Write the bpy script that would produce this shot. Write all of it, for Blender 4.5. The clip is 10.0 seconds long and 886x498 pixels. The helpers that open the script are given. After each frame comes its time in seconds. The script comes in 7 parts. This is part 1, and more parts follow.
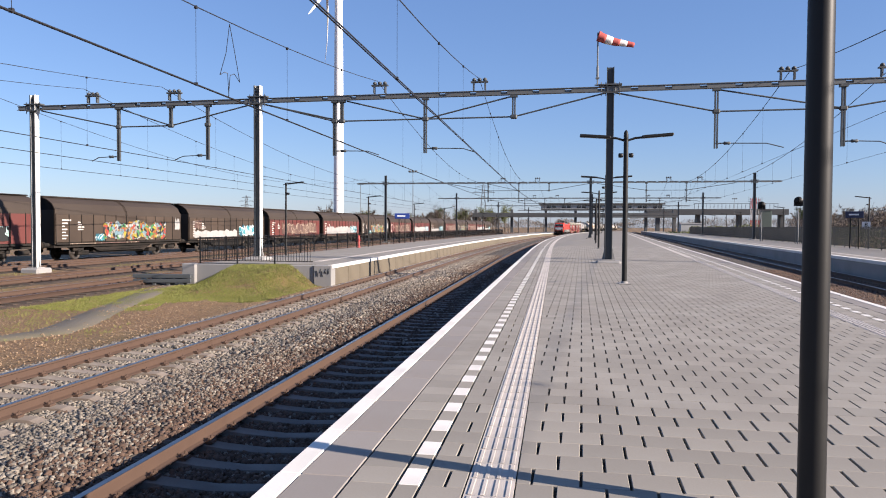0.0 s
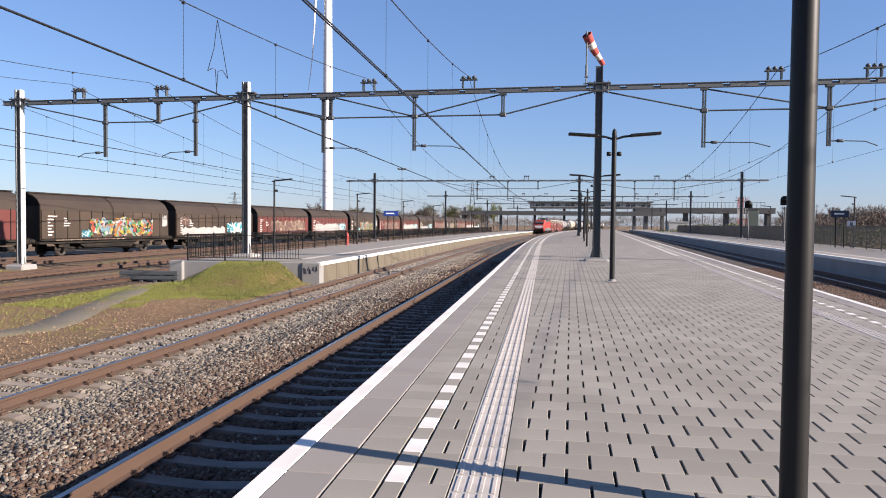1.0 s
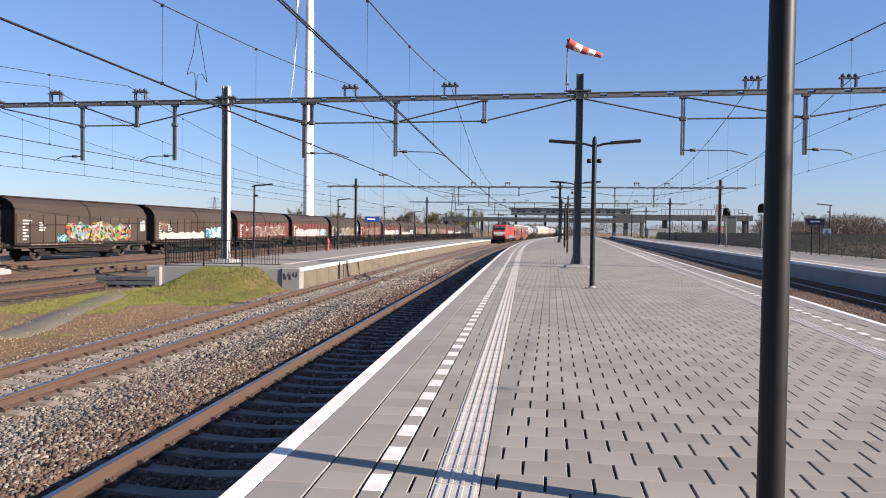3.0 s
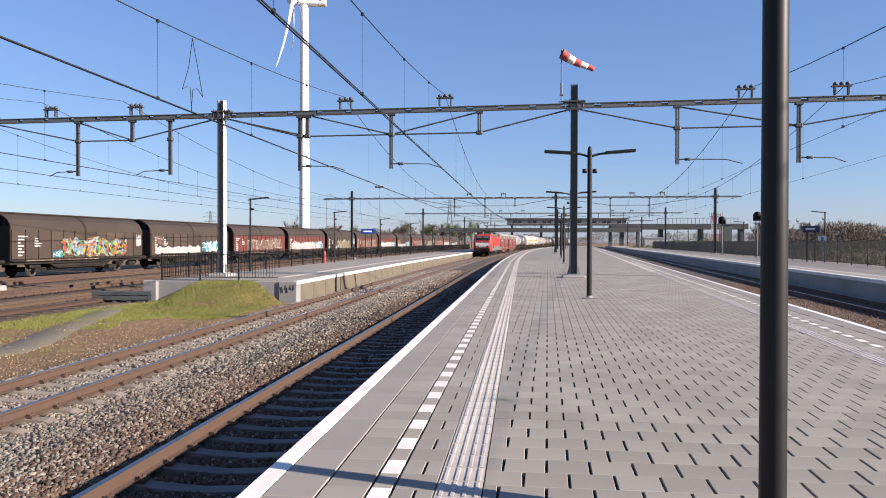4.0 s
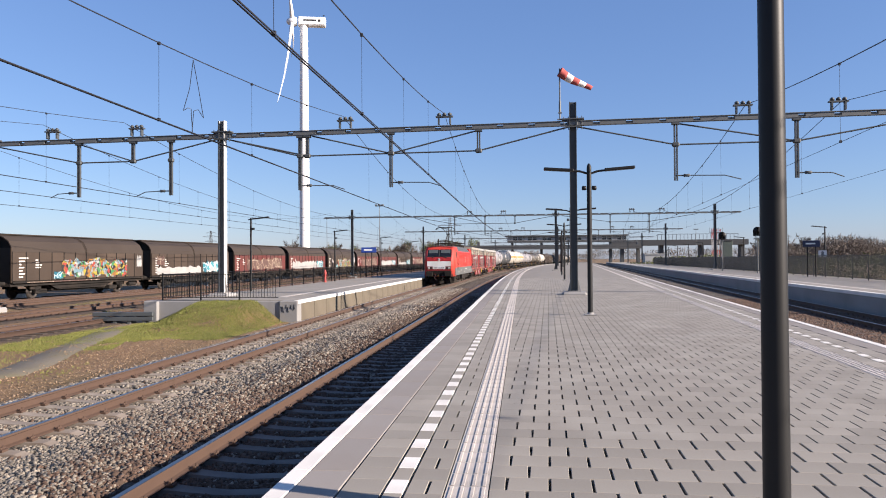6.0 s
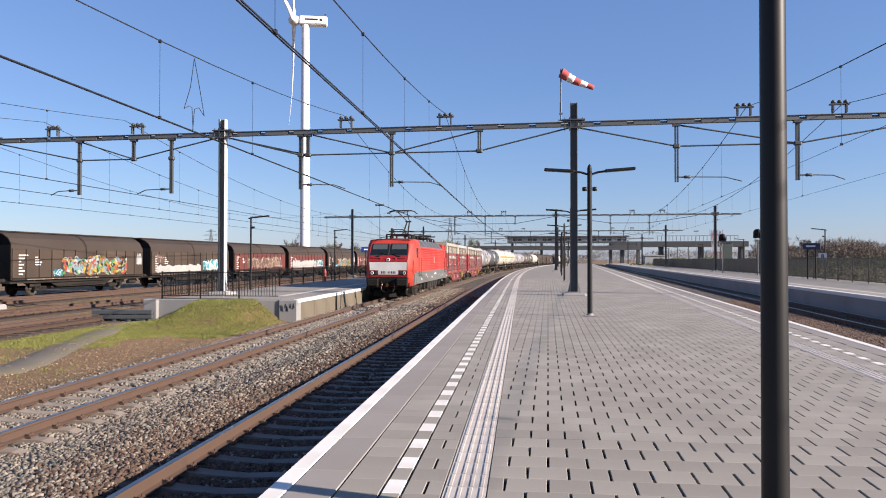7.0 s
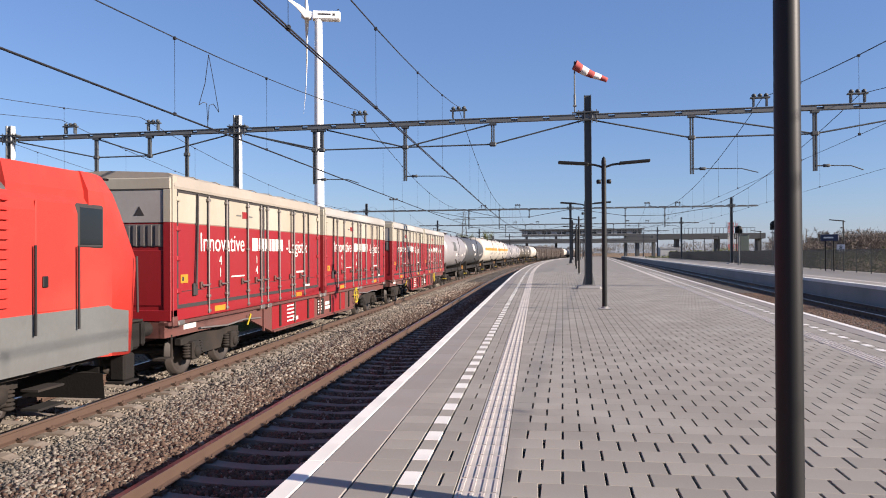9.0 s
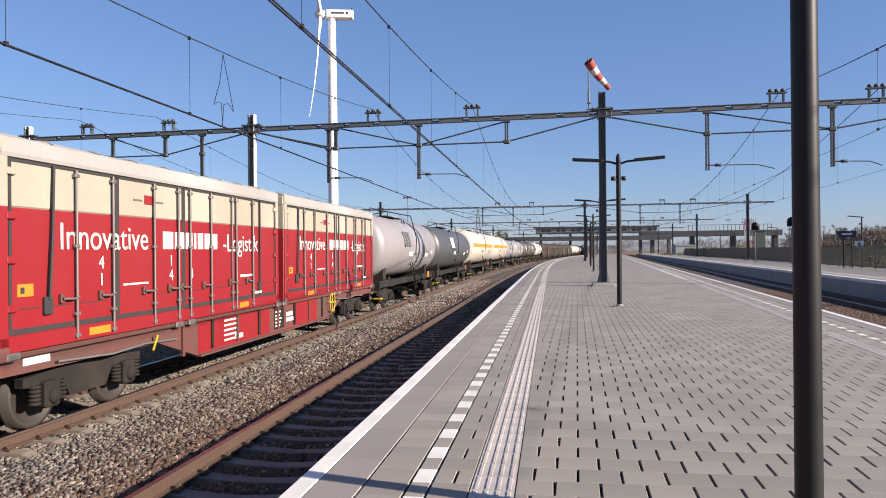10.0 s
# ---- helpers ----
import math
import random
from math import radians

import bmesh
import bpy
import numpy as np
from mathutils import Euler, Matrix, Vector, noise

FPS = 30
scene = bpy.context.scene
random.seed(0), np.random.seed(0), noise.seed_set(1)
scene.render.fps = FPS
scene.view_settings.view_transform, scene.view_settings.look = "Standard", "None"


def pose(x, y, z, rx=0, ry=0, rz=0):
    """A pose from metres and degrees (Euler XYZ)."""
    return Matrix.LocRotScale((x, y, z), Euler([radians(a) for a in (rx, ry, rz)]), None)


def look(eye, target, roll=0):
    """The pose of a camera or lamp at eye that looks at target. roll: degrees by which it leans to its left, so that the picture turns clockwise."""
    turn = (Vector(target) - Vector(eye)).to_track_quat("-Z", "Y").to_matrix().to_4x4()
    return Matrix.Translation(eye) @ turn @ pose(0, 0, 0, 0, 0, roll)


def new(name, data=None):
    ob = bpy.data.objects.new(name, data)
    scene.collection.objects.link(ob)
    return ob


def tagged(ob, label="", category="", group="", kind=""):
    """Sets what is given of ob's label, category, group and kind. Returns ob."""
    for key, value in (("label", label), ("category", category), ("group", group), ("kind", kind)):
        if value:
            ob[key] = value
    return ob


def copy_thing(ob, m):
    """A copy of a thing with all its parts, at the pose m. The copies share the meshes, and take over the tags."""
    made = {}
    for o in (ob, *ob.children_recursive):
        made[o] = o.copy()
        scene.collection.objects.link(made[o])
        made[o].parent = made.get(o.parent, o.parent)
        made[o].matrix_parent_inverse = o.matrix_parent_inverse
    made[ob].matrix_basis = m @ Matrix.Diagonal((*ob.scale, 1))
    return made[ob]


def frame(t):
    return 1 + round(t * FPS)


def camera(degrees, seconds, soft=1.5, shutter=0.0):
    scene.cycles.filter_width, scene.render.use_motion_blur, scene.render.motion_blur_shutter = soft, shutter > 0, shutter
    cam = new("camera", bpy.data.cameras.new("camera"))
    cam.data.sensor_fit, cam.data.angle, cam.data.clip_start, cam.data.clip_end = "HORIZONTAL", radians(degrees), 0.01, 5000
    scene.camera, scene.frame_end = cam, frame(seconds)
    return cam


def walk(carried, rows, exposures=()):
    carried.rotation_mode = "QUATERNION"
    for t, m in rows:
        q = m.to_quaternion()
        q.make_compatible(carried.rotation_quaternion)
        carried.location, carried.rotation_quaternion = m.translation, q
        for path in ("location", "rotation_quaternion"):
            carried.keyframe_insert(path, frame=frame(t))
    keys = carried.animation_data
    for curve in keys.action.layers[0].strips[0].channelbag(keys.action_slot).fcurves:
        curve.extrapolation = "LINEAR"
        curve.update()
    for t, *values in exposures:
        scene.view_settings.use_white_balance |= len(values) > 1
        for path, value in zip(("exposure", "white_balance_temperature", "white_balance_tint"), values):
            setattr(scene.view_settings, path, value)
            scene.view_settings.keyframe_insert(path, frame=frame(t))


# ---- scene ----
cam = camera(63.3, 10.0, soft=1.0, shutter=0.0)
PATH = [
    (0, pose(-0.000, 0.000, 1.600, 88.20, -0.30, 8.90)),
    (0.5, pose(0.004, -0.007, 1.598, 88.09, -0.27, 8.50)),
    (1, pose(0.015, -0.003, 1.599, 88.02, -0.51, 8.03)),
    (1.5, pose(0.029, 0.012, 1.600, 88.00, -0.81, 7.49)),
    (2, pose(0.040, 0.021, 1.604, 88.04, -0.98, 7.09)),
    (2.5, pose(0.033, 0.026, 1.600, 88.20, -0.97, 6.76)),
    (4, pose(0.016, 0.028, 1.603, 89.42, -0.12, 6.25)),
    (4.5, pose(0.013, 0.026, 1.603, 89.92, 0.25, 6.27)),
    (5, pose(0.014, 0.023, 1.607, 90.40, 0.45, 6.31)),
    (5.5, pose(0.014, 0.006, 1.607, 90.80, 0.49, 6.32)),
    (7, pose(0.016, 0.016, 1.606, 90.85, -0.01, 6.28)),
    (7.5, pose(0.017, 0.022, 1.601, 90.72, -0.04, 6.47)),
    (8, pose(0.023, 0.008, 1.604, 90.57, 0.12, 6.74)),
    (8.5, pose(0.025, -0.003, 1.605, 90.46, 0.28, 7.04)),
    (9, pose(0.024, -0.008, 1.602, 90.37, 0.34, 7.42)),
    (9.5, pose(0.026, -0.003, 1.602, 90.27, 0.43, 7.96)),
    (10, pose(0.022, -0.003, 1.601, 90.21, 0.53, 8.53)),
]
# the clip's camera stops down a little as the train fills the view
walk(cam, PATH, exposures=[(0, 1.39), (2.5, 1.40), (5.5, 1.38), (7.5, 1.34), (8.5, 1.31), (9.1, 1.26), (10, 1.23)])

# ---- light ----
SUN_EL, SUN_AZ = 21.6, 104.5
world = bpy.data.worlds.new("world")
scene.world = world
world.use_nodes = True
wn = world.node_tree.nodes
sky = wn.new("ShaderNodeTexSky")
sky.sky_type, sky.sun_disc = "NISHITA", False
sky.sun_elevation, sky.sun_rotation = radians(SUN_EL), radians(SUN_AZ)
sky.air_density, sky.dust_density, sky.ozone_density = 1.0, 0.3, 3.2
wn["Background"].inputs["Strength"].default_value = 0.0515
haze = wn.new("ShaderNodeMix")
haze.data_type = "RGBA"
haze.inputs["Factor"].default_value, haze.inputs["B"].default_value = 0.30, (1.5, 3.0, 6.4, 1)
world.node_tree.links.new(sky.outputs[0], haze.inputs["A"])
world.node_tree.links.new(haze.outputs["Result"], wn["Background"].inputs[0])
sun = new("sun", bpy.data.lights.new("sun", "SUN"))
sun.data.energy, sun.data.angle, sun.data.color = 5.0, radians(0.53), (1.0, 0.88, 0.69)
sun_dir = Vector((math.sin(radians(SUN_AZ)) * math.cos(radians(SUN_EL)), math.cos(radians(SUN_AZ)) * math.cos(radians(SUN_EL)), math.sin(radians(SUN_EL))))
sun.matrix_world = look(sun_dir * 50, (0, 0, 0))
scene.view_settings.use_white_balance = True
scene.view_settings.white_balance_temperature, scene.view_settings.white_balance_tint = 6150, 19

# ---- materials ----
MATS = {}


def mat(name, col, rough=0.6, metal=0.0, col2=None, scale=3.0, fine=40.0, bump=0.15, amount=0.35, dirt=None, dirt_amt=0.0, rand=0.0, coat=0.0, stretch=(1, 1, 1), emit=0.0, spec=0.5):
    """A surface with variation at a coarse and a fine scale, in object space metres."""
    m = bpy.data.materials.new(name)
    m.use_nodes = True
    nt = m.node_tree
    N, Lk = nt.nodes, nt.links.new
    b = N["Principled BSDF"]
    tc = N.new("ShaderNodeTexCoord")
    mp = N.new("ShaderNodeMapping")
    mp.inputs["Scale"].default_value = stretch
    Lk(tc.outputs["Object"], mp.inputs[0])
    n1, n2 = N.new("ShaderNodeTexNoise"), N.new("ShaderNodeTexNoise")
    for n, s, d in ((n1, scale, 4), (n2, fine, 3)):
        n.inputs["Scale"].default_value, n.inputs["Detail"].default_value = s, d
        Lk(mp.outputs[0], n.inputs["Vector"])
    c2 = col2 or tuple(c * 0.7 for c in col)
    mx = N.new("ShaderNodeMix")
    mx.data_type = "RGBA"
    mx.inputs["A"].default_value, mx.inputs["B"].default_value = (*col, 1), (*c2, 1)
    rp = N.new("ShaderNodeMapRange")
    rp.inputs["From Min"].default_value, rp.inputs["From Max"].default_value = 0.5 - amount, 0.5 + amount
    av = N.new("ShaderNodeMath")
    av.operation = "MULTIPLY_ADD"
    Lk(n2.outputs["Fac"], av.inputs[0])
    av.inputs[1].default_value = 0.45
    sc = N.new("ShaderNodeMath")
    sc.operation = "MULTIPLY"
    Lk(n1.outputs["Fac"], sc.inputs[0])
    sc.inputs[1].default_value = 0.55
    Lk(sc.outputs[0], av.inputs[2])
    Lk(av.outputs[0], rp.inputs["Value"])
    Lk(rp.outputs[0], mx.inputs["Factor"])
    last = mx.outputs["Result"]
    if dirt:
        n3 = N.new("ShaderNodeTexNoise")
        n3.inputs["Scale"].default_value, n3.inputs["Detail"].default_value = scale * 0.37, 6
        Lk(mp.outputs[0], n3.inputs["Vector"])
        r3 = N.new("ShaderNodeMapRange")
        r3.inputs["From Min"].default_value, r3.inputs["From Max"].default_value = 0.45, 0.7
        r3.inputs["To Max"].default_value = dirt_amt
        Lk(n3.outputs["Fac"], r3.inputs["Value"])
        m3 = N.new("ShaderNodeMix")
        m3.data_type = "RGBA"
        Lk(r3.outputs[0], m3.inputs["Factor"])
        Lk(last, m3.inputs["A"])
        m3.inputs["B"].default_value = (*dirt, 1)
        last = m3.outputs["Result"]
    if rand:
        for kind in ("ShaderNodeObjectInfo", "ShaderNodeNewGeometry"):
            oi = N.new(kind)
            h = N.new("ShaderNodeHueSaturation")
            r = N.new("ShaderNodeMapRange")
            r.inputs["To Min"].default_value, r.inputs["To Max"].default_value = 1 - rand, 1 + rand
            Lk(oi.outputs["Random" if kind == "ShaderNodeObjectInfo" else "Random Per Island"], r.inputs["Value"])
            Lk(r.outputs[0], h.inputs["Value"])
            Lk(last, h.inputs["Color"])
            last = h.outputs[0]
    Lk(last, b.inputs["Base Color"])
    b.inputs["Roughness"].default_value, b.inputs["Metallic"].default_value = rough, metal
    b.inputs["Specular IOR Level"].default_value = spec
    b.inputs["Coat Weight"].default_value = coat
    if emit:
        Lk(last, b.inputs["Emission Color"])
        b.inputs["Emission Strength"].default_value = emit
    if bump:
        bp = N.new("ShaderNodeBump")
        bp.inputs["Strength"].default_value, bp.inputs["Distance"].default_value = bump, 0.4 / fine
        Lk(n2.outputs["Fac"], bp.inputs["Height"])
        Lk(bp.outputs[0], b.inputs["Normal"])
    MATS[name] = m
    return m


def add_voronoi(m, scale, strength, dist):
    """Stone-like relief and tone on top of a material."""
    N, Lk = m.node_tree.nodes, m.node_tree.links.new
    b = N["Principled BSDF"]
    tc, v = N.new("ShaderNodeTexCoord"), N.new("ShaderNodeTexVoronoi")
    v.inputs["Scale"].default_value = scale
    Lk(tc.outputs["Object"], v.inputs["Vector"])
    src = b.inputs["Base Color"].links[0].from_socket
    mx, bw = N.new("ShaderNodeMix"), N.new("ShaderNodeSeparateColor")
    mx.data_type, mx.blend_type = "RGBA", "MULTIPLY"
    Lk(v.outputs["Color"], bw.inputs[0])
    r = N.new("ShaderNodeMapRange")
    r.inputs["To Min"].default_value, r.inputs["To Max"].default_value = 0.45, 1.35
    Lk(bw.outputs[0], r.inputs["Value"])
    mx.inputs["Factor"].default_value = 1.0
    Lk(src, mx.inputs["A"])
    Lk(r.outputs[0], mx.inputs["B"])
    Lk(mx.outputs["Result"], b.inputs["Base Color"])
    bp = N.new("ShaderNodeBump")
    bp.inputs["Strength"].default_value, bp.inputs["Distance"].default_value = strength, dist
    bp.invert = True
    Lk(v.outputs["Distance"], bp.inputs["Height"])
    Lk(bp.outputs[0], b.inputs["Normal"])


PAVER = mat("paver", (0.255, 0.233, 0.199), 0.75, col2=(0.191, 0.173, 0.149), scale=2.2, fine=60, bump=0.1, dirt=(0.303, 0.284, 0.248), dirt_amt=0.5, rand=0.1, spec=0.3)
SLAB = mat("edge_slab", (0.248, 0.226, 0.207), 0.75, col2=(0.198, 0.179, 0.164), scale=1.6, fine=70, bump=0.08, dirt=(0.235, 0.204, 0.179), dirt_amt=0.5, rand=0.06, spec=0.3)
JOINT = mat("joint_sand", (0.0306, 0.0286, 0.0272), 0.95, scale=6, fine=90)
WHITE = mat("white_concrete", (0.688, 0.662, 0.619), 0.7, col2=(0.585, 0.568, 0.533), scale=4, fine=60, bump=0.08, dirt=(0.43, 0.404, 0.37), dirt_amt=0.35, spec=0.3)
RIB = mat("rib_tile", (0.496, 0.449, 0.4), 0.75, col2=(0.4, 0.362, 0.328), scale=5, fine=80, bump=0.1, dirt=(0.32, 0.292, 0.255), dirt_amt=0.5, rand=0.05, spec=0.3)
CONC = mat("concrete", (0.127, 0.106, 0.0743), 0.85, col2=(0.0905, 0.0743, 0.053), scale=1.3, fine=30, bump=0.2, dirt=(0.085, 0.069, 0.0477), dirt_amt=0.6)
CONC_GREY = mat("grey_concrete", (0.263, 0.257, 0.25), 0.85, col2=(0.213, 0.206, 0.201), scale=1.0, fine=30, bump=0.15, dirt=(0.156, 0.15, 0.138), dirt_amt=0.5)
SLEEPER = mat("sleeper_concrete", (0.234, 0.202, 0.171), 0.9, col2=(0.174, 0.147, 0.122), scale=4, fine=40, bump=0.25, dirt=(0.13, 0.0928, 0.0653), dirt_amt=0.6, rand=0.1)
RAIL_SIDE = mat("rail_rust", (0.0768, 0.0439, 0.0286), 0.75, 0.0, col2=(0.0522, 0.0302, 0.0208), scale=3, fine=60, bump=0.1)
# darker copy of the sleeper concrete, with the platform's shade in its colour
SLEEPER_SHADED = mat("shaded_sleeper_concrete", (0.16, 0.145, 0.13), 0.9, col2=(0.11, 0.1, 0.09), scale=4, fine=40, bump=0.25, dirt=(0.07, 0.055, 0.045), dirt_amt=0.6, rand=0.12)
TIMBER = mat("timber_sleeper", (0.075, 0.05, 0.034), 0.9, col2=(0.05, 0.035, 0.025), scale=4, fine=40, bump=0.3, dirt=(0.1, 0.075, 0.05), dirt_amt=0.5, rand=0.15)
RAIL_TOP = mat("rail_head", (0.286, 0.272, 0.272), 0.28, 1.0, col2=(0.204, 0.184, 0.177), scale=2, fine=30, bump=0.02, stretch=(1, 0.1, 1))
BALLAST = mat("ballast_bed", (0.115, 0.0938, 0.0748), 0.95, col2=(0.0686, 0.0554, 0.0421), scale=0.8, fine=25, bump=0.3, dirt=(0.0536, 0.0344, 0.0229), dirt_amt=0.55)
add_voronoi(BALLAST, 22, 1.0, 0.05)
STONE = mat("ballast_stone", (0.224, 0.196, 0.157), 0.95, col2=(0.108, 0.0925, 0.0756), scale=0.8, fine=40, bump=0.2, dirt=(0.144, 0.107, 0.0756), dirt_amt=0.4, rand=0.42)
# rust tone, lowered further so the stones carry the platform's shade
STONE_RUST_SHADED = mat("shaded_rusty_stone", (0.12, 0.075, 0.051), 0.95, col2=(0.06, 0.036, 0.0252), scale=0.8, fine=40, bump=0.2, dirt=(0.09, 0.054, 0.036), dirt_amt=0.5, rand=0.4)
EARTH_STONE = mat("earth_stone", (0.2, 0.14, 0.085), 0.95, col2=(0.1, 0.07, 0.045), scale=0.8, fine=40, bump=0.2, rand=0.45)
EARTH = mat("ground_earth", (0.208, 0.115, 0.0519), 0.95, col2=(0.135, 0.081, 0.0338), scale=0.6, fine=22, bump=0.6, dirt=(0.0859, 0.081, 0.0272), dirt_amt=0.7)
add_voronoi(EARTH, 26, 0.6, 0.03)
GRASS = mat("grass_blade", (0.163, 0.16, 0.0306), 0.8, col2=(0.0782, 0.0918, 0.0204), scale=0.9, fine=6, bump=0, rand=0.3)
ASPHALT = mat("path_asphalt", (0.145, 0.124, 0.0952), 0.95, col2=(0.0926, 0.0809, 0.0578), scale=1.5, fine=30, bump=0.5, dirt=(0.11, 0.0926, 0.0405), dirt_amt=0.6)
STEEL = mat("galvanised_steel", (0.129, 0.136, 0.139), 0.6, 0.2, col2=(0.0952, 0.102, 0.105), scale=3, fine=30, bump=0.03)
DARKSTEEL = mat("dark_grey_steel", (0.0578, 0.0646, 0.068), 0.6, 0.1, col2=(0.0442, 0.049, 0.053), scale=3, fine=30, bump=0.03)
BLACK = mat("black_paint", (0.0091, 0.0091, 0.00943), 0.5, 0.0, col2=(0.0117, 0.0117, 0.012), scale=4, fine=50, bump=0.03, spec=0.25)
WIRE = mat("wire", (0.0204, 0.0204, 0.0238), 0.6, 0.3, bump=0)
MASTWHITE = mat("white_mast", (0.527, 0.527, 0.51), 0.5, 0.0, col2=(0.51, 0.51, 0.493), scale=2, fine=30, bump=0.03)
TURBINE = mat("turbine_white", (0.663, 0.671, 0.68), 0.45, col2=(0.612, 0.62, 0.629), scale=0.2, fine=4, bump=0)
RED = mat("loco_red", (0.419, 0.0299, 0.0194), 0.58, col2=(0.344, 0.0254, 0.018), scale=1.2, fine=20, bump=0.02, dirt=(0.434, 0.0785, 0.0524), dirt_amt=0.55, spec=0.3)
BROWN = mat("wagon_brown", (0.0714, 0.0442, 0.0306), 0.6, col2=(0.051, 0.034, 0.0258), scale=1.0, fine=12, bump=0.05, dirt=(0.0884, 0.0578, 0.0408), dirt_amt=0.5)


# ---- mesh helpers ----
class Geo:
    """Collects vertices and faces for one mesh."""

    def __init__(self):
        self.v, self.f, self.sm = [], [], []

    def add(self, vs, fs, smooth=False):
        o = len(self.v)
        self.v.extend(vs)
        self.f.extend([tuple(i + o for i in f) for f in fs])
        self.sm.extend([smooth] * len(fs))
        return self

    def box(self, x0, y0, z0, x1, y1, z1, bev=0.0, m=None):
        if bev <= 0:
            vs = [(x, y, z) for z in (z0, z1) for x, y in ((x0, y0), (x1, y0), (x1, y1), (x0, y1))]
            fs = [(0, 3, 2, 1), (4, 5, 6, 7), (0, 1, 5, 4), (1, 2, 6, 5), (2, 3, 7, 6), (3, 0, 4, 7)]
        else:
            b = min(bev, (x1 - x0) / 2.1, (y1 - y0) / 2.1, (z1 - z0) / 2.1)
            ring = lambda e, z: [(x0 + e, y0 + b, z), (x0 + b, y0 + e, z), (x1 - b, y0 + e, z), (x1 - e, y0 + b, z), (x1 - e, y1 - b, z), (x1 - b, y1 - e, z), (x0 + b, y1 - e, z), (x0 + e, y1 - b, z)]
            vs = ring(b * 0.9, z0) + ring(0, z0 + b) + ring(0, z1 - b) + ring(b * 0.9, z1)
            fs = [tuple(range(7, -1, -1)), tuple(range(24, 32))]
            for k in range(3):
                fs += [(k * 8 + i, k * 8 + (i + 1) % 8, k * 8 + 8 + (i + 1) % 8, k * 8 + 8 + i) for i in range(8)]
        if m is not None:
            vs = [tuple(m @ Vector(p)) for p in vs]
        return self.add(vs, fs)

    def tube(self, p, q, r, r2=None, n=8, caps=True):
        p, q = Vector(p), Vector(q)
        r2 = r if r2 is None else r2
        d = (q - p).normalized()
        a = d.orthogonal().normalized()
        c = d.cross(a)
        vs = []
        for o, rr in ((p, r), (q, r2)):
            vs += [tuple(o + (a * math.cos(2 * math.pi * i / n) + c * math.sin(2 * math.pi * i / n)) * rr) for i in range(n)]
        self.add(vs, [(i, (i + 1) % n, n + (i + 1) % n, n + i) for i in range(n)], n > 5)
        if caps:
            self.add(vs, [tuple(range(n - 1, -1, -1)), tuple(range(n, 2 * n))])
        return self

    def path(self, pts, r, n=5):
        for p, q in zip(pts, pts[1:]):
            self.tube(p, q, r, n=n, caps=False)
        return self

    def sweep(self, prof, pts, closed=True, caps=True, smooth=False):
        """prof: (side, up) pairs; pts: places; side is to the right of the way."""
        n, vs = len(prof), []
        for i, p in enumerate(pts):
            a, b = Vector(pts[max(i - 1, 0)]), Vector(pts[min(i + 1, len(pts) - 1)])
            t = (b - a).normalized()
            s = t.cross(Vector((0, 0, 1))).normalized()
            vs += [tuple(Vector(p) + s * u + Vector((0, 0, w))) for u, w in prof]
        e = n if closed else n - 1
        fs = [(i * n + j, i * n + (j + 1) % n, (i + 1) * n + (j + 1) % n, (i + 1) * n + j) for i in range(len(pts) - 1) for j in range(e)]
        self.add(vs, fs, smooth)
        if caps and closed:
            m = (len(pts) - 1) * n
            self.add(vs, [tuple(range(n - 1, -1, -1)), tuple(range(m, m + n))])
        return self

    def lathe(self, prof, axis="z", n=20, at=(0, 0, 0), smooth=True):
        """prof: (radius, along) pairs."""
        vs = []
        for r, h in prof:
            for i in range(n):
                c, s = r * math.cos(2 * math.pi * i / n), r * math.sin(2 * math.pi * i / n)
                vs.append({"z": (at[0] + c, at[1] + s, at[2] + h), "y": (at[0] + c, at[1] + h, at[2] + s), "x": (at[0] + h, at[1] + c, at[2] + s)}[axis])
        k = len(prof)
        return self.add(vs, [(j * n + i, j * n + (i + 1) % n, (j + 1) * n + (i + 1) % n, (j + 1) * n + i) for j in range(k - 1) for i in range(n)] , smooth)

    def mesh(self, name, material, fix=True):
        me = bpy.data.meshes.new(name)
        me.from_pydata([tuple(p) for p in self.v], [], self.f)
        me.polygons.foreach_set("use_smooth", self.sm)
        if fix and len(self.f) < 60000:
            bm = bmesh.new()
            bm.from_mesh(me)
            bmesh.ops.recalc_face_normals(bm, faces=bm.faces)
            bm.to_mesh(me)
            bm.free()
        for one in material if isinstance(material, (list, tuple)) else (material,):
            me.materials.append(one)
        return me


def thing(name, label, category, m=None, group="", kind=""):
    ob = new(name)
    ob.matrix_world = m or Matrix()
    return tagged(ob, label, category, group, kind)


def part(name, geo, material, parent, label="", m=None):
    """Links a Geo (or a mesh) as one mesh object under a thing or part."""
    ob = new(name, geo if isinstance(geo, bpy.types.Mesh) else geo.mesh(name, material))
    ob.parent = parent
    if m is not None:
        ob.matrix_local = m
    return tagged(ob, label)


def single(name, geo, material, label, category, kind="", group="", m=None):
    ob = new(name, geo.mesh(name, material))
    if m is not None:
        ob.matrix_world = m
    return tagged(ob, label, category, group, kind)


# ---- plan: lines of the place ----
RAIL_Z = -0.76
EDGE_L = -1.76
TRACKS_LEFT = (-3.31, -7.82)


def bend(y):
    """How far the curving lines have left the straight, to the right."""
    if y < 45:
        return 0.0
    if y < 250:
        return (y - 45) ** 2 / 3280
    return 205 ** 2 / 3280 + (y - 250) * 205 / 1640


def slope(y):
    return 0.0 if y < 45 else min(y - 45, 205) / 1640


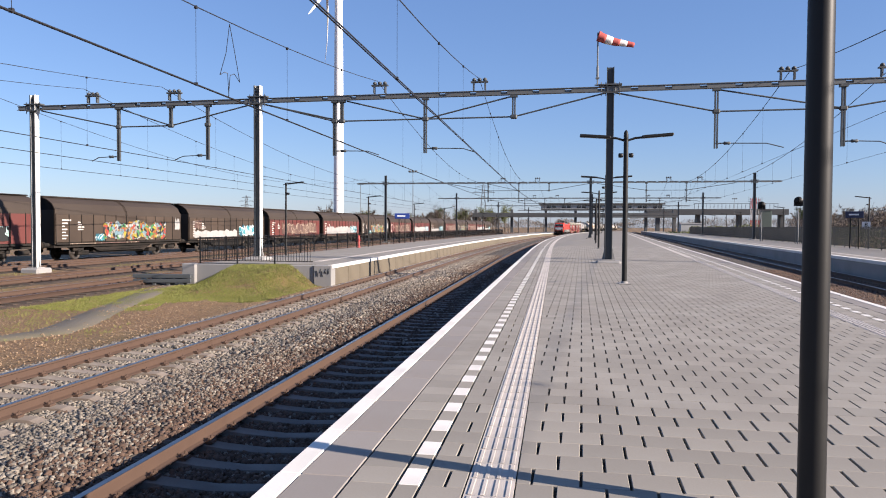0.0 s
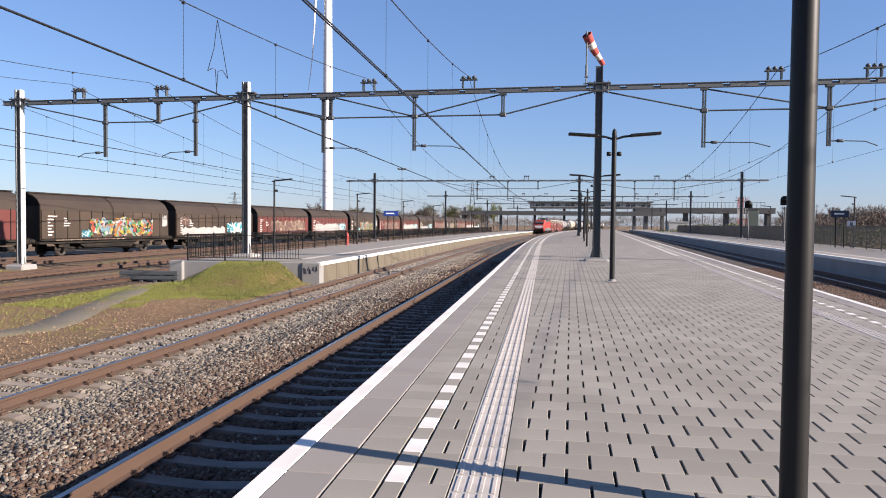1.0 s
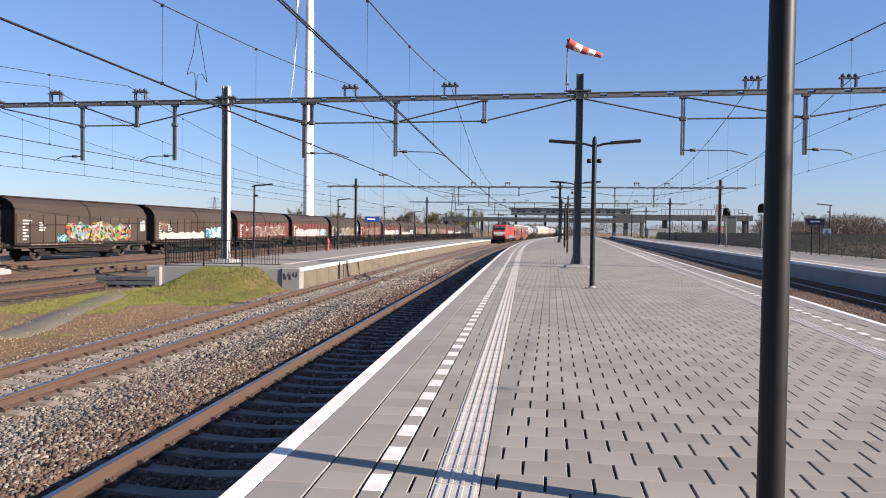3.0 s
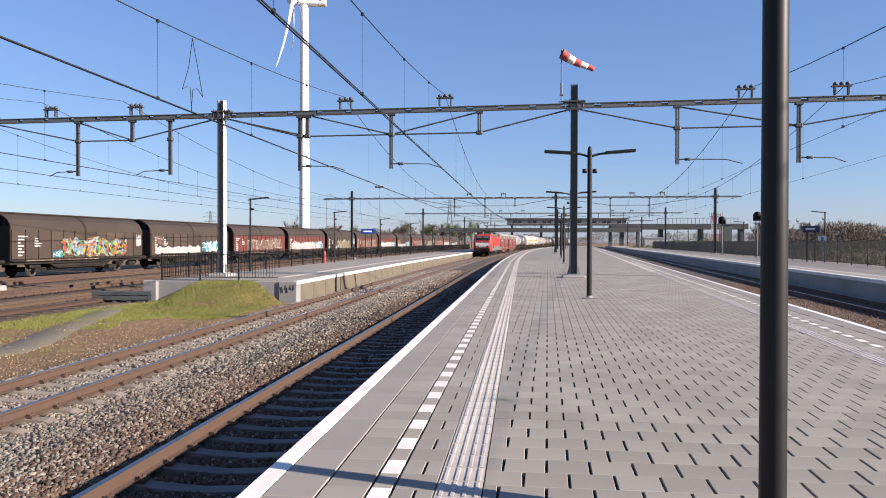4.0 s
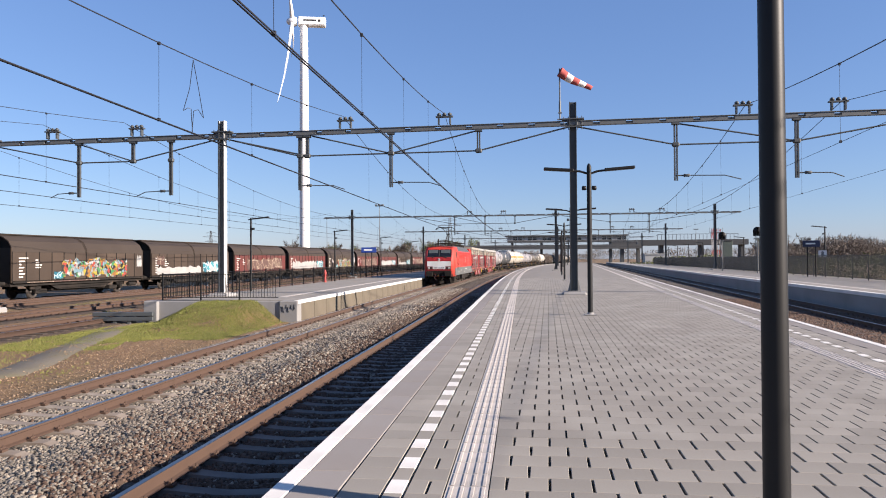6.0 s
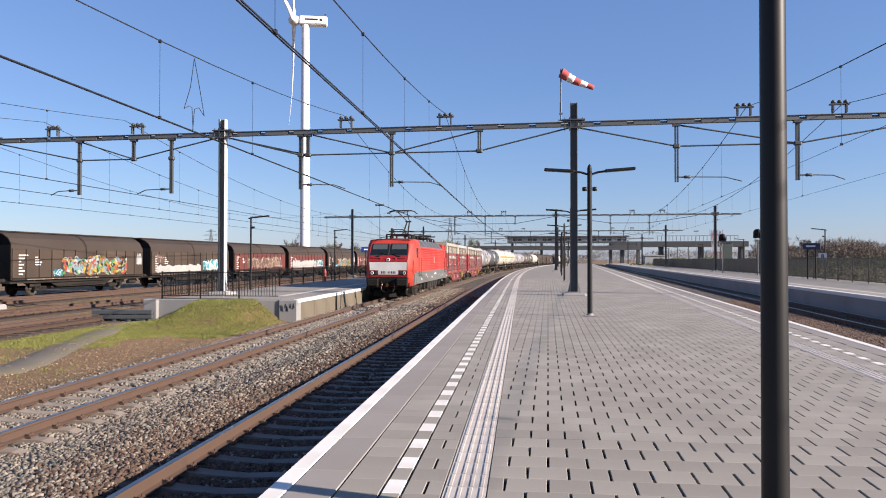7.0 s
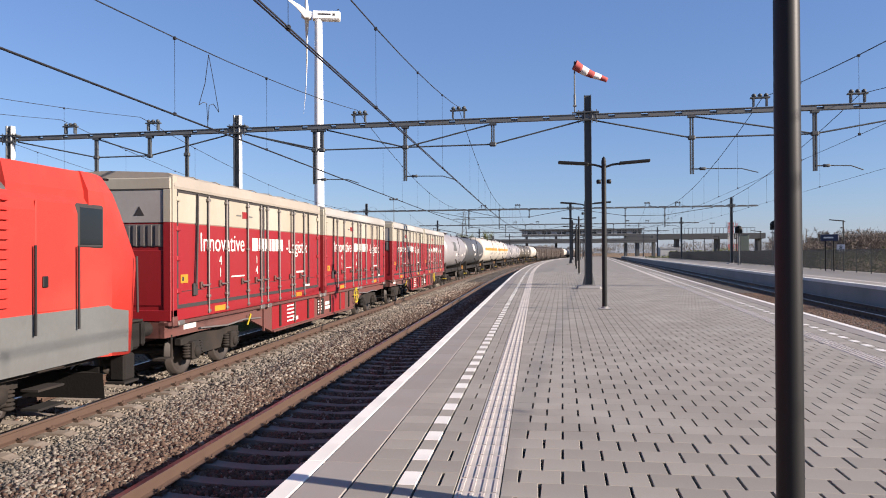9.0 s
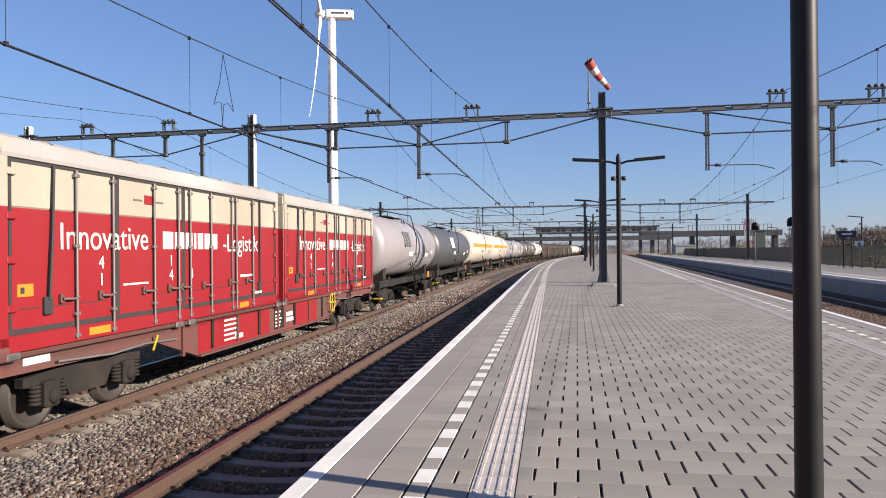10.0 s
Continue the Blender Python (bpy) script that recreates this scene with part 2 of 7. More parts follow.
def along(x, z, y0, y1, step=6.0):
    n = max(2, int((y1 - y0) / step) + 1)
    return [(x + bend(y), y, z) for y in np.linspace(y0, y1, n)]


def right(x, y):
    """x of a line of the right-hand tracks, x metres from the platform's edge."""
    return 5.5 + 0.075 * y + x


# ---- ground ----
def ground_z(x, y):
    """Height of the yard's ground, with the grassy mound before the second platform's end."""
    z = -1.02
    u = min(1.0, max(0.0, (y - 24.2) / 5.2)) * min(1.0, max(0.0, (-9.95 - x) / 1.5)) * min(1.0, max(0.0, (x + 15.3) / 1.8))
    if y < 29.9:
        z += 0.9 * u * u * (3 - 2 * u)
    return z + 0.05 * noise.noise((x * 0.3, y * 0.3, 0)) + 0.02 * noise.noise((x * 1.7, y * 1.7, 3))


def build_ground():
    xs = [-3000, -800, -300, -120, -70, -50, -40] + list(np.arange(-34, -9.3, 0.45)) + [-8, 0, 10, 30, 60, 120, 300, 900, 3000]
    ys = [-3000, -500, -80, -20, -5] + list(np.arange(0, 46, 0.45)) + [50, 60, 80, 120, 200, 320, 600, 1200, 3600]
    vs = [(x, y, ground_z(x, y) if -34 < x < -9 and 0 < y < 46 else -1.02) for y in ys for x in xs]
    n = len(xs)
    fs = [(j * n + i, j * n + i + 1, (j + 1) * n + i + 1, (j + 1) * n + i) for j in range(len(ys) - 1) for i in range(n - 1)]
    g = Geo().add(vs, fs, True)
    single("ground", g, EARTH, "brown stony earth with patches of grass beside the tracks", "ground", "structure")


build_ground()


def build_ballast():
    prof = [(EDGE_L + 0.05, -1.3), (EDGE_L + 0.05, -1.01), (-4.0, -1.01), (-4.45, -0.95), (-5.5, -0.90), (-6.45, -1.0), (-9.1, -1.01), (-9.6, -1.03), (-10.0, -1.3)]
    g = Geo().sweep([(u, w) for u, w in prof][::-1], along(0, 0, -12, 620))
    single("ballast", g, BALLAST, "grey-brown crushed stone ballast under the tracks", "ballast", "structure")
    pts = [(right(0, y), y, 0) for y in np.linspace(-12, 420, 30)]
    g = Geo().sweep([(0.1, -1.3), (0.1, -0.95), (3.7, -0.93), (7.2, -0.95), (7.2, -1.3)][::-1], pts)
    single("ballast", g, BALLAST, "crushed stone ballast between the island platforms", "ballast", "structure")
    for x in YARD:
        g = Geo().sweep([(-1.9, -1.2), (-1.4, -0.965), (1.4, -0.965), (1.9, -1.2)], [(x + 0.3 * bend(y), y, 0) for y in np.linspace(-30, 330, 30)])
        single("ballast", g, YARD_BED, "rusty brown ballast of a yard track", "ballast", "structure")
    g = Geo().sweep([(-1.9, -1.2), (-1.4, -0.965), (1.4, -0.965), (1.9, -1.2)], [(-35 + 0.05 * y, y, 0) for y in np.linspace(-30, 330, 20)])
    single("ballast", g, YARD_BED, "rusty brown ballast under the parked wagons", "ballast", "structure")


YARD = (-18.2, -23.4, -29.8)
YARD_BED = mat("yard_ballast", (0.0626, 0.0385, 0.0239), 0.95, col2=(0.0404, 0.0275, 0.0184), scale=0.8, fine=25, bump=0.3, dirt=(0.0367, 0.0404, 0.0147), dirt_amt=0.5)
add_voronoi(YARD_BED, 20, 0.8, 0.05)
build_ballast()

RAIL_PROF = [(-0.036, 0.0), (0.036, 0.0), (0.037, -0.03), (0.012, -0.045), (0.010, -0.14), (0.07, -0.16), (0.07, -0.172), (-0.07, -0.172), (-0.07, -0.16), (-0.010, -0.14), (-0.012, -0.045), (-0.037, -0.03)]


def sleeper_mesh():
    g = Geo()
    xs = [-1.27, -1.1, -0.75, -0.45, 0.0, 0.45, 0.75, 1.1, 1.27]
    top = [-0.06, -0.01, 0.0, -0.03, -0.055, -0.03, 0.0, -0.01, -0.06]
    vs = []
    for x, t in zip(xs, top):
        vs += [(x, -0.14, -0.2), (x, -0.105, t), (x, 0.105, t), (x, 0.14, -0.2)]
    fs = [(i * 4 + j, i * 4 + j + 1, i * 4 + j + 5, i * 4 + j + 4) for i in range(8) for j in range(3)] + [(0, 1, 2, 3), (35, 34, 33, 32)]
    g.add(vs, fs)
    return g


def clip_geo(g, x, y, z):
    """Rail fastening: base plate, spring clip and bolt on each side of a rail."""
    for s in (-1, 1):
        g.box(x + s * 0.11 - 0.045, y - 0.06, z, x + s * 0.11 + 0.045, y + 0.06, z + 0.03)
        g.tube((x + s * 0.11, y - 0.05, z + 0.045), (x + s * 0.11, y + 0.05, z + 0.045), 0.018, n=5)
        g.tube((x + s * 0.12, y, z + 0.02), (x + s * 0.12, y, z + 0.085), 0.014, n=5)


def build_track(xf, y0, y1, near, label, sleeper_mat=SLEEPER, rail_mat=RAIL_SIDE, sunk=0.0):
    """xf(y) is the track's middle. Sleepers up to near are pieces of their own, the rest one mesh."""
    t = thing("track", label, "railway track", kind="structure")
    for s in (-0.753, 0.753):
        pts = [(xf(y) + s, y, RAIL_Z) for y in np.linspace(y0, y1, 110)]
        r = part("rail", Geo().sweep(RAIL_PROF, pts, smooth=False), rail_mat, t)
        part("rail_head", Geo().sweep([(-0.033, 0.003), (0.033, 0.003), (0.036, -0.004), (-0.036, -0.004)], pts), RAIL_TOP, r, "polished running surface")
    sm = sleeper_mesh().mesh("sleeper", sleeper_mat)
    rest, clips = Geo(), Geo()
    for k in range(int((y1 - y0) / 0.6)):
        y = y0 + k * 0.6
        x = xf(y)
        a = -math.atan((xf(y + 1) - xf(y)))
        if near[0] < y < near[1]:
            part("sleeper", sm, None, t, m=pose(x, y, RAIL_Z - 0.175 - sunk, rz=math.degrees(a)))
        elif y < 160:
            rest.box(x - 1.27, y - 0.11, RAIL_Z - 0.3, x + 1.27, y + 0.11, RAIL_Z - 0.18)
        if near[0] < y < min(near[1], 34):
            for s in (-0.753, 0.753):
                clip_geo(clips, x + s, y, RAIL_Z - 0.175)
    if rest.f:
        tagged(part("distant_sleepers", rest, sleeper_mat, t), kind="stuff")
    if clips.f:
        tagged(part("rail_fastenings", clips, RAIL_SIDE, t, "rusty spring clips"), kind="stuff")
    return t


build_track(lambda y: TRACKS_LEFT[0] + bend(y), -12, 300, (1.5, 50), "rusty steel rails on concrete sleepers darkened as shade beside the platform edge", SLEEPER_SHADED)
build_track(lambda y: TRACKS_LEFT[1] + bend(y), -12, 620, (2, 60), "rusty steel rails on pale concrete sleepers in ballast")
for off in (1.72, 5.65):
    build_track(lambda y: right(off, y), -12, 380, (14, 45), "dark rails and sleepers between two island platforms")
for yx in YARD:
    build_track(lambda y: yx + 0.3 * bend(y), -30, 300, (28, 60), "rust-brown rails of a goods yard track", TIMBER, sunk=0.025)

build_track(lambda y: -35 + 0.05 * y, -30, 300, (28, 60), "rusty rails under the parked goods wagons", TIMBER, sunk=0.025)


# ---- island platform ----
def platform_slab(name, xl, xr, y0, y1, top, material, label):
    """A slab whose left and right edges are functions of y."""
    ys = np.linspace(y0, y1, 46)
    g = Geo()
    vs = []
    for y in ys:
        vs += [(xl(y), y, -1.3), (xl(y), y, top), (xr(y), y, top), (xr(y), y, -1.3)]
    g.add(vs, [(i * 4 + j, i * 4 + (j + 1) % 4, i * 4 + 4 + (j + 1) % 4, i * 4 + 4 + j) for i in range(len(ys) - 1) for j in range(4)])
    m = (len(ys) - 1) * 4
    g.add(vs, [(0, 1, 2, 3), (m + 3, m + 2, m + 1, m)])
    return single(name, g, material, label, "platform", "structure")


def edge_l(y):
    return EDGE_L + bend(y)


platform = platform_slab("platform", lambda y: edge_l(y) + 0.06, lambda y: right(-0.06, y), -14, 330, -0.035, JOINT, "island platform paved with grey concrete tiles")


def strip_geo(f0, f1, y0, y1, z0, z1, step=3.0):
    """A raised flat band between two lines."""
    ys = np.linspace(y0, y1, max(2, int((y1 - y0) / step) + 1))
    g, vs = Geo(), []
    for y in ys:
        vs += [(f0(y), y, z0), (f0(y), y, z1), (f1(y), y, z1), (f1(y), y, z0)]
    m = (len(ys) - 1) * 4
    g.add(vs, [(i * 4 + j, i * 4 + (j + 1) % 4, i * 4 + 4 + (j + 1) % 4, i * 4 + 4 + j) for i in range(len(ys) - 1) for j in range(4)] + [(0, 1, 2, 3), (m + 3, m + 2, m + 1, m)])
    return g


# right-hand platform
platform_far = platform_slab("platform", lambda y: right(7.4, y), lambda y: right(15.2, y), -14, 330, 0.0, CONC_GREY, "opposite island platform of pale grey concrete")
# second platform, beyond the passing train
P2_Y, P2_Z = 29.7, -0.09
P2_EDGE, P2_BACK = -9.5, -15.75
platform_two = platform_slab("platform", lambda y: P2_EDGE + bend(y), lambda y: P2_BACK + bend(y), P2_Y, 330, P2_Z - 0.03, CONC, "older platform with a weathered concrete wall")


# second platform: coping, wall panels, end walls
P2 = platform_two
part("paving", strip_geo(lambda y: P2_EDGE - 0.75 + bend(y), lambda y: P2_BACK + 0.02 + bend(y), P2_Y + 0.35, 330, P2_Z - 0.04, P2_Z), PAVER, P2, "grey tiles")
part("coping", strip_geo(lambda y: P2_EDGE + 0.06 + bend(y), lambda y: P2_EDGE - 0.13 + bend(y), P2_Y, 330, P2_Z - 0.14, P2_Z + 0.004), WHITE, P2, "white-painted edge")
part("guide_strip", strip_geo(lambda y: P2_EDGE - 0.135 + bend(y), lambda y: P2_EDGE - 0.745 + bend(y), P2_Y + 0.35, 330, P2_Z - 0.04, P2_Z), PAVER, P2)
part("guide_strip", strip_geo(lambda y: P2_EDGE - 1.5 + bend(y), lambda y: P2_EDGE - 1.85 + bend(y), P2_Y + 3, 330, P2_Z - 0.03, P2_Z + 0.006), RIB, P2)
panel = Geo().box(-0.06, 0.02, -1.15, 0.03, 1.96, P2_Z - 0.15, 0.012).mesh("wall_panel", CONC)
for i in range(60):
    y = P2_Y + 0.5 + i * 2.0
    part("wall_panel", panel, None, P2, m=pose(P2_EDGE + bend(y), y, 0, rz=-math.degrees(slope(y))))
part("end_block", Geo().box(P2_EDGE - 0.75, P2_Y - 0.12, -1.2, P2_EDGE + 0.05, P2_Y + 0.45, P2_Z - 0.01, 0.03), CONC_GREY, P2, "pale concrete corner block with scrawled marks")
part("end_wall", Geo().box(P2_BACK - 0.05, P2_Y - 0.06, -1.2, P2_EDGE - 0.75, P2_Y + 0.3, P2_Z - 0.02, 0.02), CONC_GREY, P2)
part("end_block", Geo().box(P2_BACK - 0.5, P2_Y - 0.25, -1.3, P2_BACK + 0.12, P2_Y + 0.5, P2_Z - 0.005, 0.03), CONC_GREY, P2)
tag_bars = Geo()
rng = random.Random(4)
for i in range(9):
    x = P2_EDGE - 0.62 + 0.07 * i
    tag_bars.tube((x, P2_Y - 0.124, -0.62 + rng.uniform(0, 0.2)), (x + rng.uniform(-0.06, 0.08), P2_Y - 0.124, -0.3 + rng.uniform(-0.1, 0.08)), 0.011, n=4)
tagged(part("scrawl", tag_bars, BLACK, P2, "black scrawl"), kind="stuff")

# far right platform
PF = platform_far
part("coping", strip_geo(lambda y: right(7.34, y), lambda y: right(7.65, y), -14, 330, -0.16, 0.006), WHITE, PF, "white edge")
part("paving", strip_geo(lambda y: right(7.65, y), lambda y: right(15.15, y), -14, 330, -0.05, 0.002), PAVER, PF, "grey tiles")
part("guide_strip", strip_geo(lambda y: right(8.6, y), lambda y: right(8.9, y), -14, 330, -0.03, 0.007), RIB, PF)

# ---- path and grass ----
g = Geo()
pl = [(-30.0, 9.6), (-20.0, 11.6), (-14.6, 13.3), (-12.35, 14.6), (-12.0, 15.5), (-12.35, 16.8), (-13.1, 18.8), (-14.0, 21.3), (-15.6, 26.0), (-16.9, 30.4)]
vs = []
for i, (x, y) in enumerate(pl):
    (xa, ya), (xb, yb) = pl[max(i - 1, 0)], pl[min(i + 1, len(pl) - 1)]
    k = math.hypot(xb - xa, yb - ya)
    nx, ny = (yb - ya) / k, -(xb - xa) / k
    for w, dz in ((-0.56, -0.03), (-0.5, 0.018), (0.0, 0.026), (0.5, 0.018), (0.56, -0.03)):
        px, py = x + nx * w, y + ny * w
        vs.append((px, py, ground_z(px, py) + dz))
g.add(vs, [(i * 5 + j, i * 5 + j + 1, i * 5 + j + 6, i * 5 + j + 5) for i in range(len(pl) - 1) for j in range(4)], True)
single("path", g, ASPHALT, "worn grey-brown concrete path across the yard", "path", "structure")


def grass_mask(x, y):
    """How thickly grass grows at a place of the yard."""
    if any(abs(x - t) < 1.5 for t in YARD) or x > -9.9:
        return 0.0
    if y < 17.2 and x < -11.4 and abs(y - np.interp(x, [-30.0, -20.0, -14.6, -12.35, -12.0], [9.6, 11.6, 13.3, 14.6, 15.5])) < 0.75:
        return 0.0
    if -15.9 < x < -9.9 and 21.5 + 1.2 * noise.noise((x * 0.8, 3, 0)) + 1.3 * noise.noise((x * 2.2, y * 1.5, 4)) + 0.28 * (x + 15) < y < 29.6:
        u = min(1, (y - 20.5) / 2.5) * min(1.0, (-9.8 - x) / 0.5)
        return max(0.12, u * (0.62 + 0.75 * noise.noise((x * 1.4, y * 1.4, 5))))
    for i in range(len(pl) - 1):
        (xa, ya), (xb, yb) = pl[i], pl[i + 1]
        if ya <= y <= yb:
            xp = xa + (xb - xa) * (y - ya) / (yb - ya)
            if abs(x - xp) < 0.55 + 0.25 * noise.noise((x * 3, y * 3, 1)):
                return 0.0
            if xp < x < xp + 1.5 and noise.noise((x * 0.9, y * 0.6, 6)) > -0.15:
                return 0.45
            if xp - 1.6 < x < xp and noise.noise((x * 0.5, y * 0.5, 2)) > -0.1:
                return 0.6
    return max(0.0, noise.noise((x * 0.22, y * 0.22, 8)) * 1.6 + (0.25 if x < -13.5 and y < 23 else -0.05))


def build_grass():
    rng = np.random.default_rng(5)
    V, F = [], []
    for k in range(300000):
        x, y = (rng.uniform(-33, -9.8), rng.uniform(9, 48)) if k < 170000 else (rng.uniform(-16.5, -9.9), rng.uniform(20, 29.7))
        if rng.random() > grass_mask(x, y) * (1.0 if y < 31 and x > -17.5 else 0.45):
            continue
        z = ground_z(x, y)
        h, a, l = rng.uniform(0.02, 0.075), rng.uniform(0, 6.28), rng.uniform(-0.06, 0.06)
        w = 0.006 + 0.0002 * y
        o = len(V)
        V += [(x - w * math.cos(a), y - w * math.sin(a), z - 0.01), (x + w * math.cos(a), y + w * math.sin(a), z - 0.01), (x + l, y + l * 0.7, z + h)]
        F.append((o, o + 1, o + 2))
    me = bpy.data.meshes.new("grass")
    me.from_pydata(V, [], F)
    me.materials.append(GRASS)
    tagged(new("grass", me), "short green grass on the mound and in patches", "grass", kind="stuff")


build_grass()


def scatter_stones(name, n, region, size, zf, keep, seed, label, material=None):
    """Angular crushed stones as one mesh."""
    rng = np.random.default_rng(seed)
    xy = np.column_stack([rng.uniform(region[0], region[1], n), rng.uniform(region[2], region[3], n)])
    xy = xy[keep(xy[:, 0], xy[:, 1], rng)]
    n = len(xy)
    base = np.array([(-1, -1, -1), (1, -1, -1), (1, 1, -1), (-1, 1, -1), (-1, -1, 1), (1, -1, 1), (1, 1, 1), (-1, 1, 1)], float) * 0.6
    v = base[None] * rng.uniform(0.55, 1.35, (n, 8, 3))
    v *= (rng.uniform(0.6, 1.3, (n, 1, 3))) * rng.uniform(size[0], size[1], (n, 1, 1))
    q = rng.normal(size=(n, 4))
    q /= np.linalg.norm(q, axis=1)[:, None]
    w, x, y, z = q.T
    R = np.stack([1 - 2 * (y * y + z * z), 2 * (x * y - z * w), 2 * (x * z + y * w), 2 * (x * y + z * w), 1 - 2 * (x * x + z * z), 2 * (y * z - x * w), 2 * (x * z - y * w), 2 * (y * z + x * w), 1 - 2 * (x * x + y * y)], 1).reshape(n, 3, 3)
    v = np.einsum("nij,nkj->nki", R, v)
    v[:, :, :2] += xy[:, None, :]
    v[:, :, 2] += (zf(xy[:, 0], xy[:, 1]) + rng.uniform(-0.006, 0.02, n))[:, None]
    quads = np.array([(0, 3, 2, 1), (4, 5, 6, 7), (0, 1, 5, 4), (1, 2, 6, 5), (2, 3, 7, 6), (3, 0, 4, 7)])
    f = (quads[None] + (np.arange(n) * 8)[:, None, None]).reshape(-1)
    me = bpy.data.meshes.new(name)
    me.vertices.add(n * 8)
    me.vertices.foreach_set("co", v.reshape(-1))
    me.loops.add(len(f))
    me.loops.foreach_set("vertex_index", f.astype(np.int32))
    me.polygons.add(n * 6)
    me.polygons.foreach_set("loop_start", np.arange(0, n * 24, 4, dtype=np.int32))
    me.update(calc_edges=True)
    me.materials.append(material or STONE)
    return tagged(new(name, me), label, "ballast", kind="stuff")


def bed_z(x, y):
    return np.interp(-x, [1.7, 4.0, 4.45, 5.5, 6.45, 9.1, 9.6, 10.0], [-1.01, -1.01, -0.95, -0.90, -1.0, -1.01, -1.03, -1.3])


def bed_keep(x, y, rng):
    ok = np.ones(len(x), bool)
    for c in TRACKS_LEFT:
        on = np.abs(x - c) < 1.28
        k = np.abs(((y + 12) / 0.6 + 0.5) % 1 - 0.5) * 0.6
        ok &= ~(on & (k < 0.15))
        for s in (-0.753, 0.753):
            ok &= np.abs(x - c - s) > 0.1
    return ok


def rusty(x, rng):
    """Which stones take the rusty, shade-darkened colour along the platform track."""
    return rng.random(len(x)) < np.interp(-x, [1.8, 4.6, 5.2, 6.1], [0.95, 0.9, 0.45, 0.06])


for n, y0, y1, sz, seed, where in ((85000, 3.0, 13.0, (0.024, 0.046), 1, "between the rails"), (60000, 13.0, 32.0, (0.034, 0.058), 2, "further along"), (34000, 32.0, 62.0, (0.045, 0.075), 7, "in the middle distance")):
    scatter_stones("ballast_stones", n, (-9.6, -1.8, y0, y1), sz, bed_z, lambda x, y, rng: bed_keep(x, y, rng) & ~rusty(x, rng), seed, "loose pale grey crushed stones " + where)
    scatter_stones("ballast_stones", n, (-9.6, -1.8, y0, y1), sz, bed_z, lambda x, y, rng: bed_keep(x, y, rng) & rusty(x, rng), seed + 20, "rust-stained crushed stones darkened as shade " + where, STONE_RUST_SHADED)
def right_keep(x, y, rng):
    o = x - right(0, y)
    ok = (o > 0.15) & (o < 7.1)
    for c in (1.72, 5.65):
        on = np.abs(o - c) < 1.28
        ok &= ~(on & (np.abs(((y + 12) / 0.6 + 0.5) % 1 - 0.5) * 0.6 < 0.13))
        for q in (-0.753, 0.753):
            ok &= np.abs(o - c - q) > 0.1
    return ok


scatter_stones("ballast_stones", 75000, (6.2, 16.5, 10.0, 46.0), (0.03, 0.05), lambda x, y: np.full(len(x), -0.955), right_keep, 31, "dark brown crushed stones between the island platforms", STONE_RUST_SHADED)
scatter_stones("earth_pebbles", 16000, (-19, -9.4, 8.0, 29.0), (0.009, 0.026), lambda x, y: np.array([ground_z(a, b) for a, b in zip(x, y)]), lambda x, y, rng: np.array([grass_mask(a, b) < 0.2 for a, b in zip(x, y)]), 3, "small stones strewn over the bare earth", EARTH_STONE)

# ---- overhead line ----
GY = 33.0
BEAM_Z = 7.76
HI, LO = 7.6, 6.65


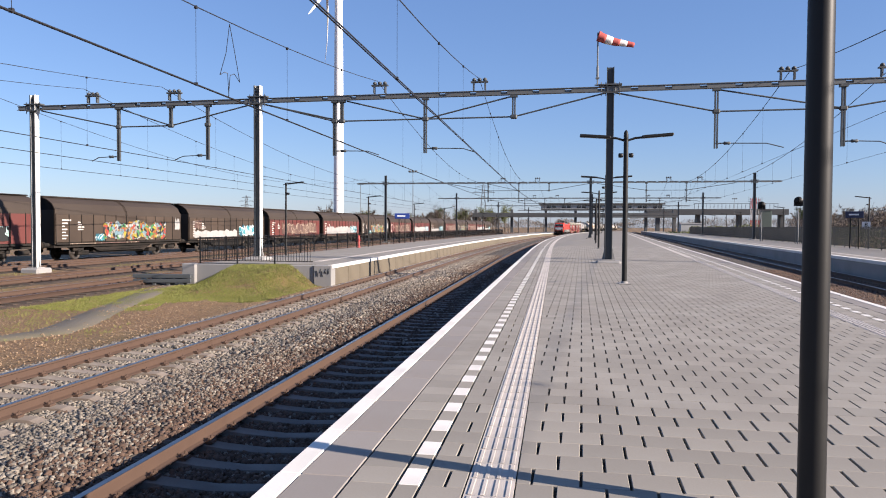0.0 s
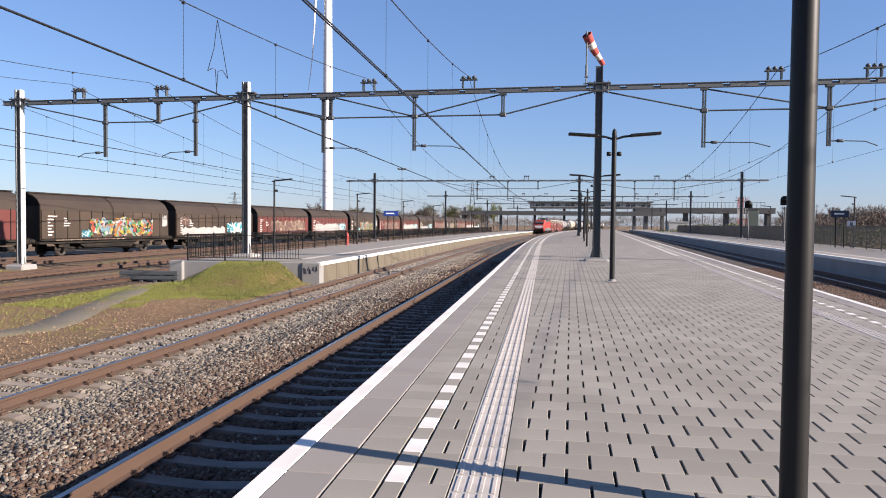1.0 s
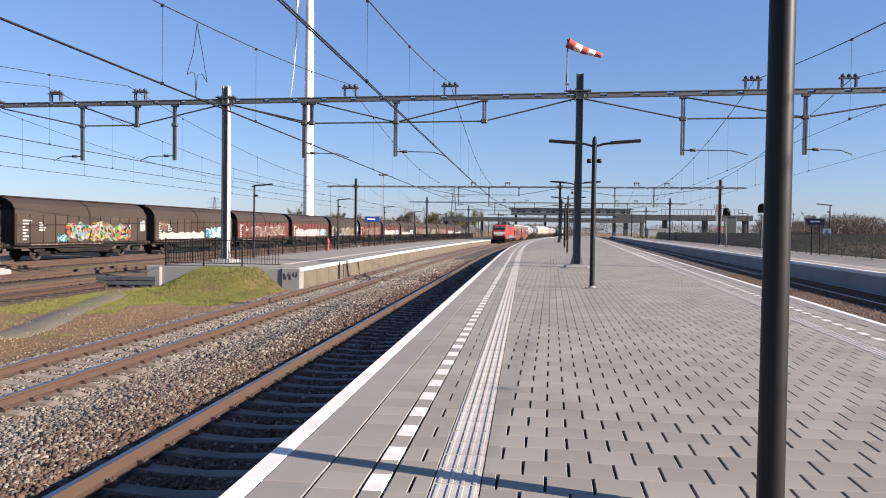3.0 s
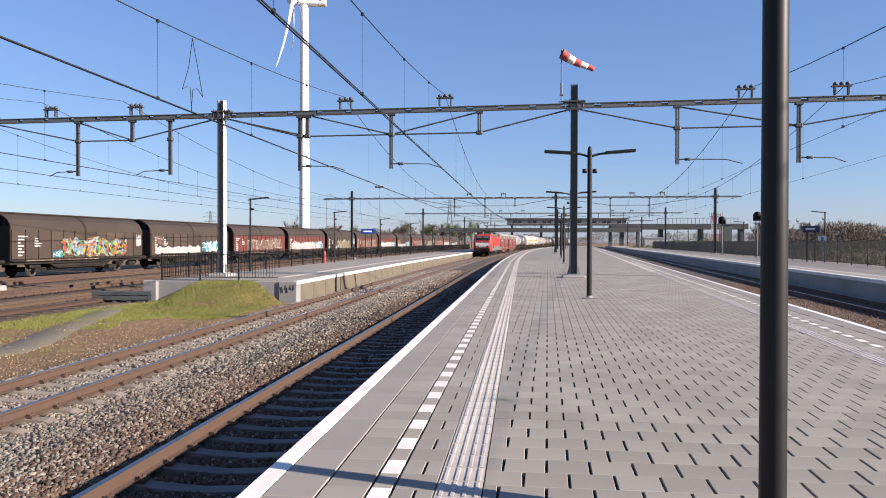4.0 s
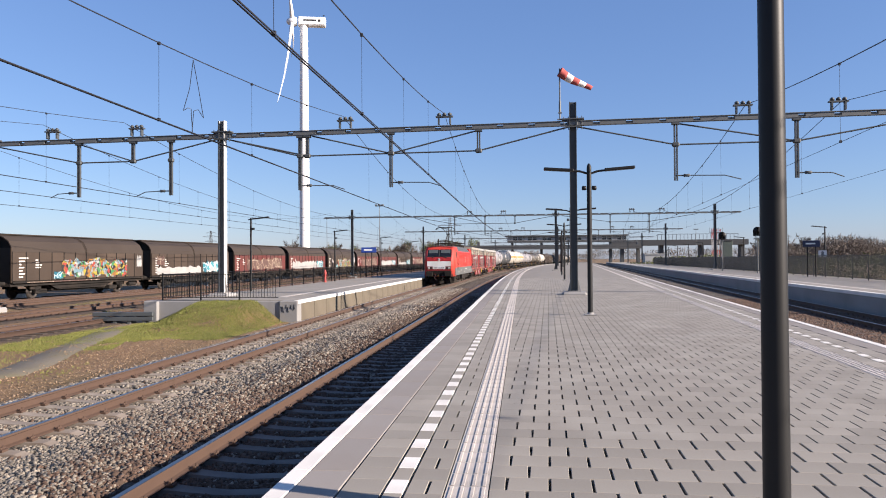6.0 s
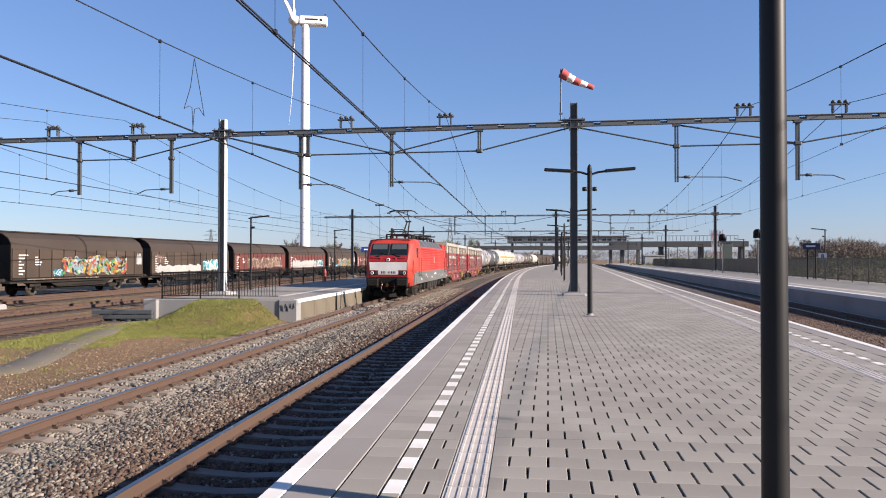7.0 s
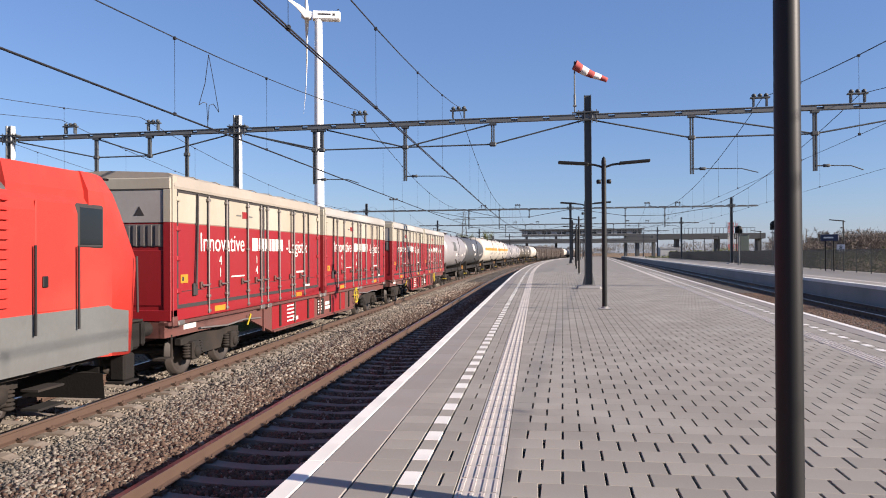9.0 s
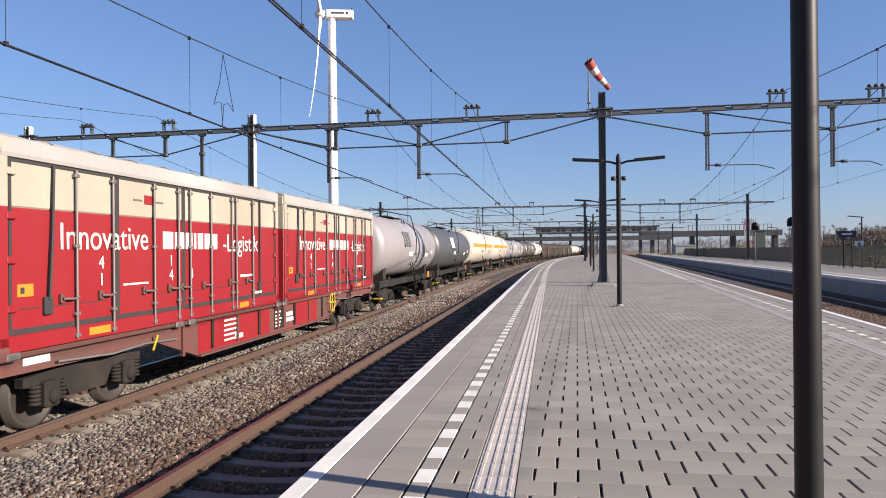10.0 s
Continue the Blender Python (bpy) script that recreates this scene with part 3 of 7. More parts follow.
def gantry(y, x0, x1, masts, drops, stools, dx=0.0, yaw=0.0):
    t = thing("catenary_gantry", "grey steel overhead line gantry across the tracks", "gantry", pose(dx, y, 0, rz=yaw), "overhead line gantries")
    b = Geo()
    b.box(x0, -0.13, BEAM_Z + 0.085, x1, 0.13, BEAM_Z + 0.11).box(x0, -0.13, BEAM_Z - 0.11, x1, 0.13, BEAM_Z - 0.085)
    k = x0 + 0.05
    while k < x1 - 0.6:
        b.box(k, -0.10, BEAM_Z - 0.085, k + 1.15, 0.10, BEAM_Z + 0.085)
        k += 1.45
    b.box(x0, -0.03, BEAM_Z - 0.085, x1, 0.03, BEAM_Z + 0.02)
    part("beam", b, STEEL, t)
    for x, base, top, m in masts:
        hp = [(-0.16, -0.15), (-0.13, -0.15), (-0.13, -0.02), (0.13, -0.02), (0.13, -0.15), (0.16, -0.15), (0.16, 0.15), (0.13, 0.15), (0.13, 0.02), (-0.13, 0.02), (-0.13, 0.15), (-0.16, 0.15)]
        vs = [(x + u, w, zz) for zz in (base, top) for u, w in hp]
        g = Geo().add(vs, [(i, (i + 1) % 12, 12 + (i + 1) % 12, 12 + i) for i in range(12)] + [(0, 1, 10, 11), (2, 3, 8, 9), (4, 5, 6, 7), (12, 13, 22, 23), (14, 15, 20, 21), (16, 17, 18, 19)])
        mo = part("mast", g, m, t)
        # dark sheets over the recess and left flange edge stand for their shade
        if m is MASTWHITE:
            part("web", Geo().box(x - 0.128, -0.03, base + 0.02, x + 0.128, -0.022, top - 0.01).box(x - 0.165, -0.155, base + 0.02, x - 0.1, -0.145, top - 0.01), DARKSTEEL, mo, "dark sheet standing for shade inside the mast")
        f = Geo().box(x - 0.55, -0.55, base - 0.5, x + 0.55, 0.55, base + 0.12, 0.08)
        f.box(x - 0.3, -0.3, base + 0.12, x + 0.3, 0.3, base + 0.16)
        for sx in (-1, 1):
            f.add([(x + sx * 0.15, -0.02, base + 0.16), (x + sx * 0.29, -0.02, base + 0.16), (x + sx * 0.15, -0.02, base + 0.75), (x + sx * 0.15, 0.02, base + 0.16), (x + sx * 0.29, 0.02, base + 0.16), (x + sx * 0.15, 0.02, base + 0.75)], [(0, 1, 2), (5, 4, 3), (0, 3, 4, 1), (1, 4, 5, 2), (2, 5, 3, 0)])
        part("footing", f, CONC_GREY, t, "pale concrete footing")
        c = Geo().box(x - 0.34, -0.2, BEAM_Z - 0.2, x + 0.34, -0.14, BEAM_Z - 0.14).box(x - 0.5, -0.17, BEAM_Z + 0.16, x + 0.5, 0.17, BEAM_Z + 0.22)
        for sx in (-0.4, 0.4, -0.2, 0.2):
            c.tube((x + sx, -0.1, BEAM_Z - 0.3), (x + sx, -0.1, BEAM_Z + 0.3), 0.02, n=5)
        part("clamp", c, DARKSTEEL, t)
    for x, bot, tie, arm in drops:
        g = Geo()
        for s in (-0.05, 0.05):
            g.box(x + s - 0.03, -0.06, bot, x + s + 0.03, 0.06, BEAM_Z - 0.1)
        g.box(x - 0.16, -0.12, BEAM_Z - 0.22, x + 0.16, 0.12, BEAM_Z - 0.1).box(x - 0.16, -0.09, 6.55, x + 0.16, 0.09, 6.75, 0.05)
        d = part("drop_post", g, DARKSTEEL, t)
        for q, zq in tie:
            part("tie_rod", Geo().tube((x, 0, 6.65), (q, 0, zq), 0.035, n=6), DARKSTEEL, t)
        if arm:
            z = bot + 0.22
            s = 1 if arm > x else -1
            g = Geo().tube((x, 0, z), (x + s * 0.35, 0, z), 0.03, n=6).lathe([(0.02, -0.16), (0.075, -0.1), (0.06, 0), (0.075, 0.1), (0.02, 0.16)], "x", 10, (x + s * 0.45, 0, z))
            g.path([(x + s * 0.55, 0, z), (x + (arm - x) * 0.75, 0, z - 0.03), (arm, 0, z - 0.22)], 0.022, 6)
            part("registration_arm", g, DARKSTEEL, t)
    for x in stools:
        g = Geo()
        for s in (-0.27, 0.27):
            g.box(x + s - 0.03, -0.1, BEAM_Z + 0.16, x + s + 0.03, 0.1, BEAM_Z + 0.52)
        g.box(x - 0.4, -0.1, BEAM_Z + 0.5, x + 0.4, 0.1, BEAM_Z + 0.56)
        for s in (-0.25, 0, 0.25):
            g.lathe([(0.03, 0), (0.1, 0.04), (0.1, 0.1), (0.03, 0.16)], "z", 8, (x + s, 0, BEAM_Z + 0.56))
        part("insulator_stool", g, DARKSTEEL, t)
    return t


gantry(GY + 0.17, -28.4, 19.0,
       [(-27.45, -0.85, 8.45, MASTWHITE), (-14.62, P2_Z, 8.5, MASTWHITE), (2.36, 0.0, 8.72, DARKSTEEL), (18.1, 0.0, 8.5, DARKSTEEL)],
       [(-22.4, 4.9, [(-27.0, HI), (-19.4, LO)], -24.0), (-19.4, 6.6, [(-22.4, HI), (-14.9, HI)], None), (-17.35, 4.9, [], -19.2),
        (-10.62, 5.0, [(-14.4, HI), (-6.12, LO)], -8.4), (-10.25, 6.6, [(-14.4, HI)], None), (-6.12, 5.05, [(-10.0, HI), (-1.95, HI)], -3.7), (-1.95, 6.6, [(-6.12, LO), (2.15, HI)], None),
        (6.85, 5.05, [(2.55, HI), (11.9, LO)], 9.6), (11.9, 5.05, [(6.85, HI), (17.8, HI)], 13.8)],
       (-23.9, -19.2, -8.35, -3.55, 9.7, 13.6), yaw=-2.9)
GANTRIES = (101.0, 156.0, 212.0, 270.0)
for gy in GANTRIES:
    e, d = bend(gy), 0.075 * (gy - GY)
    gantry(gy, -29.4 + e, 24.0 + d,
           [(-25.3 + e, -0.8, 8.9, DARKSTEEL), (2.6 + e * 0.6 + d * 0.3, 0.0, 8.6, DARKSTEEL), (20.8 + d, 0.0, 8.9, DARKSTEEL)],
           [(-10.4 + e, 5.05, [(-15.8 + e, HI), (-6.1 + e, LO)], -8.25 + e), (-6.1 + e, 5.05, [(-10.4 + e, HI), (-1.9 + e, LO)], -3.7 + e), (-1.9 + e, 6.6, [(2.4 + e * 0.6 + d * 0.3, HI)], None),
            (7.0 + d, 5.05, [(3.4 + e * 0.6 + d * 0.3, HI), (12.2 + d, LO)], 9.8 + d), (12.2 + d, 5.05, [(18.5 + d, HI)], 14.0 + d)],
           (-8.3 + e, -3.5 + e, 9.9 + d, 13.9 + d), yaw=-1.6)


def catenary(px, label, ys=(-36, GY) + GANTRIES, r=0.010, gaps=(-0.025, 0.025), rc=0.010):
    """Messenger and doubled contact wire with droppers, between the gantries. px(y): sideways place of the wire."""
    t = thing("overhead_wire", label, "overhead wire")
    top, low, con = BEAM_Z + 0.62, 6.1, 4.87
    zf = lambda u: top - (top - low) * (1 - (2 * u - 1) ** 2)
    for a, b in zip(ys, ys[1:]):
        m = [(px(a + (b - a) * i / 24), a + (b - a) * i / 24, zf(i / 24)) for i in range(25)]
        part("messenger_wire", Geo().sweep([(-r, -r), (r, -r), (r, r), (-r, r)], m), WIRE, t)
        for s in gaps:
            part("contact_wire", Geo().sweep([(s - rc, -rc), (s + rc, -rc), (s + rc, rc), (s - rc, rc)], [(px(y), y, con) for y in np.linspace(a, b, 8)]), WIRE, t)
        n = int((b - a) / 5.6)
        for i in range(1, n):
            u = i / n
            y = a + (b - a) * u
            part("dropper", Geo().tube((px(y), y, con), (px(y), y, zf(u)), 0.005, n=4, caps=False).box(px(y) - 0.03, y - 0.03, zf(u) - 0.05, px(y) + 0.03, y + 0.03, zf(u) + 0.02).box(px(y) - 0.03, y - 0.03, con - 0.02, px(y) + 0.03, y + 0.03, con + 0.05), WIRE, t)
    return t


catenary(lambda y: -3.52 + bend(y), "overhead contact and messenger wire above the platform track")
wire_two = catenary(lambda y: -8.3 + bend(y), "overhead contact and messenger wire above the train")
part("jumper_cable", Geo().path([(-8.3, 17.5, 6.75), (-8.36, 17.42, 6.0), (-8.47, 17.3, 5.42), (-8.38, 17.36, 5.5), (-8.32, 17.42, 5.48), (-8.3, 17.45, 4.9)], 0.009, 4).path([(-8.3, 17.5, 6.75), (-8.2, 17.6, 6.0), (-8.12, 17.7, 5.3), (-8.22, 17.6, 5.5), (-8.3, 17.52, 5.45), (-8.31, 17.45, 4.9)], 0.009, 4), WIRE, wire_two, "drooping jumper cable")
catenary(lambda y: 9.9 + 0.075 * (y - GY), "overhead wire above the tracks between the platforms", r=0.011, gaps=(0.0,), rc=0.0055)
catenary(lambda y: 13.9 + 0.075 * (y - GY), "overhead wire above the far platform track", r=0.011, gaps=(0.0,), rc=0.0055)
catenary(lambda y: -19.2 + 0.3 * bend(y), "overhead wire above the yard", ys=(-36, GY, 101, 156))
catenary(lambda y: -23.4 + 0.3 * bend(y), "overhead wire above the yard", ys=(-36, GY, 101, 156))
catenary(lambda y: -29.9 + 0.05 * y * 0.5, "overhead wire beside the parked wagons", ys=(-36, GY, 101, 156))


# ---- platform lamps ----
def lamp_post(m, label):
    t = thing("street_lamp", label, "lamp post", m, "platform lamps")
    part("base", Geo().box(-0.17, -0.17, 0, 0.17, 0.17, 0.03, 0.01).lathe([(0.1, 0.03), (0.1, 0.06), (0.074, 0.08)], "z", 16), CONC_GREY, t)
    part("post", Geo().tube((0, 0, 0.02), (0, 0, 4.2), 0.073, 0.066, n=24).lathe([(0.066, 4.2), (0.05, 4.28), (0.0, 4.34)], "z", 12), BLACK, t)
    for s in (-1, 1):
        a = part("arm", Geo().path([(0, 0, 4.02), (s * 0.25, 0, 4.1), (s * 0.45, 0, 4.12)], 0.032, 8), BLACK, t)
        part("lamp_head", Geo().box(0, -0.11, -0.04, 0.85, 0.11, 0.04, 0.02, pose(s * 0.43, 0, 4.13, 0, -4 if s > 0 else 184, 0)), BLACK, t)
        part("loudspeaker", Geo().lathe([(0.0, 0.08), (0.055, 0.08), (0.065, 0.14), (0.06, 0.2), (0.0, 0.21)], "x", 12, (0, 0, 3.62)) if s > 0 else Geo().lathe([(0.0, -0.08), (0.055, -0.08), (0.065, -0.14), (0.06, -0.2), (0.0, -0.21)], "x", 12, (0, 0, 3.62)), BLACK, t)
    return t


LAMPS = [(1.405, 4.18)] + [(1.93 + 0.6 * i + bend(20.8 + 16.7 * i) * 0.6, 20.8 + 16.7 * i) for i in range(11)]
first_lamp = lamp_post(pose(*LAMPS[0], 0), "black double-armed lamp post on the tiled platform")
for x, y in LAMPS[1:]:
    copy_thing(first_lamp, pose(x, y, 0))


def single_lamp(m, label, s=1):
    t = thing("street_lamp", label, "lamp post", m, "single platform lamps")
    part("post", Geo().tube((0, 0, 0), (0, 0, 4.1), 0.06, 0.05, n=10), BLACK, t)
    part("lamp_head", Geo().box(0, -0.1, -0.035, 0.95, 0.1, 0.035, 0.015, pose(0.1, 0, 4.05, 0, -6, 0)).tube((-0.15, 0, 4.0), (0.15, 0, 4.06), 0.03), BLACK, t)
    part("loudspeaker", Geo().lathe([(0.0, 0.05), (0.06, 0.05), (0.06, 0.2), (0.0, 0.2)], "x", 10, (0, 0, 3.5)), BLACK, t)
    return t


lamp2 = single_lamp(pose(-15.1, 38.9, P2_Z), "black single-armed lamp post on the second platform")
for i in range(1, 12):
    y = 38.9 + 18.0 * i
    copy_thing(lamp2, pose(-15.1 + bend(y), y, P2_Z))
for i in range(9):
    y = 47 + 14.5 * i
    copy_thing(lamp2, pose(right(14.4, y), y, 0, rz=180))


# ---- wind turbine ----
def wind_turbine():
    t = thing("wind_turbine", "tall white three-bladed wind turbine beyond the yard", "wind turbine", pose(-94.5, 306, -1, rz=14))
    part("tower", Geo().lathe([(2.25, 0), (2.15, 30), (1.95, 70), (1.65, 106)], "z", 32), TURBINE, t)
    n = part("nacelle", Geo().box(-2.6, -2.0, 105.6, 9.6, 2.0, 109.4, 0.5), TURBINE, t)
    part("lettering_bar", Geo().box(-0.2, -2.03, 107.4, 5.4, -1.99, 108.1), WIRE, n, "dark plain band where lettering stands")
    part("lettering_bar", Geo().box(6.2, -2.03, 107.2, 7.2, -1.99, 108.2), WIRE, n)
    part("wind_vane", Geo().tube((8.6, 0, 109.4), (8.6, 0, 110.6), 0.12).box(8.2, -0.1, 110.5, 9.0, 0.1, 110.8), WIRE, t)
    r = part("rotor", Geo().lathe([(0.0, -3.4), (1.0, -3.1), (1.9, -1.6), (2.1, 0.2), (1.8, 1.2), (0.0, 1.3)], "x", 20), TURBINE, t)
    for k in range(3):
        g = Geo()
        rings = []
        for d, c, th, back in ((1.2, 1.1, 1.0, 0.0), (4, 1.5, 0.9, -0.1), (9, 2.1, 0.55, -0.4), (20, 1.5, 0.35, -0.9), (34, 0.9, 0.2, -2.0), (45, 0.5, 0.12, -3.4), (49, 0.15, 0.05, -4.0)):
            rings.append([(-0.9 + back + th * math.cos(q), c * math.sin(q), -d) for q in [i * math.pi / 5 for i in range(10)]])
        vs = [p for ring in rings for p in ring]
        g.add(vs, [(i * 10 + j, i * 10 + (j + 1) % 10, i * 10 + 10 + (j + 1) % 10, i * 10 + 10 + j) for i in range(len(rings) - 1) for j in range(10)], True)
        part("blade", g, TURBINE, r, m=pose(0, 0, 0, 120 * k, 0, 0))
    return t, r


turbine, rotor = wind_turbine()
rotor_seat = pose(-4.2, 0, 107.5)
rotor.matrix_local = rotor_seat

# ---- windsock on the gantry ----
SOCK_RED = mat("sock_red", (0.36, 0.07, 0.06), 0.85, col2=(0.29, 0.05, 0.045), scale=4, fine=30, bump=0.1)
SOCK_WHITE = mat("sock_white", (0.663, 0.629, 0.612), 0.8, col2=(0.561, 0.527, 0.51), scale=4, fine=30, bump=0.1)
single("windsock_pole", Geo().tube((0, 0, 0), (0, 0, 2.35), 0.032, n=8).tube((0, 0, 0.35), (0, 0, 0.85), 0.05, n=8).box(-0.12, -0.05, 0, 0.12, 0.05, 0.05).box(-0.08, -0.06, 0.3, 0.08, 0.06, 0.36), STEEL, "thin grey steel pole standing on the gantry beam", "pole", m=pose(1.78, GY, BEAM_Z + 0.16))
sock = thing("windsock", "red and white striped windsock blowing on its pole", "windsock")
sock_seat = pose(1.78, GY, BEAM_Z + 2.36)
sock.matrix_world = sock_seat
for k in range(5):
    u0, u1 = k / 5, (k + 1) / 5
    rad = lambda u: 0.225 - 0.12 * u
    sag = lambda u: -0.05 * math.sin(u * 4.5)
    g = Geo()
    rings = [[(0.05 + 1.6 * u, rad(u) * math.cos(q) * (1 + 0.06 * math.sin(9 * u + 2 * q)), sag(u) + rad(u) * math.sin(q)) for q in [i * math.pi / 8 for i in range(16)]] for u in np.linspace(u0, u1, 4)]
    rings = rings + [[(x, y * 0.95, z * 0.95 + sag(u1) * 0.05) for x, y, z in r] for r in rings[::-1]]
    vs = [p for r in rings for p in r]
    g.add(vs, [(i * 16 + j, i * 16 + (j + 1) % 16, i * 16 + 16 + (j + 1) % 16, i * 16 + 16 + j) for i in range(len(rings) - 1) for j in range(16)], True)
    part("stripe", g, SOCK_WHITE if k % 2 else SOCK_RED, sock)
part("hoop", Geo().lathe([(0.20, 0.0), (0.225, 0.0), (0.225, 0.07), (0.20, 0.07)], "x", 20), SOCK_RED, sock)


# ---- fences ----
def railing(name, pts, h, spacing, label, material=BLACK, post_every=1.9):
    """A bar railing along a line of points."""
    t = thing(name, label, "fence")
    for p, q in zip(pts, pts[1:]):
        p, q = Vector(p), Vector(q)
        L = (q - p).length
        d = (q - p) / L
        yaw = math.degrees(math.atan2(d.y, d.x))
        k = max(1, round(L / post_every))
        seg = L / k
        nb = max(2, int(seg / spacing))
        rail_top = Geo().box(0, -0.02, h - 0.03, seg, 0.02, h).mesh("rail", material)
        rail_low = Geo().box(0, -0.015, 0.12, seg, 0.015, 0.15).mesh("rail", material)
        post = Geo().box(-0.025, -0.03, 0, 0.025, 0.03, h + 0.04).mesh("post", material)
        bars = Geo()
        for i in range(1, nb):
            x = seg * i / nb
            bars.tube((x, 0, 0.14), (x, 0, h - 0.02), 0.012, n=4, caps=False)
        bars = bars.mesh("bars", material)
        for i in range(k):
            m = pose(*(p + d * seg * i), rz=yaw)
            for nm, me in (("top_rail", rail_top), ("bottom_rail", rail_low), ("post", post), ("infill", bars)):
                ob = part(nm, me, None, t, m=m)
                if nm == "infill":
                    tagged(ob, kind="stuff")
    return t


railing("fence", [(P2_BACK + 0.2, P2_Y + 0.1, P2_Z), (-10.35, P2_Y + 0.1, P2_Z)], 1.15, 0.12, "black steel bar railing at the platform's end")
railing("fence", [(P2_BACK + 0.2 + bend(y), y, P2_Z) for y in (P2_Y + 0.1, 45, 60, 80, 105, 130, 160)], 1.15, 0.16, "black steel bar railing along the back of the platform", post_every=2.5)
FENCE_DARK = mat("fence_mesh", (0.034, 0.0374, 0.0408), 0.6, 0.2, bump=0)
railing("fence", [(right(13.9, y), y, 0) for y in (20, 60, 100, 140, 190)], 1.75, 0.09, "dark grey bar fence along the far platform", FENCE_DARK, post_every=2.9)


# ---- signs, signals and small things on the platforms ----
BLUE = mat("sign_blue", (0.0136, 0.0408, 0.204), 0.4, col2=(0.0136, 0.034, 0.177), bump=0)
SIGN_WHITE = mat("sign_white", (0.72, 0.72, 0.72), 0.5, bump=0)
SIGN_BLUE_DARK = mat("sign_back", (0.0204, 0.0272, 0.068), 0.5, bump=0)


def text(body, size, m, material, parent, name="lettering", depth=0.003):
    cu = bpy.data.curves.new(name, "FONT")
    cu.body, cu.size, cu.extrude = body, size, depth
    cu.align_x, cu.align_y = "CENTER", "CENTER"
    cu.materials.append(material)
    ob = new(name, cu)
    ob.parent = parent
    ob.matrix_local = m
    return ob


def name_sign(m, w=1.5, lit=BLUE):
    t = thing("station_sign", "blue station name sign on two black posts", "sign", m)
    for s in (-0.3, 0.3):
        part("post", Geo().tube((s, 0, 0), (s, 0, 3.0), 0.05, n=10), BLACK, t)
    p = part("sign_panel", Geo().box(-w / 2, -0.06, 2.45, w / 2, 0.06, 2.98, 0.02), lit, t)
    part("lettering_bar", Geo().box(-w * 0.32, -0.066, 2.66, w * 0.22, -0.061, 2.78), SIGN_WHITE, p)
    return t


name_sign(pose(-16.3 + 1.0, 71.0, P2_Z, rz=10), 1.5)
name_sign(pose(right(13.5, 62.0), 62.0, 0, rz=-20), 1.3, SIGN_BLUE_DARK)
t8 = thing("track_sign", "white square track number sign with a black eight", "sign", pose(right(14.2, 61.5), 61.5, 0, rz=-20))
part("post", Geo().tube((0, 0, 0), (0, 0, 2.0), 0.03, n=8), STEEL, t8)
part("sign_panel", Geo().box(-0.3, -0.02, 1.6, 0.3, 0.0, 2.15), SIGN_WHITE, t8)
text("8", 0.5, pose(0, -0.025, 1.875, 90, 0, 0), BLACK, t8, depth=0.002)

hyd = thing("fire_hydrant", "red standing hydrant on the second platform", "hydrant", pose(-15.2, 54.5, P2_Z))
part("body", Geo().lathe([(0.13, 0), (0.13, 0.05), (0.09, 0.07), (0.085, 0.62), (0.12, 0.66), (0.12, 0.72), (0.10, 0.78), (0.08, 0.9), (0.03, 0.97), (0.0, 0.98)], "z", 16), SOCK_RED, hyd)
part("outlet", Geo().lathe([(0.05, -0.17), (0.05, 0.17)], "x", 10, (0, 0, 0.55)), SOCK_RED, hyd)


def signal(m, label):
    t = thing("railway_signal", label, "signal", m)
    part("post", Geo().tube((0, 0, 0), (0, 0, 3.6), 0.07, n=12), STEEL, t)
    part("backboard", Geo().lathe([(0.0, -0.03), (0.42, -0.03), (0.42, 0.03), (0.0, 0.03)], "y", 24, (0, 0, 4.4)).box(-0.42, -0.03, 3.85, 0.42, 0.03, 4.4), BLACK, t)
    for z in (4.05, 4.35, 4.62):
        part("lamp_hood", Geo().lathe([(0.09, -0.22), (0.11, -0.03), (0.0, -0.03)], "y", 14, (0, 0, z)), BLACK, t)
    part("ladder", Geo().box(-0.2, 0.1, 0, -0.16, 0.14, 3.9).box(0.16, 0.1, 0, 0.2, 0.14, 3.9), STEEL, t)
    part("platform", Geo().box(-0.4, 0.0, 3.55, 0.4, 0.5, 3.6), STEEL, t)
    return t


signal(pose(24.4, 78.0, 0, rz=-17), "black-hooded railway signal on a grey post")
signal(pose(24.6, 92.0, 0, rz=-17), "black-hooded railway signal further along the platform")
eq = thing("equipment_cabinet", "grey-green trackside cabinet beside the fence", "cabinet", pose(41.0, 150.0, -1, rz=-5))
part("body", Geo().box(-0.9, -0.8, 0, 0.9, 0.8, 6.0, 0.05), mat("cabinet_green", (0.0816, 0.109, 0.0952), 0.6, bump=0.03), eq)
part("roof", Geo().box(-1.0, -0.9, 6.0, 1.0, 0.9, 6.1, 0.03), DARKSTEEL, eq)
RWHITE = mat("lattice_white", (0.442, 0.422, 0.408), 0.6, bump=0)
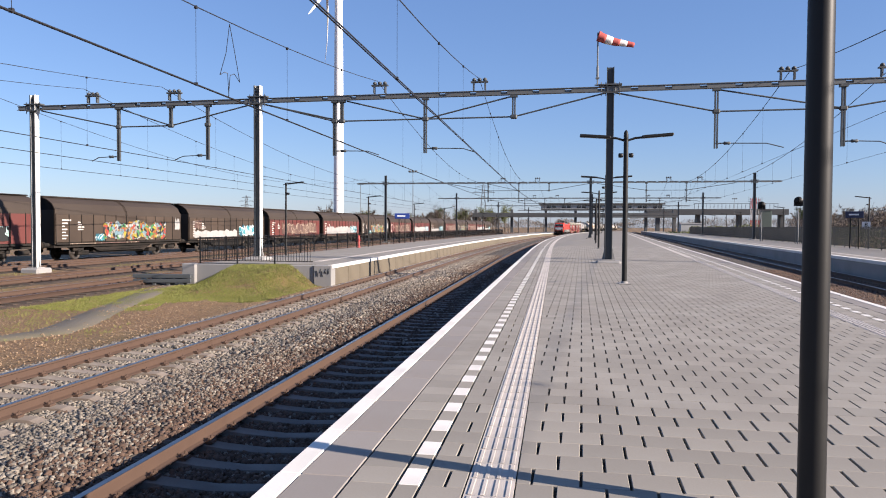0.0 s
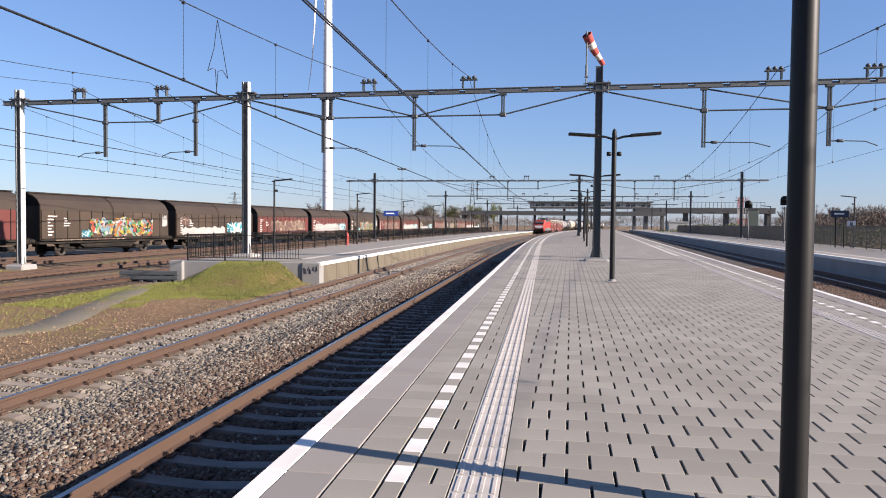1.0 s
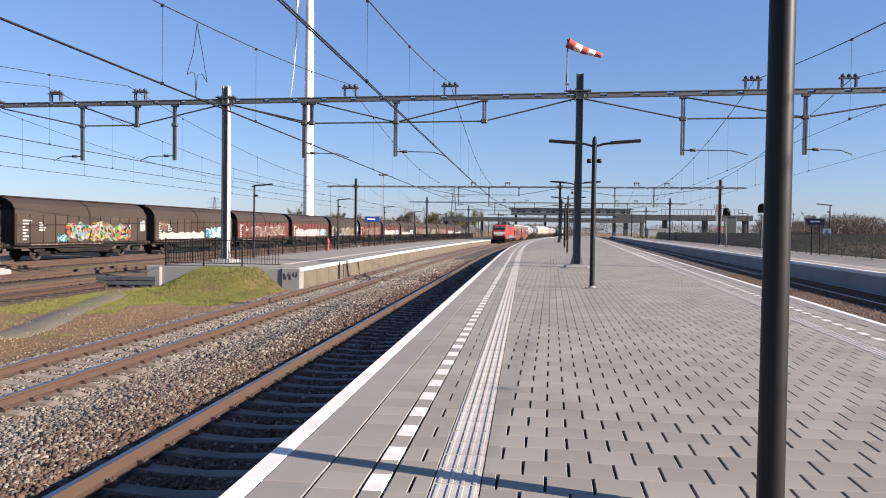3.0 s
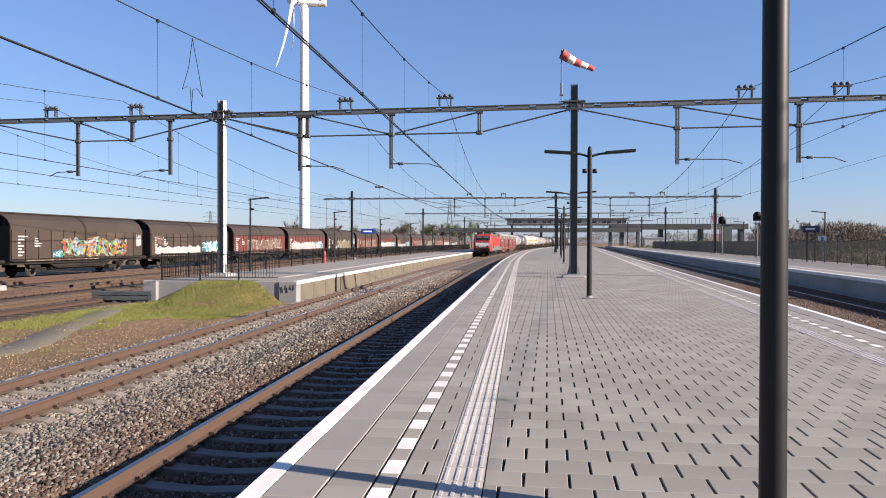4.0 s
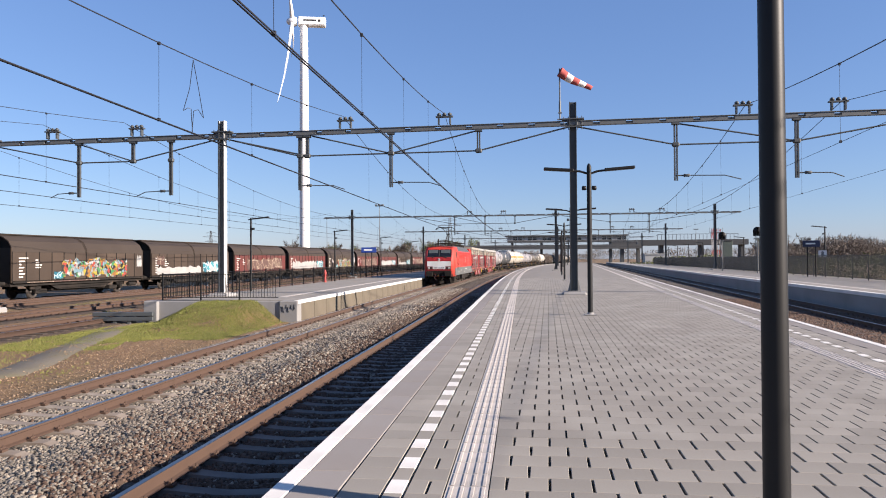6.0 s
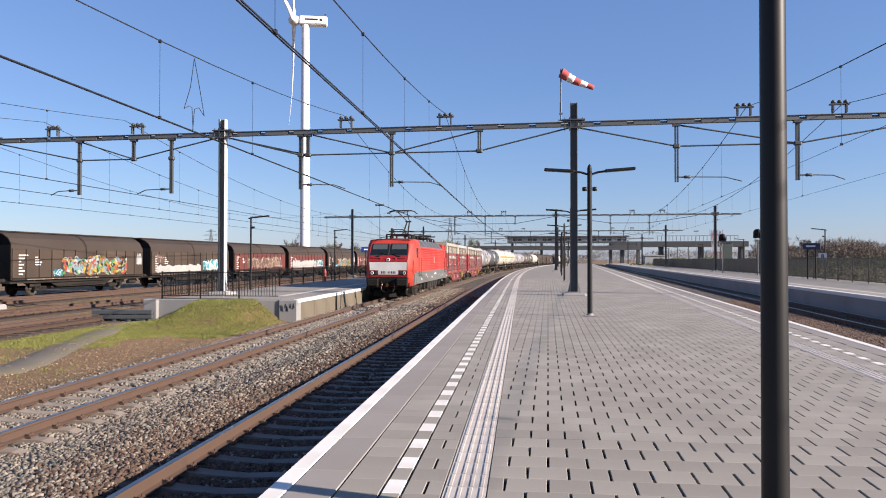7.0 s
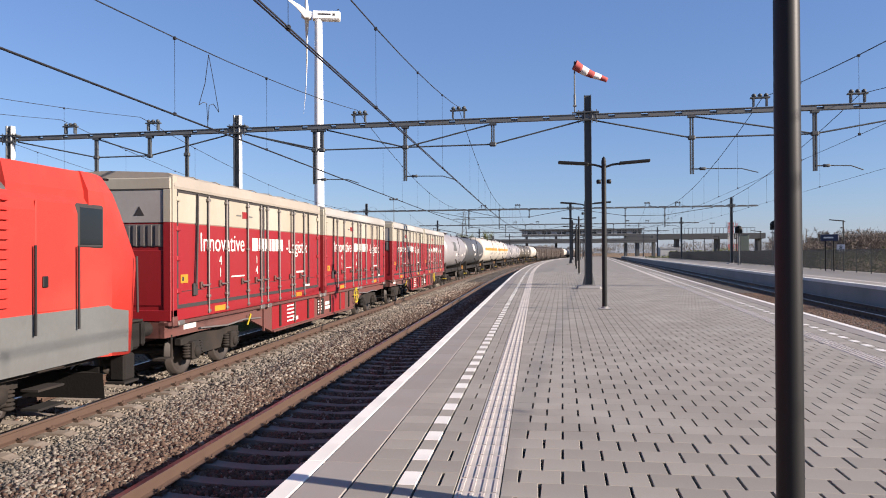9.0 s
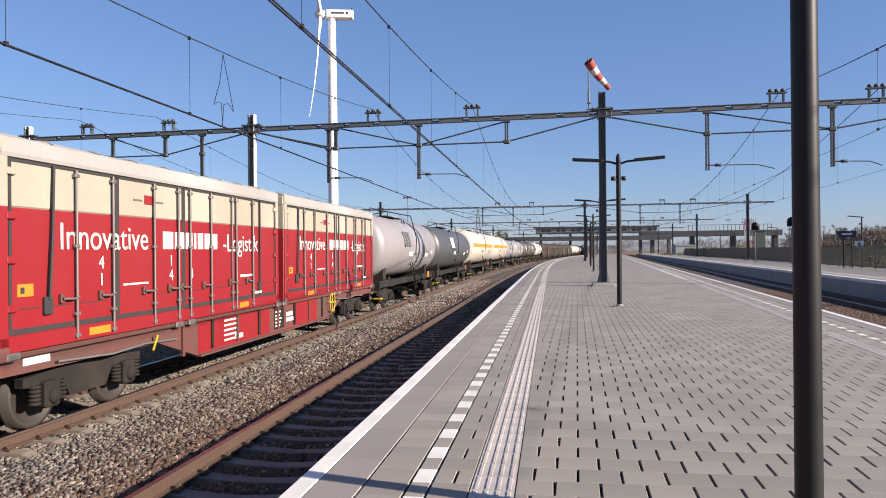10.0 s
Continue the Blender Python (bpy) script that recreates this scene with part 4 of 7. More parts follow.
for k in range(3):
    x, y = 37.2 + 1.1 * k, 146.0 + 1.5 * k
    lm = thing("lattice_mast", "red and white painted lattice mast behind the fence", "mast", pose(x, y, -1), "lattice masts")
    for sct in range(4):
        g = Geo()
        z0, z1 = sct * 2.1, (sct + 1) * 2.1
        for sx, sy in ((-1, -1), (1, -1), (1, 1), (-1, 1)):
            g.tube((sx * 0.15, sy * 0.15, z0), (sx * 0.15, sy * 0.15, z1), 0.03, n=4)
        for sy in (-0.15, 0.15):
            g.tube((-0.15, sy, z0), (0.15, sy, z1), 0.02, n=4).tube((0.15, sy, z0), (-0.15, sy, z1), 0.02, n=4)
        part("section", g, SOCK_RED if sct % 2 else RWHITE, lm)
    part("cross_arm", Geo().box(-0.6, -0.05, 7.6, 0.6, 0.05, 7.7).tube((-0.5, 0, 7.7), (-0.5, 0, 8.6), 0.04, n=5).tube((0.5, 0, 7.7), (0.5, 0, 8.6), 0.04, n=5), DARKSTEEL, lm)

# buffer stop at the end of a yard track
bs = thing("buffer_stop", "low rusty timber and steel buffer stop in the grass", "buffer stop", pose(-16.7, 28.6, -1.0, rz=8))
for z in (0.12, 0.32):
    part("beam", Geo().box(-1.2, -0.14, z, 1.3, 0.14, z + 0.17, 0.02), DARKSTEEL, bs)
for x in (-0.9, -0.3, 0.3, 0.9):
    part("strut", Geo().box(x - 0.08, -0.1, -0.05, x + 0.08, 0.5, 0.3, 0.02), DARKSTEEL, bs)


# ---- distance ----
BARK = mat("bark", (0.0796, 0.0612, 0.0459), 0.9, col2=(0.0551, 0.0428, 0.0337), scale=2, fine=10, bump=0.2)
TWIG = mat("bare_twigs", (0.122, 0.0981, 0.0796), 0.95, col2=(0.0857, 0.0704, 0.0581), scale=0.3, fine=2, bump=0, rand=0.25)
LEAF = mat("spring_leaves", (0.0857, 0.0918, 0.0275), 0.9, col2=(0.0551, 0.0673, 0.0245), scale=0.3, fine=2, bump=0, rand=0.3)


def bare_tree(seed, h, leafy=False):
    """Trunk and limbs, and a crown of many thin twigs."""
    rng = random.Random(seed)
    tr, cr = Geo(), Geo()
    tr.tube((0, 0, 0), (0, 0, h * 0.35), h * 0.022, h * 0.016, n=6)
    for i in range(7):
        a, z = rng.uniform(0, 6.28), h * rng.uniform(0.22, 0.5)
        l = h * rng.uniform(0.3, 0.5)
        tip = (math.cos(a) * l * 0.55, math.sin(a) * l * 0.55, z + l * 0.85)
        tr.tube((0, 0, z), tip, h * 0.01, h * 0.003, n=4, caps=False)
        for j in range(16):
            u = rng.uniform(0.25, 1.0)
            p = Vector((tip[0] * u, tip[1] * u, z + (tip[2] - z) * u))
            for k in range(5):
                d = Vector((rng.gauss(0, 1), rng.gauss(0, 1), rng.gauss(0.8, 0.6))).normalized() * h * rng.uniform(0.05, 0.16)
                s = d.orthogonal().normalized() * h * 0.0045
                q = p + d
                cr.add([tuple(p - s), tuple(p + s), tuple(q)], [(0, 1, 2)])
                if leafy:
                    for w in range(4):
                        e = q + Vector((rng.gauss(0, 1), rng.gauss(0, 1), rng.gauss(0, 1))) * h * 0.03
                        f = Vector((rng.gauss(0, 1), rng.gauss(0, 1), rng.gauss(0, 1))).normalized() * h * 0.018
                        cr.add([tuple(e), tuple(e + f), tuple(e + f.orthogonal() * 0.9)], [(0, 1, 2)])
    tr.tube((0, 0, h * 0.35), (rng.uniform(-0.5, 0.5), 0, h * 0.8), h * 0.014, h * 0.004, n=5)
    return tr, cr


protos = []
for k in range(5):
    t = thing("tree", "bare spring tree with thin brown twigs far behind the tracks" if k < 3 else "tree in first yellow-green leaf behind the tracks", "tree", pose(-60 + 9 * k, 330 + 4 * k, -1), "distant trees")
    tr, cr = bare_tree(20 + k, 11 + k * 0.7, k >= 3)
    part("trunk", tr, BARK, t)
    part("crown", cr, LEAF if k >= 3 else TWIG, t)
    protos.append(t)
rng = random.Random(11)
for i in range(150):
    side = rng.random()
    if side < 0.5:
        y = rng.uniform(290, 430)
        x = rng.uniform(-0.36, -0.06) * y
    else:
        y = rng.uniform(290, 430)
        x = rng.uniform(0.30, 0.56) * y
    if x > -28 and x < 0.17 * y:
        continue
    p = protos[rng.choice((0, 1, 2, 0, 1, 2, 0, 1, 2, 3))]
    sc = rng.uniform(0.6, 1.15)
    c = copy_thing(p, pose(x, y, -1, rz=rng.uniform(0, 360)))
    c.scale = (sc, sc, sc * rng.uniform(0.9, 1.1))

# low scrub and a dike along the horizon
for nm, x0, x1, yy, h, w, sd, mt, n, lab in (("hedge", 32, 260, 215, 3.0, 7, 1, LEAF, 22000, "low spring scrub behind the far platform"), ("far_woods", -700, -60, 640, 15, 40, 2, TWIG, 40000, "bare far woods along the horizon"), ("far_woods", 60, 900, 660, 16, 40, 3, TWIG, 40000, "bare far woods beyond the station"), ("woods", 82, 330, 262, 11, 14, 4, TWIG, 120000, "bare brown spring wood behind the far platform"), ("far_woods", -70, 70, 700, 13, 30, 5, TWIG, 12000, "bare far woods behind the station bridge")):
    r = np.random.default_rng(sd)
    V = []
    px = r.uniform(x0, x1, n)
    hh = h * (0.55 + 0.45 * np.array([noise.noise((a * 0.05, sd, 0)) + 0.6 * noise.noise((a * 0.21, sd, 4)) for a in px]))
    pz = -1 + r.random(n) ** 0.6 * np.maximum(hh, 0.5)
    py = yy + r.uniform(-w, w, n)
    k = h * (0.05 if nm == "woods" else 0.06)
    for a, b, c in zip(px, py, pz):
        d = r.normal(size=(2, 3)) * k
        thin = 1.0 if mt is LEAF else 0.22
        V += [(a, b, c), (a + d[0, 0], b + d[0, 1], c + 1.6 * abs(d[0, 2])), (a + d[1, 0] * thin, b + d[1, 1] * thin, c + abs(d[1, 2]) * thin)]
    me = bpy.data.meshes.new(nm)
    me.from_pydata(V, [], [(3 * i, 3 * i + 1, 3 * i + 2) for i in range(n)])
    me.materials.append(mt)
    tagged(new(nm, me), lab, "woods", kind="stuff")

# scrub along the far side of the fence
r = np.random.default_rng(9)
V = []
for q in range(26000):
    b = 18 + 190 * r.random() ** 1.4
    a = right(15.4 + 2.6 * r.random(), b)
    top = 1.0 + 1.1 * (0.5 + noise.noise((a * 0.15, b * 0.15, 2)))
    c = -1.0 + (1.0 + top) * r.random() ** 0.7
    d = r.normal(size=(2, 3)) * (0.05 + 0.0007 * b)
    V += [(a, b, c), (a + d[0, 0], b + d[0, 1], c + abs(d[0, 2])), (a + d[1, 0], b + d[1, 1], c + abs(d[1, 2]))]
me = bpy.data.meshes.new("scrub")
me.from_pydata(V, [], [(3 * i, 3 * i + 1, 3 * i + 2) for i in range(len(V) // 3)])
me.materials.append(LEAF)
tagged(new("scrub", me), "low green scrub behind the platform fence", "bushes", kind="stuff")

# station bridge over all the tracks
BRIDGE = mat("bridge_grey", (0.0578, 0.0598, 0.0612), 0.7, col2=(0.0612, 0.0646, 0.068), scale=0.3, fine=3, bump=0)
PALE = mat("pale_panel", (0.306, 0.313, 0.313), 0.7, col2=(0.258, 0.265, 0.272), scale=0.3, fine=3, bump=0)
GLASSY = mat("dark_window", (0.0204, 0.0238, 0.0272), 0.15, 0.0, bump=0)
br = thing("station_bridge", "grey two-level station bridge over the tracks", "bridge", pose(0, 300, 0))
part("lower_deck", Geo().box(-34, -4, 5.6, 48, 4, 6.5), BRIDGE, br)
part("parapet", Geo().box(-34, -4.1, 6.5, 48, -3.9, 7.3), BRIDGE, br)
part("upper_deck", Geo().box(-6, -3, 8.6, 42, 3, 9.1), BRIDGE, br)
part("roof", Geo().box(-7, -4, 10.9, 43, 4, 11.3), BRIDGE, br)
for i in range(24):
    part("window", Geo().box(-5.6 + 2 * i, -3.06, 9.3, -4.0 + 2 * i, -3.0, 10.6), PALE if i % 3 == 0 else GLASSY, br)
part("hall", Geo().box(-6, -3, 9.1, 42, 3, 10.9), PALE, br)
for x in (-33, -18, -4, 8, 22, 36, 47):
    part("pier", Geo().box(x - 0.5, -1.5, -1.2, x + 0.5, 1.5, 8.8), BRIDGE, br)
via = thing("viaduct", "long dark road viaduct behind the far platform", "bridge", pose(0, 335, 0, rz=-4))
part("deck", Geo().box(40, -5, 7.3, 98, 5, 9.7), BRIDGE, via)
for i in range(22):
    part("railing_post", Geo().box(60 + i * 1.6, -5, 9.7, 60.15 + i * 1.6, -4.8, 12.2), BRIDGE, via)
part("railing_rail", Geo().box(60, -5, 12.05, 93.8, -4.8, 12.2), BRIDGE, via)
for x in range(45, 98, 17):
    part("pier", Geo().box(x - 0.8, -3, -1.2, x + 0.8, 3, 7.3), BRIDGE, via)
hut = thing("shed", "small white flat-roofed building beyond the platform", "building", pose(39.5, 222, -1))
part("wall", Geo().box(-3, -2, 0, 3, 2, 3.7), PALE, hut)
part("roof", Geo().box(-3.2, -2.2, 3.7, 3.2, 2.2, 4.0), PALE, hut)
part("door", Geo().box(-0.5, -2.06, 0, 0.5, -2.0, 2.2), BRIDGE, hut)


def pylon(m, h, label):
    t = thing("power_pylon", label, "pylon", m, "power pylons")
    g = Geo()
    for sx, sy in ((-1, -1), (1, -1), (1, 1), (-1, 1)):
        g.tube((sx * h * 0.09, sy * h * 0.09, 0), (sx * h * 0.012, sy * h * 0.012, h), h * 0.006, n=4)
    for i in range(7):
        a, b = i / 8, (i + 1) / 8
        w0, w1 = h * (0.09 - 0.078 * a), h * (0.09 - 0.078 * b)
        g.tube((-w0, -w0, h * a), (w1, -w1, h * b), h * 0.004, n=4).tube((w0, -w0, h * a), (-w1, -w1, h * b), h * 0.004, n=4)
    part("lattice", g, STEEL, t)
    for u, w in ((0.68, 0.2), (0.82, 0.26), (0.94, 0.16)):
        part("cross_arm", Geo().tube((-h * w, 0, h * u), (h * w, 0, h * u), h * 0.006, n=4).tube((-h * w, 0, h * u), (0, 0, h * (u + 0.05)), h * 0.004, n=4).tube((h * w, 0, h * u), (0, 0, h * (u + 0.05)), h * 0.004, n=4), STEEL, t)
    return t


pylon(pose(-404, 900, -1), 42, "grey lattice power pylon on the horizon")
pylon(pose(-72, 720, -1), 45, "grey lattice power pylon behind the station")
for x, y, h in ((-30, 150, 14), (-3, 430, 20), (70, 300, 14), (-58, 210, 15)):
    fm = thing("floodlight_mast", "tall grey floodlight mast in the yard", "mast", pose(x, y, -1), "floodlight masts")
    part("post", Geo().tube((0, 0, 0), (0, 0, h), 0.1, 0.05, n=8), STEEL, fm)
    part("lamp_bar", Geo().box(-0.9, -0.1, h, 0.9, 0.1, h + 0.12), STEEL, fm)
    for s in (-0.7, 0.0, 0.7):
        part("floodlight", Geo().box(s - 0.25, -0.3, h + 0.12, s + 0.25, 0.1, h + 0.4, 0.03), STEEL, fm)


# ---- goods trains ----
SPEED, FRONT0 = 24.8, 216.6
GREY_BAND = mat("loco_grey", (0.116, 0.121, 0.119), 0.6, col2=(0.0816, 0.085, 0.0816), scale=1.5, fine=15, bump=0.04, dirt=(0.0816, 0.0714, 0.0612), dirt_amt=0.5)
ROOF_GREY = mat("loco_roof", (0.0785, 0.0806, 0.0835), 0.6, col2=(0.0539, 0.0539, 0.0563), scale=1.5, fine=15, bump=0.04, dirt=(0.0392, 0.0343, 0.0294), dirt_amt=0.5)
# body red darkened for the front, which is turned from the sun
FRONT_RED_SHADED = mat("loco_red_shaded", (0.24, 0.0104, 0.0128), 0.42, col2=(0.2, 0.0104, 0.012), scale=1.5, fine=20, bump=0.02, dirt=(0.2, 0.04, 0.032), dirt_amt=0.4)
PANEL_WHITE = mat("front_white", (0.755, 0.755, 0.745), 0.5, col2=(0.651, 0.651, 0.629), scale=2, fine=12, bump=0.02, dirt=(0.441, 0.399, 0.358), dirt_amt=0.45, stretch=(1, 1, 0.4))
UNDER = mat("underframe_grime", (0.016, 0.0136, 0.012), 0.9, col2=(0.0096, 0.0084, 0.0072), scale=3, fine=25, bump=0.2, dirt=(0.044, 0.032, 0.024), dirt_amt=0.5, spec=0.3)
WHEEL = mat("wheel_steel", (0.0408, 0.0326, 0.0272), 0.65, 0.2, col2=(0.0272, 0.0218, 0.0184), scale=3, fine=25, bump=0.1)
GLASS = mat("cab_glass", (0.0096, 0.0112, 0.0128), 0.08, 0.0, bump=0)
CREAM = mat("container_cream", (0.339, 0.318, 0.261), 0.6, col2=(0.278, 0.257, 0.204), scale=1.2, fine=15, bump=0.04, dirt=(0.217, 0.174, 0.117), dirt_amt=0.55, stretch=(1, 1, 0.5))
END_GREY = mat("container_end_grey", (0.30, 0.285, 0.27), 0.6, col2=(0.23, 0.22, 0.205), scale=1.2, fine=14, bump=0.04, dirt=(0.16, 0.13, 0.11), dirt_amt=0.5)
CRED = mat("container_red", (0.217, 0.00702, 0.0105), 0.5, col2=(0.175, 0.00643, 0.00937), scale=1.0, fine=14, bump=0.03, dirt=(0.211, 0.0205, 0.0175), dirt_amt=0.4, stretch=(1, 1, 0.5))
FRAME_RED = mat("wagon_red_brown", (0.129, 0.034, 0.0258), 0.65, col2=(0.0884, 0.034, 0.0272), scale=0.7, fine=12, bump=0.06, dirt=(0.068, 0.0408, 0.034), dirt_amt=0.75)
TARP_PALE = mat("pale_roof_sheet", (0.32, 0.313, 0.299), 0.7, col2=(0.251, 0.244, 0.23), scale=0.9, fine=12, bump=0.1, dirt=(0.188, 0.174, 0.153), dirt_amt=0.5, stretch=(1, 1, 0.4))
TARP = mat("roof_sheet", (0.286, 0.252, 0.211), 0.75, col2=(0.231, 0.204, 0.17), scale=1.0, fine=12, bump=0.1, dirt=(0.19, 0.17, 0.142), dirt_amt=0.5)
ROD = mat("lock_rod", (0.221, 0.203, 0.19), 0.45, 0.5, col2=(0.159, 0.142, 0.133), scale=3, fine=30, bump=0.03)
LETTER = mat("lettering_white", (0.594, 0.558, 0.522), 0.6, col2=(0.495, 0.45, 0.414), scale=8, fine=40, bump=0)
EMBLEM = mat("worn_emblem", (0.394, 0.245, 0.218), 0.6, col2=(0.367, 0.136, 0.109), scale=6, fine=30, bump=0)
ORANGE = mat("orange_plate", (0.51, 0.204, 0.0136), 0.5, bump=0)
YELLOW = mat("yellow_paint", (0.49, 0.374, 0.0204), 0.5, bump=0)
GRIME = mat("black_grime", (0.0099, 0.009, 0.00855), 0.9, col2=(0.0144, 0.0126, 0.0108), scale=3, fine=25, bump=0.2, spec=0.2)
ORANGE_RUST = mat("orange_rust", (0.30, 0.12, 0.03), 0.7, bump=0)
UPPER_PANE = mat("sun_blind", (0.07, 0.08, 0.08), 0.3, col2=(0.055, 0.063, 0.065), scale=2, fine=20, bump=0.0)
RUBBER = mat("rubber_seal", (0.0272, 0.0238, 0.0238), 0.8, bump=0)
HEADLAMP = mat("headlamp_glass", (1, 0.97, 0.88), 0.2, bump=0, emit=0.5)


def loft(g, rings, closed=True, caps=(True, True), smooth=False):
    n = len(rings[0])
    vs = [p for r in rings for p in r]
    e = n if closed else n - 1
    g.add(vs, [(i * n + j, i * n + (j + 1) % n, (i + 1) * n + (j + 1) % n, (i + 1) * n + j) for i in range(len(rings) - 1) for j in range(e)], smooth)
    k = (len(rings) - 1) * n
    if caps[0]:
        g.add(vs, [tuple(range(n - 1, -1, -1))])
    if caps[1]:
        g.add(vs, [tuple(range(k, k + n))])
    return g


def mirror_prof(half):
    """Half outline from the bottom up at +x to a closed outline."""
    return [(x, z) for x, z in half] + [(-x, z) for x, z in reversed(half) if x > 1e-4]


def wheelset(parent, y, r=0.46):
    g = Geo().tube((-0.8, y, r), (0.8, y, r), 0.08, n=10)
    w = part("axle", g, WHEEL, parent)
    for s in (-1, 1):
        part("wheel", Geo().lathe([(0.0, s * 0.67), (0.15, s * 0.66), (0.17, s * 0.70), (r * 0.80, s * 0.70), (r * 0.84, s * 0.68), (r + 0.03, s * 0.68), (r + 0.03, s * 0.705), (r, s * 0.715), (r, s * 0.81), (r * 0.86, s * 0.82), (r * 0.82, s * 0.78), (0.17, s * 0.77), (0.14, s * 0.84), (0.0, s * 0.84)], "x", 28, (0, y, r)), WHEEL, w)
    return w


def bogie(parent, y, base=1.8, r=0.46, label=""):
    """Two-axle bogie: side frames, axle boxes, coil springs, bolster."""
    f = Geo()
    for s in (-1, 1):
        x0, x1 = sorted((s * 0.9, s * 1.02))
        b2 = base / 2
        pts = [(-b2 - 0.45, 0.62), (-b2 - 0.45, 0.74), (-0.55, 0.80), (0.55, 0.80), (b2 + 0.45, 0.74), (b2 + 0.45, 0.62), (b2 - 0.35, 0.58), (0.42, 0.36), (-0.42, 0.36), (-b2 + 0.35, 0.58)]
        loft(f, [[(x0, y + a, z) for a, z in pts], [(x1, y + a, z) for a, z in pts]])
    f.box(-0.95, y - 0.25, 0.5, 0.95, y + 0.25, 0.82)
    b = part("bogie", f, UNDER, parent, label)
    for a in (-base / 2, base / 2):
        wheelset(b, y + a, r)
        for s in (-1, 1):
            part("axle_box", Geo().box(s * 1.0 - 0.13, y + a - 0.15, r - 0.16, s * 1.0 + 0.13, y + a + 0.15, r + 0.2, 0.03).lathe([(0.11, 0.12 * s), (0.11, 0.17 * s), (0.0, 0.18 * s)], "x", 12, (s * 1.0, y + a, r)), UNDER, b)
            for d in (-0.26, 0.26):
                sp = Geo()
                for k in range(5):
                    sp.lathe([(0.05, 0.0), (0.085, 0.015), (0.085, 0.035), (0.05, 0.05)], "z", 10, (s * 1.03, y + a + d, 0.36 + k * 0.055))
                part("spring", sp, UNDER, b)
    return b


def buffers(parent, y, s):
    """Two side buffers and the coupling hook at an end; s is the way outward."""
    for x in (-0.875, 0.875):
        b = part("buffer", Geo().lathe([(0.13, 0), (0.13, s * 0.25), (0.09, s * 0.26), (0.09, s * 0.45)], "y", 14, (x, y, 1.04)), UNDER, parent)
        part("buffer_head", Geo().lathe([(0.0, s * 0.44), (0.22, s * 0.44), (0.23, s * 0.47), (0.15, s * 0.50), (0.0, s * 0.51)], "y", 18, (x, y, 1.04)), UNDER, b)
    part("coupling", Geo().box(-0.06, min(y, y + s * 0.4), 0.95, 0.06, max(y, y + s * 0.4), 1.1, 0.02).path([(0, y + s * 0.35, 1.0), (0.03, y + s * 0.45, 0.7), (0, y + s * 0.4, 0.5)], 0.03, 6), UNDER, parent)


